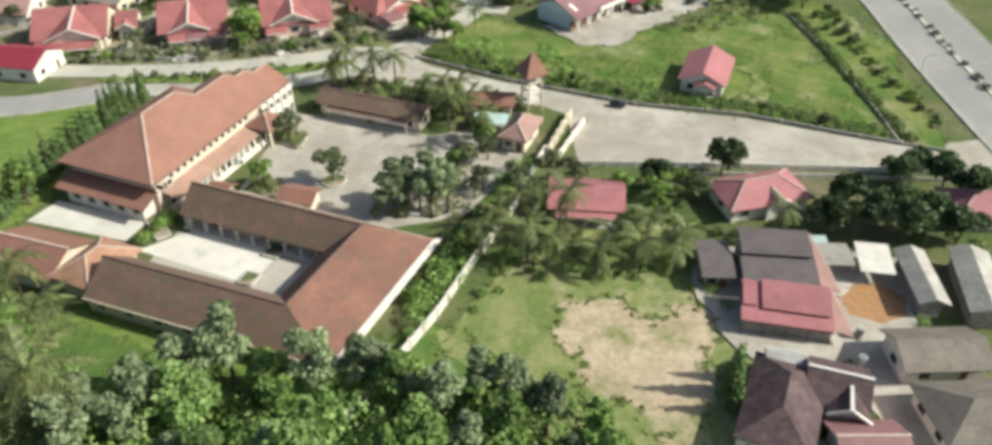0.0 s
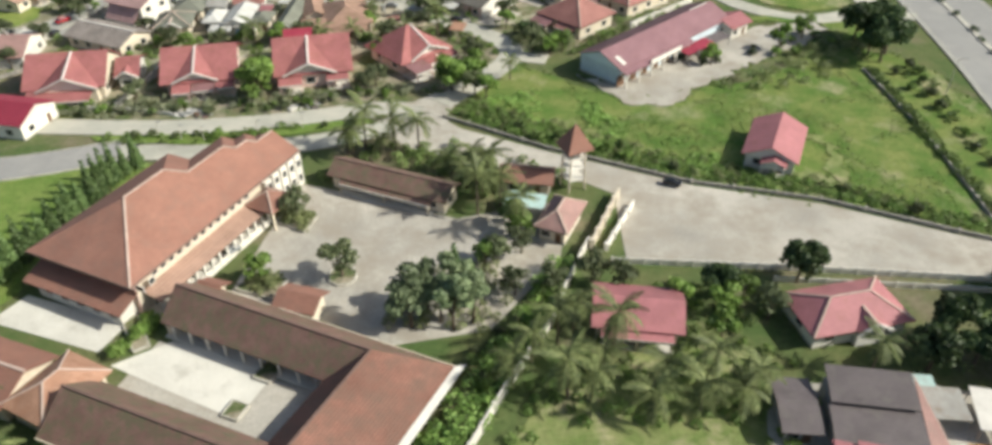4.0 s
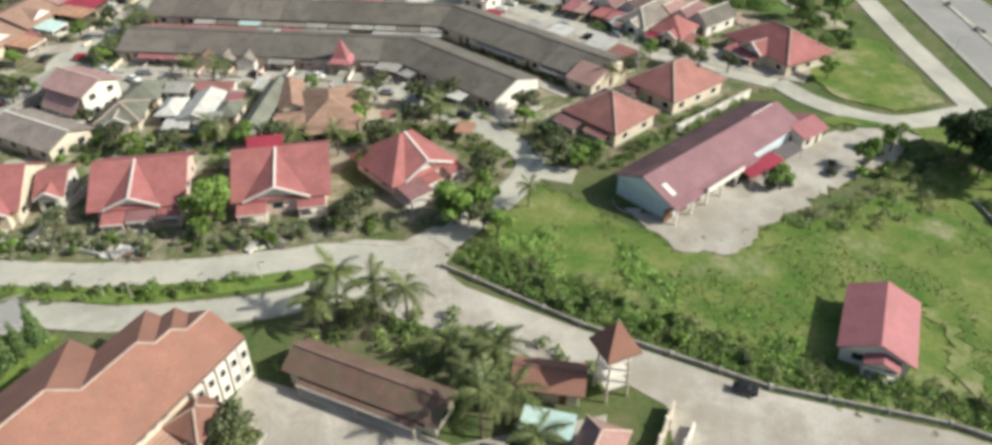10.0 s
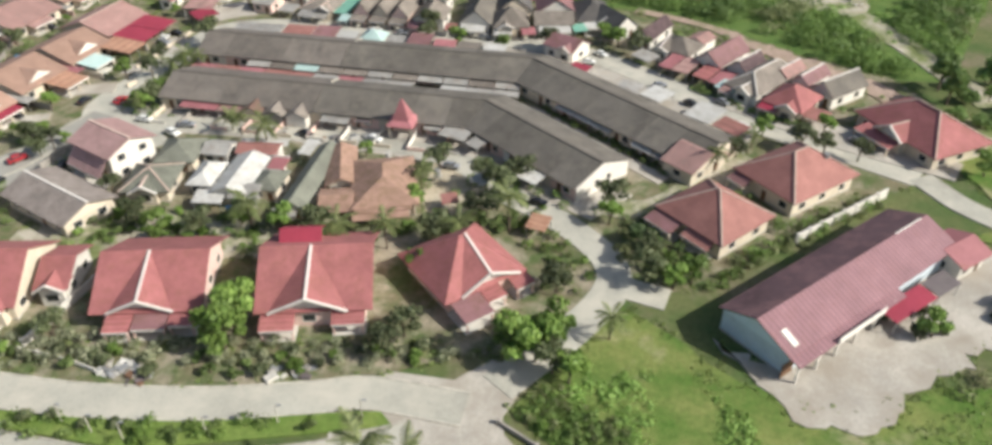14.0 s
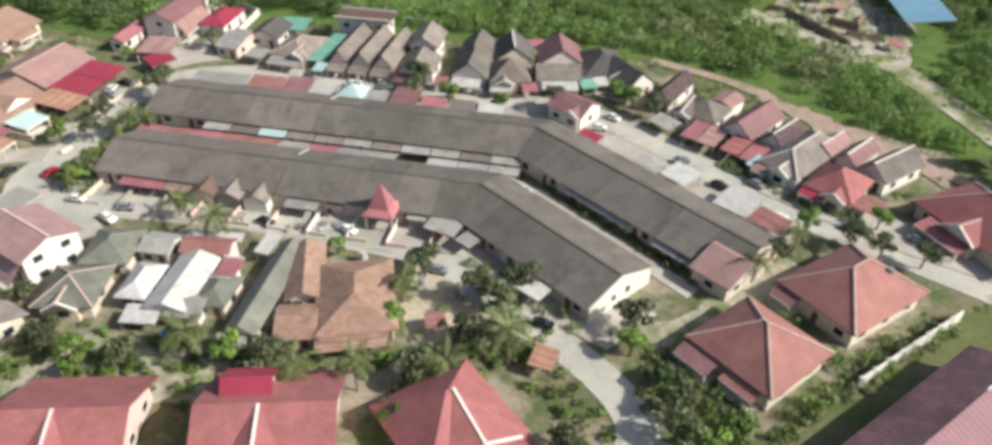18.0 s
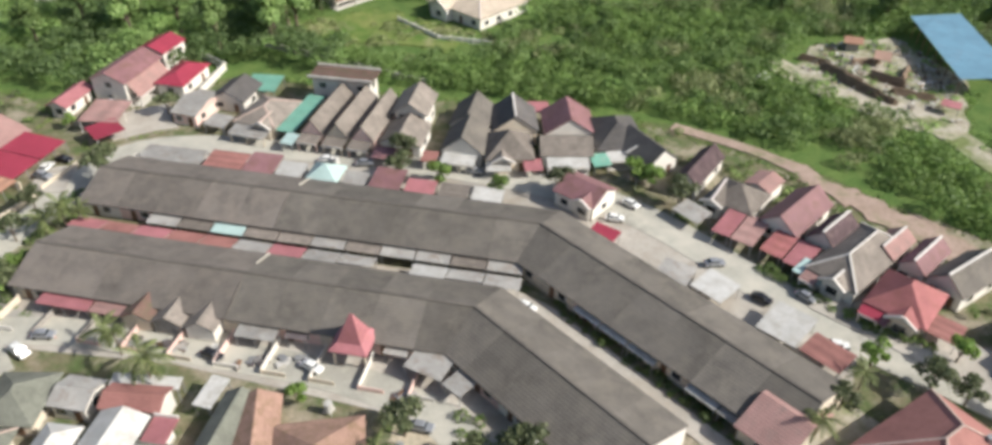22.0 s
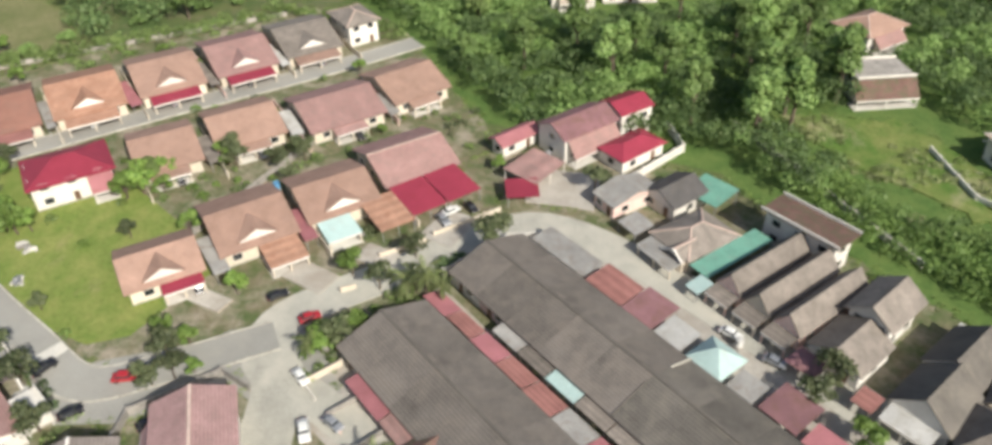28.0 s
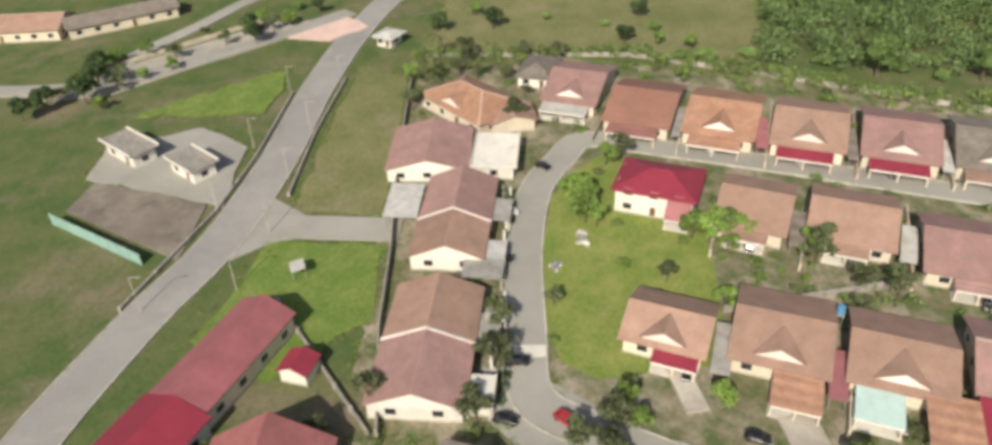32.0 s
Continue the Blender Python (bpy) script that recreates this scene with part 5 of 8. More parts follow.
def wall_line(name, points, high, thick, mat, label, category="wall", pier=3.0):
    line = [Vector(p) for p in points]
    tagged(part(name, ribbon(points, thick, -0.1, high), mat), label, category, "", "structure")
    for a, b in zip(line, line[1:]):
        n = max(1, int((b - a).length / pier))
        for k in range(n):
            p = a.lerp(b, k / n)
            ob = bpy.data.objects.get(name)
            m = part("pier", box(p.x - thick * 0.9, p.x + thick * 0.9, p.y - thick * 0.9, p.y + thick * 0.9, -0.1, high + 0.15), mat, ob)


wall_line("school_wall", [(-10, 56), (2.1, 73.1), (9, 85.1), (16.6, 97.1), (21.7, 108.6), (25, 115)], 1.9, 0.22, WHITE, "long white boundary wall of the school")
wall_line("gate_wall_inner", [(25.4, 114.1), (32.7, 128.3)], 1.9, 0.4, CREAM, "cream gate wall of the school")
wall_line("gate_wall_outer", [(27.7, 113.6), (34.6, 125.2)], 1.3, 0.35, WHITE, "low white wall along the drive")
wall_line("lane_railing", [(28, 110.3), (53, 106.6), (80, 102), (104, 97)], 1.1, 0.15, WHITE, "white railing along the lane", "railing", 2.4)
wall_line("lane_railing_south", [(52, 104), (80, 99.5), (104, 94.5)], 0.9, 0.15, WHITE, "second white railing along the lane", "railing", 2.4)
wall_line("field_wall", [(2.5, 159), (22.8, 144.6), (46.6, 131.2), (67.6, 124), (86.5, 113.2), (100, 106)], 0.7, 0.3, BLOCK, "low dark wall and drain along the field", "wall", 6)

wall_line("field_drain", [(97.4, 172), (97.2, 147), (94.8, 122), (93, 110)], 0.6, 0.4, BLOCK, "dark drain wall on the edge of the meadow", "wall", 8)
area("hedge_bank", rough([(99, 172), (99, 147), (96.6, 122), (95, 110), (100, 104), (104, 122), (109, 146), (113, 168)], 81, 0.8), MEADOW, "overgrown bank beside the highway", "verge")

# ---------------- houses south-east of the school ----------------
house((21.6, 93.5), (34.2, 90.8), 9.5, "x", 3.0, 2.0, ROSE_METAL, CREAM, None, label="bungalow with a faded red sheet roof beside the wall", porch=(-5, 5, 1.6, ROSE_METAL))
house((51.4, 88.8), (66.8, 91), 9.5, "hip", 3.0, 2.4, ROSE_METAL, WHITE, CAP, wing=(1, 5, 1.0), label="bungalow with a faded red hipped roof among trees")
house((87, 82.6), (99, 81), 9, "hip", 3.0, 2.4, ROSE_METAL, WHITE, CAP, label="bungalow with a faded red roof behind dark trees")
def lean_shed(a, b, depth, tiers, mat, side, label, name="workshop"):
    """A shed of rough block walls under lapped sheet roofs that rise to the back. tiers: (x0, x1, y0, y1, low, high) each; side: a pale sheet that slopes down at its right end."""
    cx, cy, turn, w = footprint(a, b, depth)
    ob = base(name, cx, cy, turn, label, "shed")
    part("wall", box(-w / 2 + 0.4, w / 2 - 0.4, -depth / 2 + 0.8, depth / 2 - 0.4, -0.05, min(t[4] for t in tiers) - 0.1), BLOCK, ob)
    for x0, x1, y0, y1, low, high in tiers:
        lean_roof(ob, x0, x1, y0, y1, low, high, mat, 0.12, name="roof_sheet")
        part("riser", box(x0 + 0.15, x1 - 0.15, y0 + 0.35, y0 + 0.5, low - 0.75, low - 0.02), DARK_METAL, ob)
    bm = slab(bmesh.new(), [(w / 2, -depth / 2 + 0.3, tiers[0][4]), (w / 2 + side, -depth / 2 + 0.3, 2.1), (w / 2 + side * 0.6, depth / 2, 2.3), (w / 2, depth / 2, tiers[-1][5] - 0.2)], 0.08)
    bmesh.ops.recalc_face_normals(bm, faces=bm.faces[:])
    part("side_roof", bm, DUSTY_TILE, ob, "pale pinkish lean-to sheet")
    posts(ob, [(-w / 2 + 0.4 + k * (w - 0.8) / 4, -depth / 2 + 0.3) for k in range(5)], -0.05, tiers[0][4] - 0.1, RUST, 0.14)
    return ob


lean_shed((47, 71.6), (57.6, 69.2), 11, ((-5.5, 5.4, -5.5, 0.4, 3.3, 4.1), (-5.3, 5.2, -0.2, 5.5, 4.6, 5.2)), DARK_METAL, 3.2, "workshop under two lapped dark sheet roofs")
lean_shed((44, 64.8), (55.8, 60.8), 7.6, ((-6.2, 6.2, -3.8, 3.6, 2.8, 3.9), (-3.4, 6.0, -1.6, 3.8, 3.55, 4.35), (-6.0, -4.0, -1.2, 3.4, 3.5, 4.2)), ROSE_METAL, 2.6, "shed under lapped faded red sheet roofs", "shed")
canopy((60.4, 79.2), (63.6, 78.6), 3, 2.4, 2.6, AQUA_METAL, "small pale aqua lean-to", "lean_to", category="lean-to")
canopy((65.6, 72.7), (70.4, 71.3), 6.5, 2.6, 3.2, TRIM, "white canvas canopy beside the sheds", "canopy", category="canopy")
canopy((59.6, 75), (65.4, 74), 5, 2.6, 2.9, GREY_METAL, "grey sheet lean-to by the workshop", "lean_to", category="lean-to")
house((41.5, 74), (46.5, 73.2), 9, "x", 2.8, 0.9, DARK_METAL, BLOCK, None, label="low dark-roofed store beside the workshop", name="store_shed", category="shed")
house((70, 64.6), (74.4, 63.6), 12.5, "y", 3.0, 0.9, GREY_METAL, BLOCK, None, label="long shed with an old grey sheet roof", name="shed", category="shed", windows=False)
house((76, 62), (81.4, 60), 15, "y", 3.1, 1.0, GREY_METAL, BLOCK, None, label="shed with a patched grey sheet roof", name="shed", category="shed", windows=False)
house((35.6, 45.6), (43.4, 40.8), 15, "hip", 3.4, 2.6, PLUM_TILE, WHITE, None, label="house with a broad dark plum roof", over=0.5)
house((43.6, 55.4), (48.6, 53.8), 4, "x", 3.4, 1.2, WHITE_METAL, WHITE, None, label="small white rear room beside the plum roof", name="annexe", category="annexe", windows=False, over=0.3)
house((46, 49.6), (53, 46.2), 8, "x", 3.6, 2.2, PLUM_TILE, PINKW, TRIM, wing=(1.4, 5.0, 1.2), label="house with a dark roof and a patterned pink gable", over=0.5)
house((46.4, 39.4), (55, 38.4), 7.5, "x", 3.0, 1.8, MAUVE_METAL, WHITE, CAP, label="annexe with a weathered red roof", name="annexe", category="annexe", windows=False)
canopy((41, 40.2), (46, 39.6), 4.4, 2.5, 2.9, GREEN_GREY_TILE, "old mossy porch roof on white posts", "porch_roof", WHITE)
house((61, 52.5), (73, 51.5), 8, "x", 3.2, 2.0, DUN_TILE, WHITE, None, label="house with a dun tiled gable roof")
house((60, 41), (76, 40), 10, "hip", 3.2, 2.4, DUN_TILE, WHITE, None, wing=(3, 5, 1.5), label="house with a dun hipped roof")

# ---------------- field house, long hall ----------------
house((56.7, 135.7), (65.7, 130.9), 14.5, "y", 3.0, 2.4, ROSE_METAL, WHITE, None, label="small white house with a faded red gable roof in the grass", porch=(-1.5, 3.2, 2.0, ROSE_METAL, "gable"))
hall = house((41.0, 168.6), (73.4, 194.8), 12.6, "x", 4.2, 2.5, HALL_SHEET, SHADEW, None, label="long hall with a mauve sheet roof, one slope stained and shade-coloured", name="long_hall", category="hall", over=0.6, windows=False)
# slope turned from the sun gets its shade from the darker stained sheet
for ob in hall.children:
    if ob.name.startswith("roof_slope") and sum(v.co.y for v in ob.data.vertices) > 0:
        ob.data.materials[0] = SHADE_SLOPE_SHEET
for u in (-20.2, -15.8, -11.4, -7.0, -2.6, 1.8):
    part("front_column", box(u - 0.15, u + 0.15, -7.6, -7.3, -0.05, 3.7), WHITE, hall)
    for k in (-1, 1):
        part("strut", bar(bmesh.new(), (u, -7.45, 1.6), (u + k * 1.5, -7.45, 3.6), 0.14, 0.14), WHITE, hall)
lean_roof(hall, -20.7, 4, -7.9, -5.6, 3.6, 4.25, HALL_SHEET, 0.1, name="eave_roof")
part("sign_board", box(-12.5, -1.5, -8.1, -7.92, 3.5, 4.5), TRIM, hall, "long white board along the eaves")
part("skylight", slab(bmesh.new(), [(-19.1, -5.4, 4.7), (-18.0, -5.4, 4.7), (-18.0, -2.9, 5.69), (-19.1, -2.9, 5.69)], 0.1), TRIM, hall, "white roof sheet")
part("ridge_sheet", bar(bmesh.new(), (12, 0, 6.68), (19, 0, 6.68), 0.22, 0.08), TRIM, hall)
# dark panels painted in for the shaded openings behind the front columns
for u in range(-20, 4, 4):
    part("shutter", box(u - 1.3, u + 1.3, -5.82, -5.68, 0.1, 2.7), WOOD, hall, "dark panel in place of a shaded opening")
canopy((66.8, 184.2), (71.4, 187.6), 3.2, 2.7, 3.1, DARK_METAL, "dark sheet awning at the hall", "awning")
canopy((58.5, 178), (66.5, 184), 3.2, 2.7, 3.1, CRIMSON, "crimson sheet awning at the hall", "awning")
house((72.5, 190), (79, 194.5), 8, "x", 3.2, 1.4, ROSE_METAL, WHITE, None, label="annexe of the hall under a faded red roof", name="annexe", category="annexe")

# ---------------- bungalows on the front road ----------------
B = "red-roofed bungalows on the front road"
house((-57.6, 172.4), (-41.4, 174.2), 18, "x", 3.2, 4.5, RED_TILE, PINKW, None, (-0.8, 9.4, 0.6), [(-5.6, -1.8, 3.4, RED_TILE), (-1.6, 3.2, 3.0, MAUVE_METAL), (3.4, 7.2, 3.0, RED_TILE)], white_ridge=True, over=1.3, label="cream bungalow under a steep red roof with three porches", group=B)
house((-33.8, 174.0), (-16.8, 176.0), 19, "x", 3.2, 4.9, RED_TILE, PINKW, None, (-0.8, 11.4, 0.8), [(-7.6, -2.6, 3.0, RED_TILE), (2.6, 7.4, 3.0, RED_TILE)], white_ridge=True, over=1.3, label="cream bungalow under a steep red roof with twin porches", group=B)
house((-32.6, 184.4), (-26.2, 185.2), 7, "x", 6.0, 2.2, CRIMSON, WHITE, None, label="raised rear room under a bright red roof", name="rear_room", category="annexe", windows=False)
house((-6.4, 177.4), (5.3, 186.4), 14.6, "hip", 3.2, 5.2, RED_TILE, PINKW, None, (0.8, 10.4, 0.6), [(-6.4, -1.4, 4.6, MAUVE_METAL), (-1.2, 2.2, 2.6, RED_TILE), (4.0, 7.4, 2.6, RED_TILE)], white_ridge=True, over=1.2, label="bungalow under a steep red hipped roof beside the side road", group=B)
house((-86, 172), (-69, 173.2), 16, "x", 3.2, 4.8, RED_TILE, CREAM, None, (1, 12.4, 1.4), (-7.5, 6, 3.4, RED_TILE), white_ridge=True, label="bungalow under a bright red tiled roof", group=B)
house((-68.5, 177), (-63.2, 177.6), 11, "x", 3.2, 2.2, RED_TILE, WHITE, None, (0, 4.4, 0.8), label="side annexe with a red roof and white gable", name="annexe", category="annexe")
house((26.6, 204.2), (36.2, 193.2), 14, "hip", 3.5, 4.4, PINK_TILE, CREAM, CAP, None, [(-7, -1.2, 3.2, MAUVE_METAL), (0, 5.6, 2.0, PINK_TILE)], label="villa under a faded red hipped roof with pale ridges")
house((42.2, 217.2), (50.6, 205.8), 17.6, "hip", 3.5, 4.6, PINK_TILE, CREAM, CAP, None, [(-6.6, -2.6, 2.4, MAUVE_METAL)], label="villa under a broad faded red hipped roof", flue=True)
house((71.1, 241.2), (80.5, 222.5), 15.5, "hip", 3.2, 4.6, RED_TILE, CREAM, CAP, (0, 7, 1.6), (-6, 3, 2.8, RED_TILE), label="villa under a red hipped roof at the road bend")

# ---------------- mixed houses behind ----------------
house((-82, 215.5), (-71.2, 209.3), 10.8, "x", 5.8, 2.0, BLUSH_TILE, WHITE, CAP, storeys=2, porch=(-5, 5, 2.4, BLUSH_TILE), label="two-storey white house with dusty pink tiled roofs", name="house")
house((-88, 201.5), (-72, 192.6), 11, "x", 3.0, 2.0, ASH_TILE, CREAM, TRIM, label="house with a long ash-grey roof and cream gable wall")
house((-67.5, 203.5), (-58.4, 204.2), 9.5, "hip", 2.9, 2.4, GREEN_GREY_TILE, CREAM, CAP, wing=(0, 5, 0.8), label="house with a grey-green hipped roof")
house((-65.5, 213.5), (-57.6, 214), 9, "hip", 2.9, 2.0, GREEN_GREY_TILE, CREAM, None, label="back house with a dark mossy roof")
house((-56.6, 206.6), (-51.7, 206.3), 8.2, "hip", 2.9, 1.3, WHITE_METAL, WHITE, None, label="small house under a pale white hipped sheet roof")
house((-51.4, 204.6), (-44.8, 204.0), 12.6, "y", 3.0, 1.3, WHITE_METAL, WHITE, None, label="long house under a pale white sheet roof", over=0.4)
house((-50.8, 217), (-42.6, 216.8), 4.4, "x", 3.3, 0.9, PINK_TILE, WHITE, None, label="rear room under a pinkish sheet roof", name="annexe", category="annexe", over=0.3, windows=False)
canopy((-51.6, 221.6), (-42.2, 221.4), 1.9, 2.5, 2.8, WHITE_METAL, "long white sheet awning by the road", "awning")
canopy((-39.6, 219.2), (-37, 218.6), 5, 2.4, 2.8, WHITE_METAL, "narrow white sheet roof by the road", "awning")
house((-57.8, 217.4), (-52.4, 216.8), 5.4, "x", 2.8, 1.0, GREY_METAL, WHITE, None, label="back room under a pale grey sheet roof", name="annexe", category="annexe", over=0.4)
house((-44.9, 206.2), (-39.6, 205.6), 7, "hip", 2.8, 1.2, GREEN_GREY_TILE, CREAM, None, label="low house under a dark mossy roof", over=0.4)
house((-48, 203.4), (-42.4, 203.4), 6, "x", 2.6, 0.9, GREY_METAL, WHITE, None, label="low kitchen annexe with a pale sheet roof", name="annexe", category="annexe", windows=False)
canopy((-54, 202.2), (-48.6, 202.2), 3.6, 2.2, 2.6, WHITE_METAL, "white sheet awning behind the house", "awning")
house((-43.6, 211.6), (-40.4, 211.4), 5.2, "flat", 2.8, 0.2, ROSE_METAL, WHITE, None, label="flat-roofed room with a red roof terrace", name="annexe", category="annexe", windows=False)
house((-38.2, 200.8), (-33.3, 200.2), 20.6, "y", 2.9, 1.5, GREEN_GREY_TILE, WHITE, None, label="long narrow house with a mossy grey gable roof", over=0.5)
canopy((-38.6, 198.2), (-34.4, 199), 2.6, 2.2, 2.6, GREY_METAL, "grey sheet lean-to behind the long house", "lean_to", category="lean-to")
house((-30.8, 199.6), (-24.8, 200.6), 7.5, "x", 2.7, 1.1, TAN_TILE, CREAM, None, label="low tan-roofed kitchen of the old house", name="annexe", category="annexe")
house((-31.4, 207.4), (-25.6, 208.6), 13, "y", 2.9, 1.5, TAN_TILE, CREAM, None, label="side wing with a pale brown roof", name="annexe", category="annexe")
house((-25.2, 200.5), (-13.6, 203), 16, "hip", 3.0, 2.6, TAN_TILE, CREAM, None, label="old house with a broad patchy tan tiled roof")
for k, (o, z) in enumerate(((0.0, 2.3), (1.5, 2.75), (3.0, 3.2))):
    canopy((-24.6 + 0.2 * k, 198.2 + o), (-15.0 + 0.2 * k, 200.3 + o), 2.0, z, z + 0.4, TAN_TILE, "stepped pale brown tiled lean-to of the old house", "lean_to", WOOD, "lean-to", "stepped roofs of the old house")
canopy((4.6, 198.4), (8, 197.2), 3.8, 2.3, 2.8, ORANGE_TILE, "small hut with an orange roof beside the road", "roadside_hut", category="hut")
canopy((-9.9, 204.2), (-7, 205), 2.8, 2.2, 2.6, PINK_TILE, "small hut with a pink roof among shrubs", "garden_hut", category="hut")


def kiosk(x, y):
    ob = base("prayer_pavilion", x, y, -8, "small pavilion with a tall faded red pyramid roof", "pavilion")
    hip_roof(ob, 0, 0, 5.6, 5.6, 3.2, 2.2, ROSE_METAL, None)
    hip_roof(ob, 0, 0, 3.4, 3.4, 4.2, 4.0, ROSE_METAL, None, name="upper_roof")
    posts(ob, [(-2.2, -2.2), (2.2, -2.2), (-2.2, 2.2), (2.2, 2.2)], -0.05, 2.9, CREAM, 0.3)
    part("low_wall", box(-2.2, 2.2, 1.9, 2.2, -0.05, 2.6), CREAM, ob)


kiosk(-21.0, 231.4)
canopy((-13.6, 227.6), (-8.2, 225.2), 6.2, 2.5, 3.0, GREY_METAL, "pale sheet carport before the terrace", "carport", category="carport")
canopy((-8, 225), (-5.4, 222.8), 4.4, 2.3, 2.6, GREY_METAL, "grey sheet porch roof before the terrace", "porch_roof")
canopy((-6, 212.2), (-3.2, 210.2), 3.4, 2.3, 2.6, WHITE_METAL, "small white sheet roof beside the yard", "porch_roof")
canopy((1.5, 214.5), (6, 211), 4.5, 2.4, 2.7, WHITE_METAL, "white sheet porch roof", "porch_roof")

# ---------------- the terraces ----------------
def terrace(a, b, width, n, label, eave=3.0, rise=2.5, gable=CREAM, seams=(), skew=(0.0, 0.0)):
    """A row of n joined houses under one long roof; a and b are the ends of its middle line. skew: how far an end is mitred, for each metre to the left."""
    a, b = Vector(a), Vector(b)
    c, d = (a + b) / 2, b - a
    ob = base("terrace_row", c.x, c.y, math.degrees(math.atan2(d.y, d.x)), label, "terrace houses")
    L, y = d.length, width / 2 - 0.7
    unit = L / n
    for k in range(n):
        u0, u1 = -L / 2 + k * unit, -L / 2 + (k + 1) * unit
        s0, s1 = (skew[0] if k == 0 else 0.0), (skew[1] if k == n - 1 else 0.0)
        bm = slab(bmesh.new(), [(u0 + s0 * v + 0.02, v, eave - 0.1) if e == 0 else (u1 + s1 * v - 0.02, v, eave - 0.1) for e, v in ((0, -y), (1, -y), (1, y), (0, y))], eave - 0.05)
        bmesh.ops.recalc_face_normals(bm, faces=bm.faces[:])
        part("unit_wall", bm, random.choice((CREAM, WHITE, PINKW, CREAM)), ob)
        for s in (-1, 1):
            v = s * width / 2
            bm = slab(bmesh.new(), [(u0 + s0 * v + 0.012, v, eave), (u1 + s1 * v - 0.012, v, eave), (u1 - 0.012, 0, eave + rise), (u0 + 0.012, 0, eave + rise)], 0.16)
            bmesh.ops.recalc_face_normals(bm, faces=bm.faces[:])
            part("roof_slope", bm, PALE_GREY_TILE if seams and k < seams[0] else GREY_TILE, ob)
            door(ob, u0 + unit * 0.35, s * y, 0 if s < 0 else 180)
            if s < 0:
                window(ob, u0 + unit * 0.65, s * y, 1.6, 0)
        if k in seams:
            part("party_coping", bar(bmesh.new(), (u0, width / 2, eave), (u0, width * 0.22, eave + rise * 0.56), 0.2, 0.25), KERB, ob)
            part("party_coping", bar(bmesh.new(), (u0, -width / 2, eave), (u0, -width * 0.1, eave + rise * 0.8), 0.12, 0.12), GREY_TILE, ob)
    part("ridge_cap", bar(bmesh.new(), (-L / 2, 0, eave + rise - 0.03), (L / 2, 0, eave + rise - 0.03), 0.4, 0.14), GREY_TILE, ob)
    for s in (-1, 1):
        if skew[0 if s < 0 else 1]:
            continue
        bm = bmesh.new()
        ring = [[bm.verts.new((s * (L / 2 + o), v, z)) for v, z in ((-y, -0.05), (y, -0.05), (y, eave - 0.05), (0, eave + rise - 0.2), (-y, eave - 0.05))] for o in (0.0, 0.16)]
        bm.faces.new(ring[0])
        bm.faces.new(ring[1][::-1])
        for k in range(5):
            bm.faces.new((ring[0][k], ring[1][k], ring[1][(k + 1) % 5], ring[0][(k + 1) % 5]))
        bmesh.ops.recalc_face_normals(bm, faces=bm.faces[:])
        part("gable_wall", bm, gable, ob)
        for v in (-1.6, 1.6):
            window(ob, s * (L / 2 + 0.16), v, 2.0, 90 * s, 1.0, 1.2)
    return ob


terrace((-74, 246.8), (-4.5, 236.9), 15.4, 10, "long terrace of low houses under one grey tiled roof", seams=(5,), skew=(0, 0.33))
terrace((-4.5, 236.9), (18.3, 214.3), 15.4, 5, "short terrace under a grey roof ending in a white gable", gable=WHITE, skew=(-0.33, 0))
terrace((-74, 268.6), (4.6, 257.5), 15.4, 11, "long terrace of low houses under one weathered grey roof", seams=(5,), skew=(0, 0.33))
terrace((4.6, 257.5), (40.5, 222.5), 15.4, 7, "terrace under a grey roof along the slanting lane", skew=(-0.33, 0))
ROW = [(ROSE_METAL, "faded red"), (GREY_METAL, "grey"), (PINK_TILE, "pink tiled"), (GREEN_METAL, "green"), (AQUA_METAL, "pale aqua"), (WHITE_METAL, "white"), (DUN_TILE, "dun"), (MAUVE_METAL, "weathered red")]


def awnings(a, b, n, out, picks, group, low=2.1, high=2.7):
    """A line of lean-to sheets along a terrace wall; the line runs with the wall on its left."""
    a, b = Vector(a), Vector(b)
    for k, q in zip(range(n), picks):
        if q >= 0:
            mat, word = ROW[q]
            p0, p1 = a.lerp(b, (k + 0.02) / n), a.lerp(b, (k + 0.98) / n)
            canopy(p0, p1, out * random.uniform(0.85, 1.1), low, high, mat, word + " sheet lean-to roof against the terrace wall", "lean_to_roof", category="awning", group=group)


awnings((-73.5, 258.8), (2, 248.3), 13, 3.0, (-1, -1, 1, 6, 4, 6, 6, 1, 6, 1, 1, 6, 1), "awnings on the service lane")
awnings((2.2, 247.4), (-73.8, 258), 13, 3.4, (1, 1, 5, -1, 1, 1, 0, 1, 2, 2, 0, 2, 0), "awnings on the service lane")
awnings((9.6, 241.2), (35, 215.8), 7, 2.8, (5, 5, 5, -1, 5, 1, -1), "awnings on the slanting lane")
canopy((-69.6, 236.4), (-61.2, 235.2), 5.6, 2.3, 2.9, ROSE_METAL, "faded red sheet porch along the terrace", "porch_roof")
canopy((-61, 235.2), (-55.8, 234.4), 5.2, 2.25, 2.85, DUSTY_TILE, "tan sheet porch beside the red one", "porch_roof")
for k, x in enumerate((-53.4, -48.6, -43.6)):
    house((x - 2.4, 234.4 - 0.14 * (x + 56)), (x + 2.4, 233.8 - 0.14 * (x + 56)), 6.5, "y", 2.6, 1.2, (MOSS_TILE, DUN_TILE, DUN_TILE)[k], (CREAM, BLOCK, WHITE)[k], None, label="gabled porch with an old brown roof before the terrace", name="front_porch",
          category="porch", group="gabled porches of the terrace", over=0.3, windows=False)
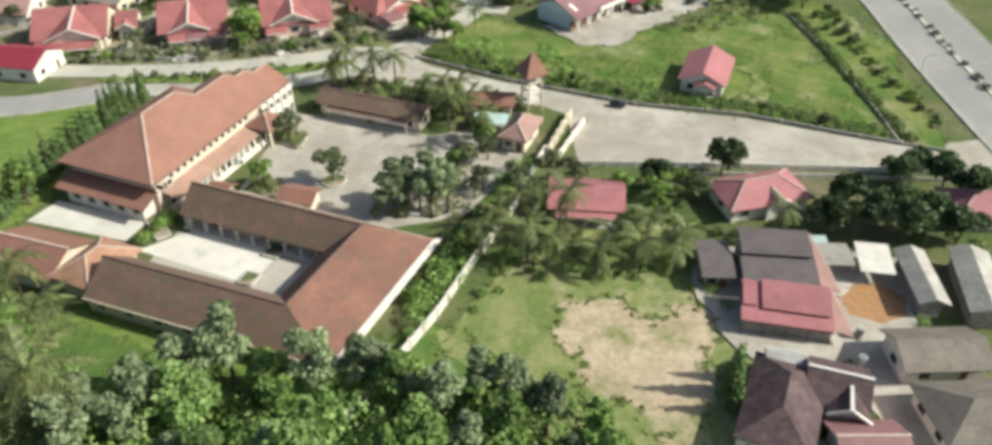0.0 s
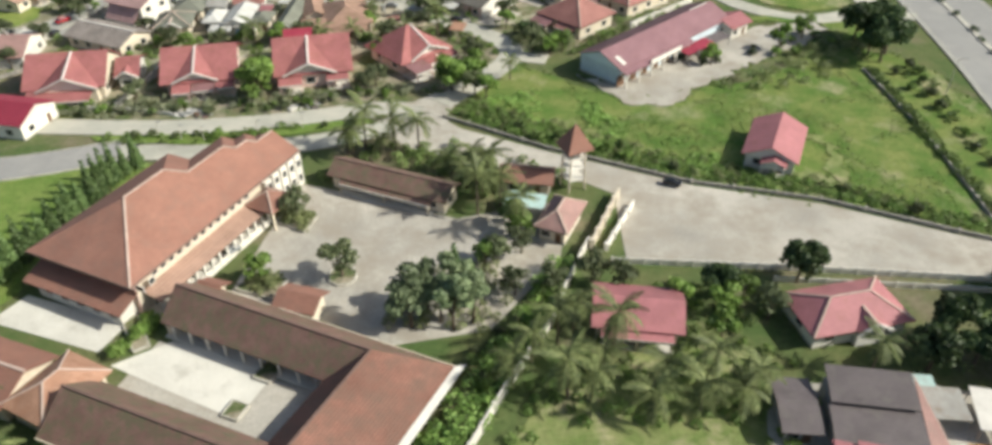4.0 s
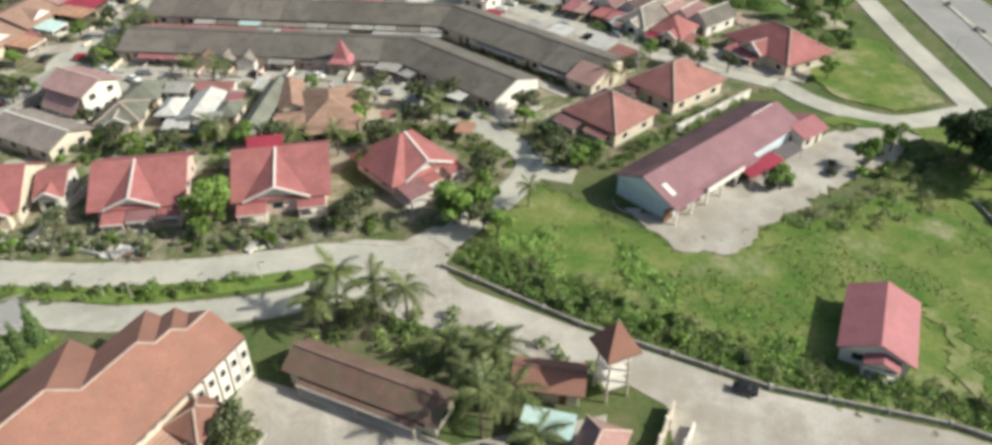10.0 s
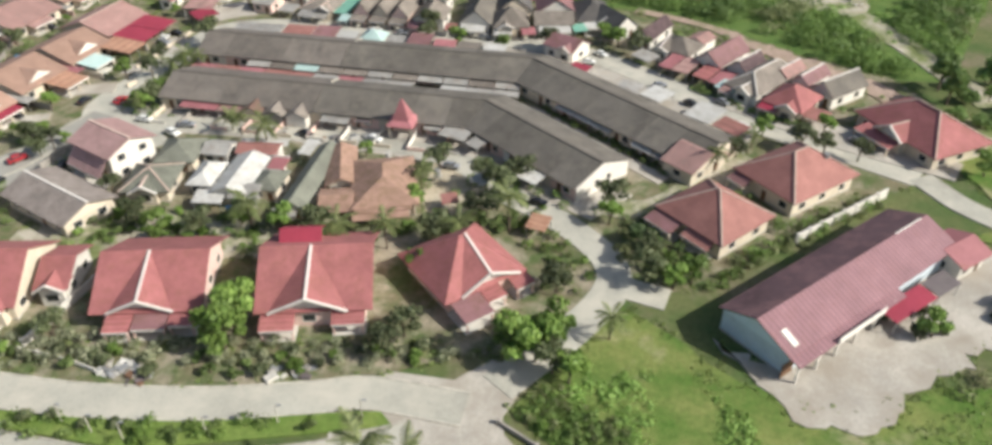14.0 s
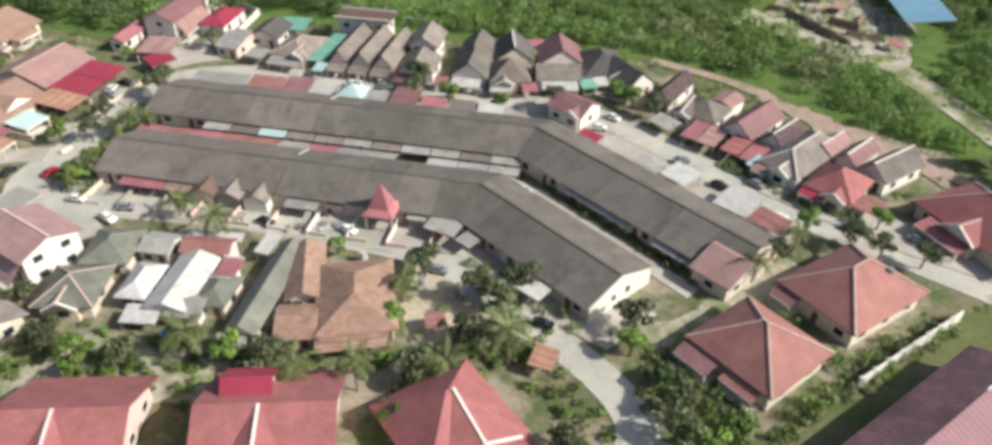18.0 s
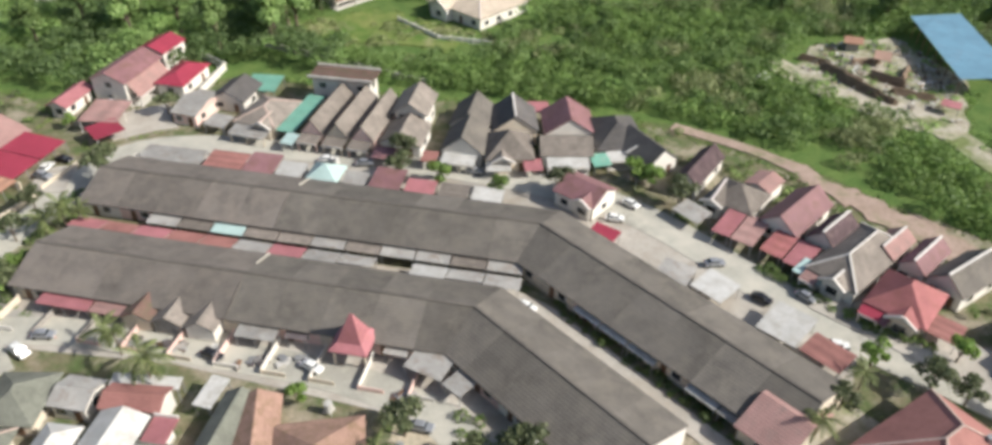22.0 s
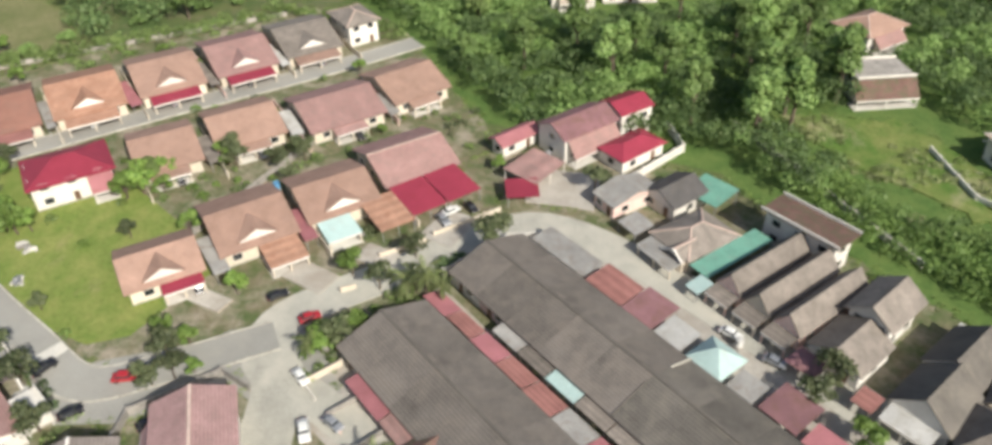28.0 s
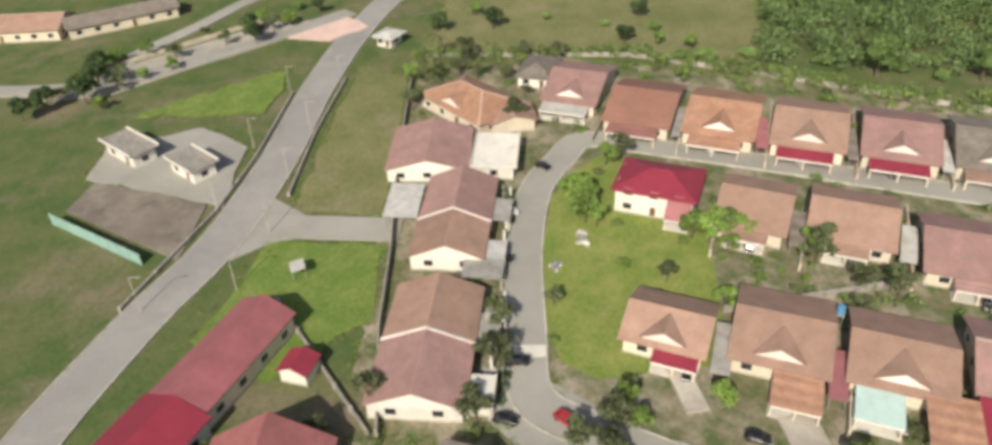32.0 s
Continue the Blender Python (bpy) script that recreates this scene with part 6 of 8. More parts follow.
canopy((-38.4, 231.8), (-32.4, 231), 4.5, 2.3, 2.8, GREY_METAL, "grey sheet carport before the terrace", "carport", category="carport")
canopy((-31.2, 232), (-28, 231.6), 3.4, 2.3, 2.6, DARK_METAL, "dark sheet porch roof before the terrace", "porch_roof")
canopy((-16.8, 230), (-13.4, 229.4), 4, 2.3, 2.6, GREY_METAL, "grey sheet roof beside the pavilion", "porch_roof")
canopy((-58.6, 274.8), (-51, 273.7), 5.2, 2.4, 2.9, PINK_TILE, "pink sheet porch roof behind the terrace", "porch_roof")
canopy((-50.8, 273.6), (-44.8, 272.8), 6.2, 2.4, 2.9, MAUVE_METAL, "weathered red porch roof behind the terrace", "porch_roof")
canopy((-71.5, 276.6), (-59.2, 274.9), 4.6, 2.5, 2.8, GREY_METAL, "pale grey porch roof behind the terrace", "porch_roof")
canopy((-44.4, 272.8), (-39.4, 272.1), 4.4, 2.3, 2.8, WHITE_METAL, "white sheet porch roof", "porch_roof")


def tent(x, y, w, turn):
    ob = base("market_tent", x, y, turn, "pale aqua pyramid tent on slim posts", "tent")
    hip_roof(ob, 0, 0, w, w, 2.5, 2.0, AQUA_METAL, None, "canvas")
    posts(ob, [(a * (w / 2 - 0.3), b * (w / 2 - 0.3)) for a in (-1, 1) for b in (-1, 1)], -0.05, 2.4, STEEL, 0.1)


tent(-35, 274.2, 6.2, -8)
canopy((-26.6, 270.6), (-20.8, 269.7), 6, 2.4, 2.9, MAUVE_METAL, "weathered red porch roof behind the terrace", "porch_roof")
house((6.6, 270.6), (13.8, 265.4), 8, "x", 3.2, 1.9, MAUVE_METAL, WHITE, None, label="corner house with a brown-red sheet roof", over=0.4, wing=(2, 4, 0.5))
canopy((12.4, 259.8), (16.4, 257.2), 3.4, 2.3, 2.6, CRIMSON, "small pink-red porch roof", "porch_roof")
canopy((22.6, 249.8), (27.2, 247.2), 4.6, 2.4, 2.7, GREY_METAL, "pale grey porch roof on the slanting lane", "porch_roof")
canopy((27.8, 247.6), (31.8, 243.6), 5.4, 2.4, 2.8, WHITE_METAL, "white flat porch roof on the slanting lane", "porch_roof")
canopy((36, 239), (40.8, 235), 7.2, 2.4, 2.8, WHITE_METAL, "white flat porch roof on the slanting lane", "porch_roof")
canopy((41.2, 234.8), (45.6, 230.4), 4.6, 2.4, 2.8, PINK_TILE, "pink tiled porch roof at the end of the terrace", "porch_roof")
house((34.6, 214.8), (42.6, 222.8), 7.5, "y", 3.0, 2.0, DUSTY_TILE, CREAM, None, label="end house with a dusty brown gable roof", over=0.5, name="end_house")

# ---------------- north row ----------------
C = "small houses of the north row"
house((-72, 293.5), (-66, 292), 11, "x", 2.9, 1.4, GREY_METAL, PINKW, None, label="low pink house with a grey sheet roof", group=C, over=0.4)
house((-66, 300), (-58, 298.6), 9, "y", 3.0, 2.0, DARK_TILE, WHITE, None, label="house with a dark roof behind a pale terrace", group=C, over=0.4)
house((-57.8, 290.6), (-48.6, 288.4), 12, "hip", 3.0, 2.0, DUN_TILE, CREAM, CAP, wing=(2, 4.4, 0.8), label="house with a pale dun hipped roof", group=C, porch=(-4, 4, 2.6, GREY_METAL), over=0.5)
canopy((-48.4, 288.4), (-44.6, 287.6), 15, 2.7, 3.2, GREEN_METAL, "long green sheet roof over a side passage", "passage_roof")
for k in range(3):
    house((-43.4 + 5.2 * k, 287.6 - 0.9 * k), (-38.4 + 5.2 * k, 286.7 - 0.9 * k), 17, "y", 3.0, 3.0, DUN_TILE, (PINKW, CREAM, PINKW)[k], None, label="narrow gabled house with a dun tiled roof", group=C, over=0.25, porch=(-2.2, 2.2, 2.6, DUN_TILE))
house((-27.2, 284.6), (-18.6, 283.6), 9, "y", 3.0, 2.4, DUN_TILE, WHITE, None, label="front house with a dun gable roof", group=C, over=0.4)
house((-26, 293), (-18.4, 292.2), 10, "y", 5.0, 2.6, DUN_TILE, WHITE, None, storeys=2, label="two-storey white house with a dun gable roof", group=C)
house((-15, 282.6), (-6.4, 281.6), 9.5, "y", 3.0, 3.6, GREY_TILE, WHITE, None, label="house with a steep grey gable roof", group=C, over=0.4, porch=(-3.5, 3, 3, WHITE_METAL))
house((-14.4, 292.2), (-6.2, 291.2), 10, "y", 3.2, 3.2, GREY_TILE, WHITE, None, label="rear house with a steep grey roof", group=C, over=0.4)
house((-6, 280), (3.4, 281), 10, "hip", 3.0, 3.6, DUN_TILE, CREAM, None, wing=(-1.5, 4.4, 1.0), label="house with a tall dun pyramid roof", group=C, over=0.4)
house((-5.4, 290), (4, 291), 10, "y", 3.4, 3.4, DARK_TILE, CREAM, TRIM, label="rear house with a steep dark gable", group=C, over=0.4)
house((4.4, 282.2), (14.6, 283), 8, "x", 3.0, 2.2, DUN_TILE, WHITE, None, label="house with a dun roof and white terrace", group=C, over=0.4, porch=(-4, 4, 3, WHITE_METAL))
house((5, 290), (15.4, 291), 10, "y", 3.2, 3.4, MAUVE_METAL, WHITE, None, label="rear house with a brown-red gable roof", group=C, over=0.4)
house((15.2, 285), (25.4, 287), 13, "hip", 3.0, 3.2, DARK_TILE, WHITE, None, wing=(2.4, 4.6, 1.0), label="house with a broad dark hipped roof", group=C, over=0.4, porch=(-3.5, 2, 3, WHITE_METAL))
house((24.4, 279.4), (30.8, 283.6), 11, "y", 3.0, 3.0, DARK_TILE, WHITE, None, label="corner house with a dark gable roof", group=C, over=0.4)
D = "small houses of the eastern row"
house((28.6, 276.4), (32.8, 273.8), 13, "y", 3.0, 2.2, PLUM_TILE, WHITE, None, label="narrow house with a dark brown gable roof", group=D, over=0.3)
house((33.4, 270.8), (40.8, 265.6), 8.6, "hip", 3.0, 2.6, DUN_TILE, WHITE, None, wing=(-2.6, 4.2, 1.0), white_ridge=True, label="house with a dun hipped roof and a white ridge", group=D, over=0.4)
house((41.4, 276.2), (45.4, 272.8), 6, "y", 3.0, 0.9, DUSTY_TILE, WHITE, None, label="rear room under a pale brown roof", name="annexe", category="annexe", over=0.3, windows=False)
canopy((33.4, 262), (36, 260.2), 7.6, 2.4, 2.9, ROSE_METAL, "faded red sheet porch roof on the eastern row", "porch_roof")
canopy((36.2, 260), (39.4, 257.8), 7.6, 2.4, 2.9, DUSTY_TILE, "pale brown sheet porch roof on the eastern row", "porch_roof")
house((41.6, 264.8), (47, 260), 13.5, "y", 3.0, 2.7, MAUVE_METAL, WHITE, None, label="house with a brown-red gable roof behind a red porch", group=D, over=0.4)
canopy((40.4, 257.4), (43.4, 255), 6.8, 2.4, 2.9, RED_TILE, "red tiled porch roof on the eastern row", "porch_roof")
canopy((43.6, 254.8), (46.4, 252.6), 6.8, 2.2, 2.7, ROSE_METAL, "red sheet porch roof on the eastern row", "porch_roof")
house((48.4, 260.6), (52.4, 256.8), 9, "y", 3.0, 2.4, PLUM_TILE, WHITE, TRIM, label="white gabled house with a dark brown roof", group=D, over=0.3)
house((46.4, 252.6), (52.6, 246.4), 18, "hip", 3.0, 2.9, DUN_TILE, WHITE, TRIM, wing=(0.8, 4.4, 0.8), label="house with a long dun hipped roof and white ridges", group=D, over=0.4, porch=(-4, -1.4, 2.4, DUSTY_TILE))
house((53, 245), (60.2, 239.2), 10.5, "hip", 3.0, 3.2, RED_TILE, CREAM, None, wing=(1.4, 4.6, 1.0), label="house with a steep red gabled roof on the corner", group=D, over=0.5, porch=(-4.4, -1.2, 2.2, CRIMSON))
house((57.6, 257.8), (60.8, 254.6), 8, "y", 3.4, 1.6, DUSTY_TILE, WHITE, TRIM, label="narrow rear house with a pale mauve roof", group=D, over=0.3)
house((61.2, 254.2), (64.4, 251), 9.5, "y", 3.4, 1.8, MAUVE_METAL, WHITE, TRIM, label="narrow rear house with a white gable", group=D, over=0.3)
house((64.4, 251.6), (68.4, 246.2), 12, "y", 3.0, 2.7, GREY_TILE, WHITE, TRIM, label="white gabled house with a grey roof", group=D, over=0.4)
house((-45.6, 304.4), (-31.4, 302.6), 6.4, "flat", 6.4, 0.3, MOSS_TILE, WHITE, None, storeys=2, label="two-storey block with pale walls and a flat brown roof", name="block_house")
house((-83.4, 299.6), (-80.8, 313.4), 9, "x", 5.6, 2.0, MAUVE_METAL, WHITE, None, storeys=2, label="two-storey white house with a brown-red roof by the wood", over=0.5, porch=(-6, 6, 2.4, DUSTY_TILE))
house((-80.6, 313.6), (-78.6, 322), 7.5, "x", 6.2, 1.4, CRIMSON, WHITE, None, storeys=2, label="two-storey wing with a crimson roof", name="wing_house", over=0.4)
house((-73.2, 304.4), (-71.4, 316.2), 7.2, "hip", 3.1, 1.3, CRIMSON, WHITE, None, label="single-storey white annexe with a crimson roof", name="annexe", category="annexe", over=0.5)
wall_line("red_house_wall", [(-71, 301.6), (-69.6, 319.6), (-77, 325)], 1.8, 0.25, WHITE, "white wall round the red-roofed house")
house((-93.4, 293), (-92, 303), 5, "x", 3.0, 1.2, ROSE_METAL, WHITE, None, label="low house with a red sheet roof")
canopy((-80.8, 288.4), (-81.4, 297.6), 7.6, 2.9, 3.2, DUSTY_TILE, "flat brownish car porch of the red-roofed house", "car_porch", WHITE, "car porch")
canopy((-82.2, 282.2), (-78.2, 286.6), 5.2, 2.5, 3.0, CRIMSON, "bright crimson carport roof", "carport", category="carport")
canopy((-60.4, 304.6), (-53.2, 304.2), 7, 2.9, 3.3, GREEN_METAL, "green sheet roof over a yard", "yard_roof")

# ---------------- western estate ----------------
E1, E2, E3 = "orange-roofed houses of the western estate", "orange-roofed houses along the upper lane", "brown-roofed houses along the loop road"
house((-107.3, 223.4), (-103.6, 235.4), 12.5, "x", 3.0, 2.6, SALMON_TILE, CREAM, None, gablet=True, porch=(-1, 5.4, 2.6, CRIMSON), label="bungalow with a faded orange roof and a white gablet", group=E1)
house((-104.3, 238.2), (-100.7, 251.4), 17, "x", 3.0, 3.0, SALMON_TILE, CREAM, None, gablet=True, porch=(-0.5, 6, 6.5, ORANGE_TILE), label="bungalow with a faded orange roof and a tiled car porch", group=E1)
house((-101, 253.2), (-97.2, 266.4), 16, "x", 3.0, 2.8, SALMON_TILE, CREAM, None, gablet=True, porch=(-5.5, 0.5, 6, AQUA_METAL), label="bungalow with a faded orange roof and a pale green car porch", group=E1)
canopy((-90.9, 260.7), (-89.4, 267), 9, 2.6, 3.3, ORANGE_TILE, "orange tiled car porch", "car_porch", category="car porch")
house((-99.6, 269), (-95.6, 284), 16, "x", 3.0, 2.8, DUSTY_TILE, CREAM, CAP, label="bungalow with a pink tiled roof", group=E1)
canopy((-90.2, 267.3), (-88.8, 274), 9, 2.7, 3.4, CRIMSON, "crimson sheet carport roof", "carport", category="carport", group="crimson carports")
canopy((-88.7, 274.3), (-87.4, 281), 9, 2.7, 3.4, CRIMSON, "crimson sheet carport roof", "carport", category="carport", group="crimson carports")
for p, q, m, g, pm in (((-182.5, 208.5), (-179.3, 221), DUSTY_TILE, True, WHITE_METAL), ((-173.4, 222), (-169.5, 236), BROWN_TILE, False, PINK_TILE), ((-168.9, 238), (-164.9, 252.2), ORANGE_TILE, True, ORANGE_TILE),
                       ((-164.6, 254.8), (-160.8, 268.8), SALMON_TILE, True, CRIMSON), ((-160.6, 271.2), (-156.8, 285.2), DUSTY_TILE, True, CRIMSON), ((-157.2, 287.4), (-153.4, 301), DUN_TILE, True, SALMON_TILE)):
    house(p, q, 22, "x", 3.0, 3.2, m, CREAM, None, gablet=g, porch=(-5.5, 5, 3.8, pm), label=f"bungalow with a {m.name.replace('_', ' ')} roof along the upper lane", group=E2, over=0.6)
house((-155.5, 303.9), (-153.6, 313), 12, "hip", 5.8, 1.8, DUN_TILE, WHITE, CAP, storeys=2, label="two-storey white house with a dun roof at the lane's end", group=E2)
house((-143.4, 223.2), (-139.4, 238), 12, "hip", 5.0, 2.2, CRIMSON, WHITE, None, storeys=2, porch=(2.5, 6.8, 3.0, ROSE_METAL), label="two-storey white house with a bright crimson roof", group=E1)
for p, q, m in (((-136.6, 240.2), (-132.8, 252), SALMON_TILE), ((-133.4, 255), (-129.4, 268.6), SALMON_TILE), ((-125, 271), (-120.8, 287.4), DUSTY_TILE), ((-121.5, 290), (-119, 304), SALMON_TILE)):
    house(p, q, 17.5, "x", 3.0, 3.0, m, CREAM, None, porch=(-4, 3, 2.8, m), label=f"bungalow with a {m.name.replace('_', ' ')} roof on the middle lane", group=E1)
def pair(x0, xm, x1, y0, y1, near, far, label):
    """Two joined bungalows under one gable roof along x, with a pale coping over the party wall."""
    for a, b, m in ((x0, xm, near), (xm, x1, far)):
        ob = house((a, y1), (b, y1), y1 - y0, "x", 3.0, 2.7, m, WHITE, None, label=label, group=E3, over=0.5)
        w = abs(a - b)
        if b == x1:
            for s in (-1, 1):
                part("party_coping", bar(bmesh.new(), (-w / 2, s * (y1 - y0) / 2, 3.05), (-w / 2, 0, 5.75), 0.45, 0.16), WHITECAP, ob)
        n = 3
        for k in range(n):
            u = -w / 2 + (k + 0.5) * w / n
            part("wall_pillar", box(u - 0.3, u + 0.3, -(y1 - y0) / 2 - 2.6, -(y1 - y0) / 2 - 2.2, -0.05, 2.5), WHITE, ob)
        canopy((a - 1, y1 + 3.2), (b + w * 0.45, y1 + 3.2), 3.4, 2.5, 2.7, WHITE_METAL if m is near else GREY_METAL, "pale flat car porch before a bungalow", "car_porch", WHITE, "car porch")


pair(-92.6, -105.0, -117.6, 189.6, 203.4, DUSTY_TILE, SALMON_TILE, "joined bungalow with a dusty brown-pink gable roof on the loop road")
pair(-124.4, -135.2, -149.6, 189.6, 202.6, SALMON_TILE, DUSTY_TILE, "joined bungalow with a brown gable roof and white pillars")
canopy((-136.4, 189.2), (-147.6, 188.8), 6.2, 2.5, 2.8, WHITE_METAL, "white sheet carport behind the bungalow", "carport", category="carport")
house((-152.2, 196.6), (-169.6, 195.6), 16.5, "x", 3.0, 2.2, DUSTY_TILE, WHITE, None, label="broad bungalow with a pink-brown roof and white walls", group=E3, over=0.5)
house((-153, 205.8), (-166.6, 205.6), 9.2, "flat", 3.1, 0.2, PALE, WHITE, None, label="flat-roofed cream extension of the bungalow", name="extension", category="extension")
house((-184.4, 180.8), (-169.4, 196.6), 14.5, "hip", 3.2, 3.2, ORANGE_TILE, CREAM, CAP, gablet=True, label="bungalow with a bright orange tiled roof", group=E3, over=0.6)
house((-170.6, 198.6), (-173.4, 209), 9.5, "y", 2.8, 1.6, SALMON_TILE, CREAM, CAP, label="brown-roofed car porch beside the orange house", name="car_porch", category="car porch", windows=False)
house((-194.6, 202), (-192.8, 211), 13, "hip", 3.0, 2.2, DUN_TILE, WHITE, None, label="rear house with a dun hipped roof", group=E3)
house((-92, 160.4), (-89.2, 169.8), 21, "y", 3.6, 2.2, HALL_RED, CREAM, None, label="hall with a long faded red sheet roof beside the main road", name="community_hall", category="hall", over=0.5)
house((-79.8, 156.2), (-76.6, 167), 13, "y", 3.5, 2.2, CRIMSON, WHITE, None, label="front part of the hall under a crimson sheet roof", name="hall_front", category="hall", over=0.5)
house((-98.6, 175.8), (-97.6, 180.6), 4.6, "y", 2.4, 1.1, CRIMSON, WHITE, None, label="small hut with a bright red gable roof", name="garden_hut", category="hut", windows=False, over=0.4)
for p, q in (((-160.2, 117.2), (-153.3, 127.6)), ((-153.6, 134.5), (-147.9, 142.5))):
    house(p, q, 6.6, "flat", 3.3, 0.2, BLOCK, WHITE, None, label="small white flat-roofed building beside the court", name="pavilion", category="building")
area("sports_court", [(-138.8, 121.1), (-125, 149.4), (-143, 147.4), (-148.9, 121.4)], HARDCOURT, "grey-brown hard court", "court", 0.05)
wall_line("court_screen", [(-134.6, 121), (-123.6, 143.6)], 2.4, 0.1, GREENNET, "green mesh screen along the court", "fence", 4)
house((-218.7, 162), (-215.9, 168.2), 7.5, "hip", 2.9, 1.0, WHITE_METAL, WHITE, None, label="small white pavilion with a pale roof beside the road", name="shelter", category="shelter", over=1.2)
canopy((-120.2, 205.8), (-125.4, 205.8), 6.6, 2.5, 2.8, GREY_METAL, "grey sheet car porch with a white beam", "car_porch", WHITE, "car porch")
house((-94.2, 207), (-99.4, 207), 4.4, "flat", 2.6, 0.2, PALE, WHITE, None, label="small white flat-roofed room by the loop road", name="annexe", category="annexe", windows=False, over=0.2)


def pergola(x0, x1, y0, y1, n):
    ob = base("pergola", (x0 + x1) / 2, (y0 + y1) / 2, 0, "white slatted pergola over a drive", "pergola")
    w, d = (x1 - x0) / 2, (y1 - y0) / 2
    posts(ob, [(a * (w - 0.15), b * (d - 0.15)) for a in (-1, 1) for b in (-1, 1)], -0.05, 2.4, WHITE, 0.2)
    for a in (-1, 1):
        part("beam", box(a * (w - 0.15) - 0.08, a * (w - 0.15) + 0.08, -d, d, 2.4, 2.56), WHITE, ob)
    for k in range(n):
        v = -d + 0.2 + k * (2 * d - 0.4) / (n - 1)
        part("slat", box(-w - 0.2, w + 0.2, v - 0.07, v + 0.07, 2.56, 2.68), WHITE, ob)


pergola(-113.4, -110.6, 204.0, 207.2, 8)
for a, b in (((-149.6, 203.4), (-139, 204.6)), ((-130.6, 205.4), (-126.2, 205.8)), ((-118.6, 206.4), (-114, 206.9)), ((-110, 207.1), (-100, 207.6))):
    wall_line("frontage_wall", [a, b], 1.1, 0.2, random.choice((BLOCK, WHITE)), "low wall with piers before the bungalows", "wall", 2.2)
area("road_table", [(-107.9, 208.0), (-108.2, 213.4), (-106, 213.4), (-105, 208.6)], PALE, "pale concrete table across the loop road", "road")
wall_line("estate_wall", [(-90, 192), (-110, 188), (-129.3, 185.8), (-160, 181), (-197, 177)], 1.6, 0.2, BLOCK, "dark block wall behind the houses", "wall", 4)
wall_line("drain_wall", [(-115.3, 170.4), (-102, 181), (-90.1, 190.8)], 0.9, 0.3, BLOCK, "dark garden wall", "wall", 4)
wall_line("estate_wall_back", [(-212.4, 177), (-213.5, 230), (-202.9, 260), (-184.9, 305.6)], 1.2, 0.2, BLOCK, "boundary wall of the estate", "wall", 6)

# ---------------- wooded slope ----------------
house((-27.6, 359.5), (-11.8, 346.4), 20, "hip", 3.6, 2.6, CREAM_TILE, WHITE, WHITECAP, label="white villa with a pale cream roof in a clearing", wing=(-4, 7, 2.0), category="villa", name="villa")
house((-53.4, 359.6), (-45, 369.4), 9, "flat", 6.0, 0.2, BLOCK, WHITE, None, storeys=2, label="white two-storey hillside house with a flat roof", category="villa", name="villa", porch=(-7, 7, 3.2, MOSS_TILE))
house((-60.6, 383.3), (-56.9, 397.4), 11.5, "hip", 5.0, 2.4, SALMON_TILE, WHITE, CAP, label="hillside house with a salmon roof", category="villa", name="villa", porch=(-5, 5, 2.4, DUSTY_TILE))
canopy((99.8, 357), (97.6, 320), 12, 4.4, 5.8, BLUE_METAL, "long open shed with a blue sheet roof by the scrap yard", "timber_shed", RUST, "shed")
house((-135, 355.4), (-126, 365), 11, "hip", 4.4, 2.0, CREAM_TILE, WHITE, None, label="hillside house with a pale roof above the estate", category="villa", name="villa", porch=(-4, 4, 2.4, CREAM_TILE))
house((-127, 367.4), (-115.4, 379), 12, "hip", 3.4, 2.6, TAN_TILE, WHITE, None, label="hillside house with a broad tan roof", category="villa", name="villa")
house((-115.6, 384.4), (-104.4, 393), 11, "y", 4.6, 2.4, GREEN_GREY_TILE, WHITE, None, label="white gabled hillside house with a mossy grey roof", category="villa", name="villa")
house((-2, 383), (9, 376), 12, "hip", 3.4, 2.6, GREEN_GREY_TILE, WHITE, None, label="hillside house with a mossy green-grey roof", category="villa", name="villa")
house((16, 404), (28, 398), 12, "hip", 3.4, 2.6, DUN_TILE, WHITE, None, label="hillside house with a dun roof among trees", category="villa", name="villa")
wall_line("villa_garden_wall", [(-34, 352), (-22, 341), (-4, 338)], 1.2, 0.25, WHITE, "white garden wall before the villa")
area("clearing", rough([(-62, 345), (-44, 360), (-8, 344), (-20, 334), (-44, 338)], 66, 1.6), MEADOW, "grassy clearing on the slope", "lawn", 0.06)
wall_line("slope_wall", [(-66.8, 334.2), (-49.7, 327.8), (-35.9, 321.6), (-22, 316)], 1.3, 0.4, KERB, "old wall along the slope", "wall", 6)

for a, b in (((-98, 237), (-118, 243)), ((-94, 252.3), (-116, 258.5)), ((-90, 268), (-114, 274.5)), ((-131, 239.6), (-151, 244.6)), ((-128, 253.4), (-148, 259)), ((-124, 269.6), (-146, 275.6)), ((-119, 288.4), (-140, 293.6)), ((-117, 240), (-134, 300)),
             ((-168, 220.2), (-196, 227)), ((-164, 237), (-190, 243)), ((-160, 253.6), (-186, 259.8)), ((-156.5, 270), (-182, 276)), ((-153, 286.2), (-178, 292)), ((-149, 302.4), (-174, 308.6))):
    wall_line("plot_wall", [a, b], 1.5, 0.16, random.choice((CREAM, BLOCK, PINKW)), "garden wall between two house plots", "wall", 5)
for a, b in (((-86.4, 248.4), (-85.4, 250.6)), ((-88.4, 258), (-86, 266)), ((-86, 268), (-82.6, 281))):
    wall_line("front_wall", [a, b], 1.0, 0.18, CREAM, "low cream front garden wall", "wall", 3)
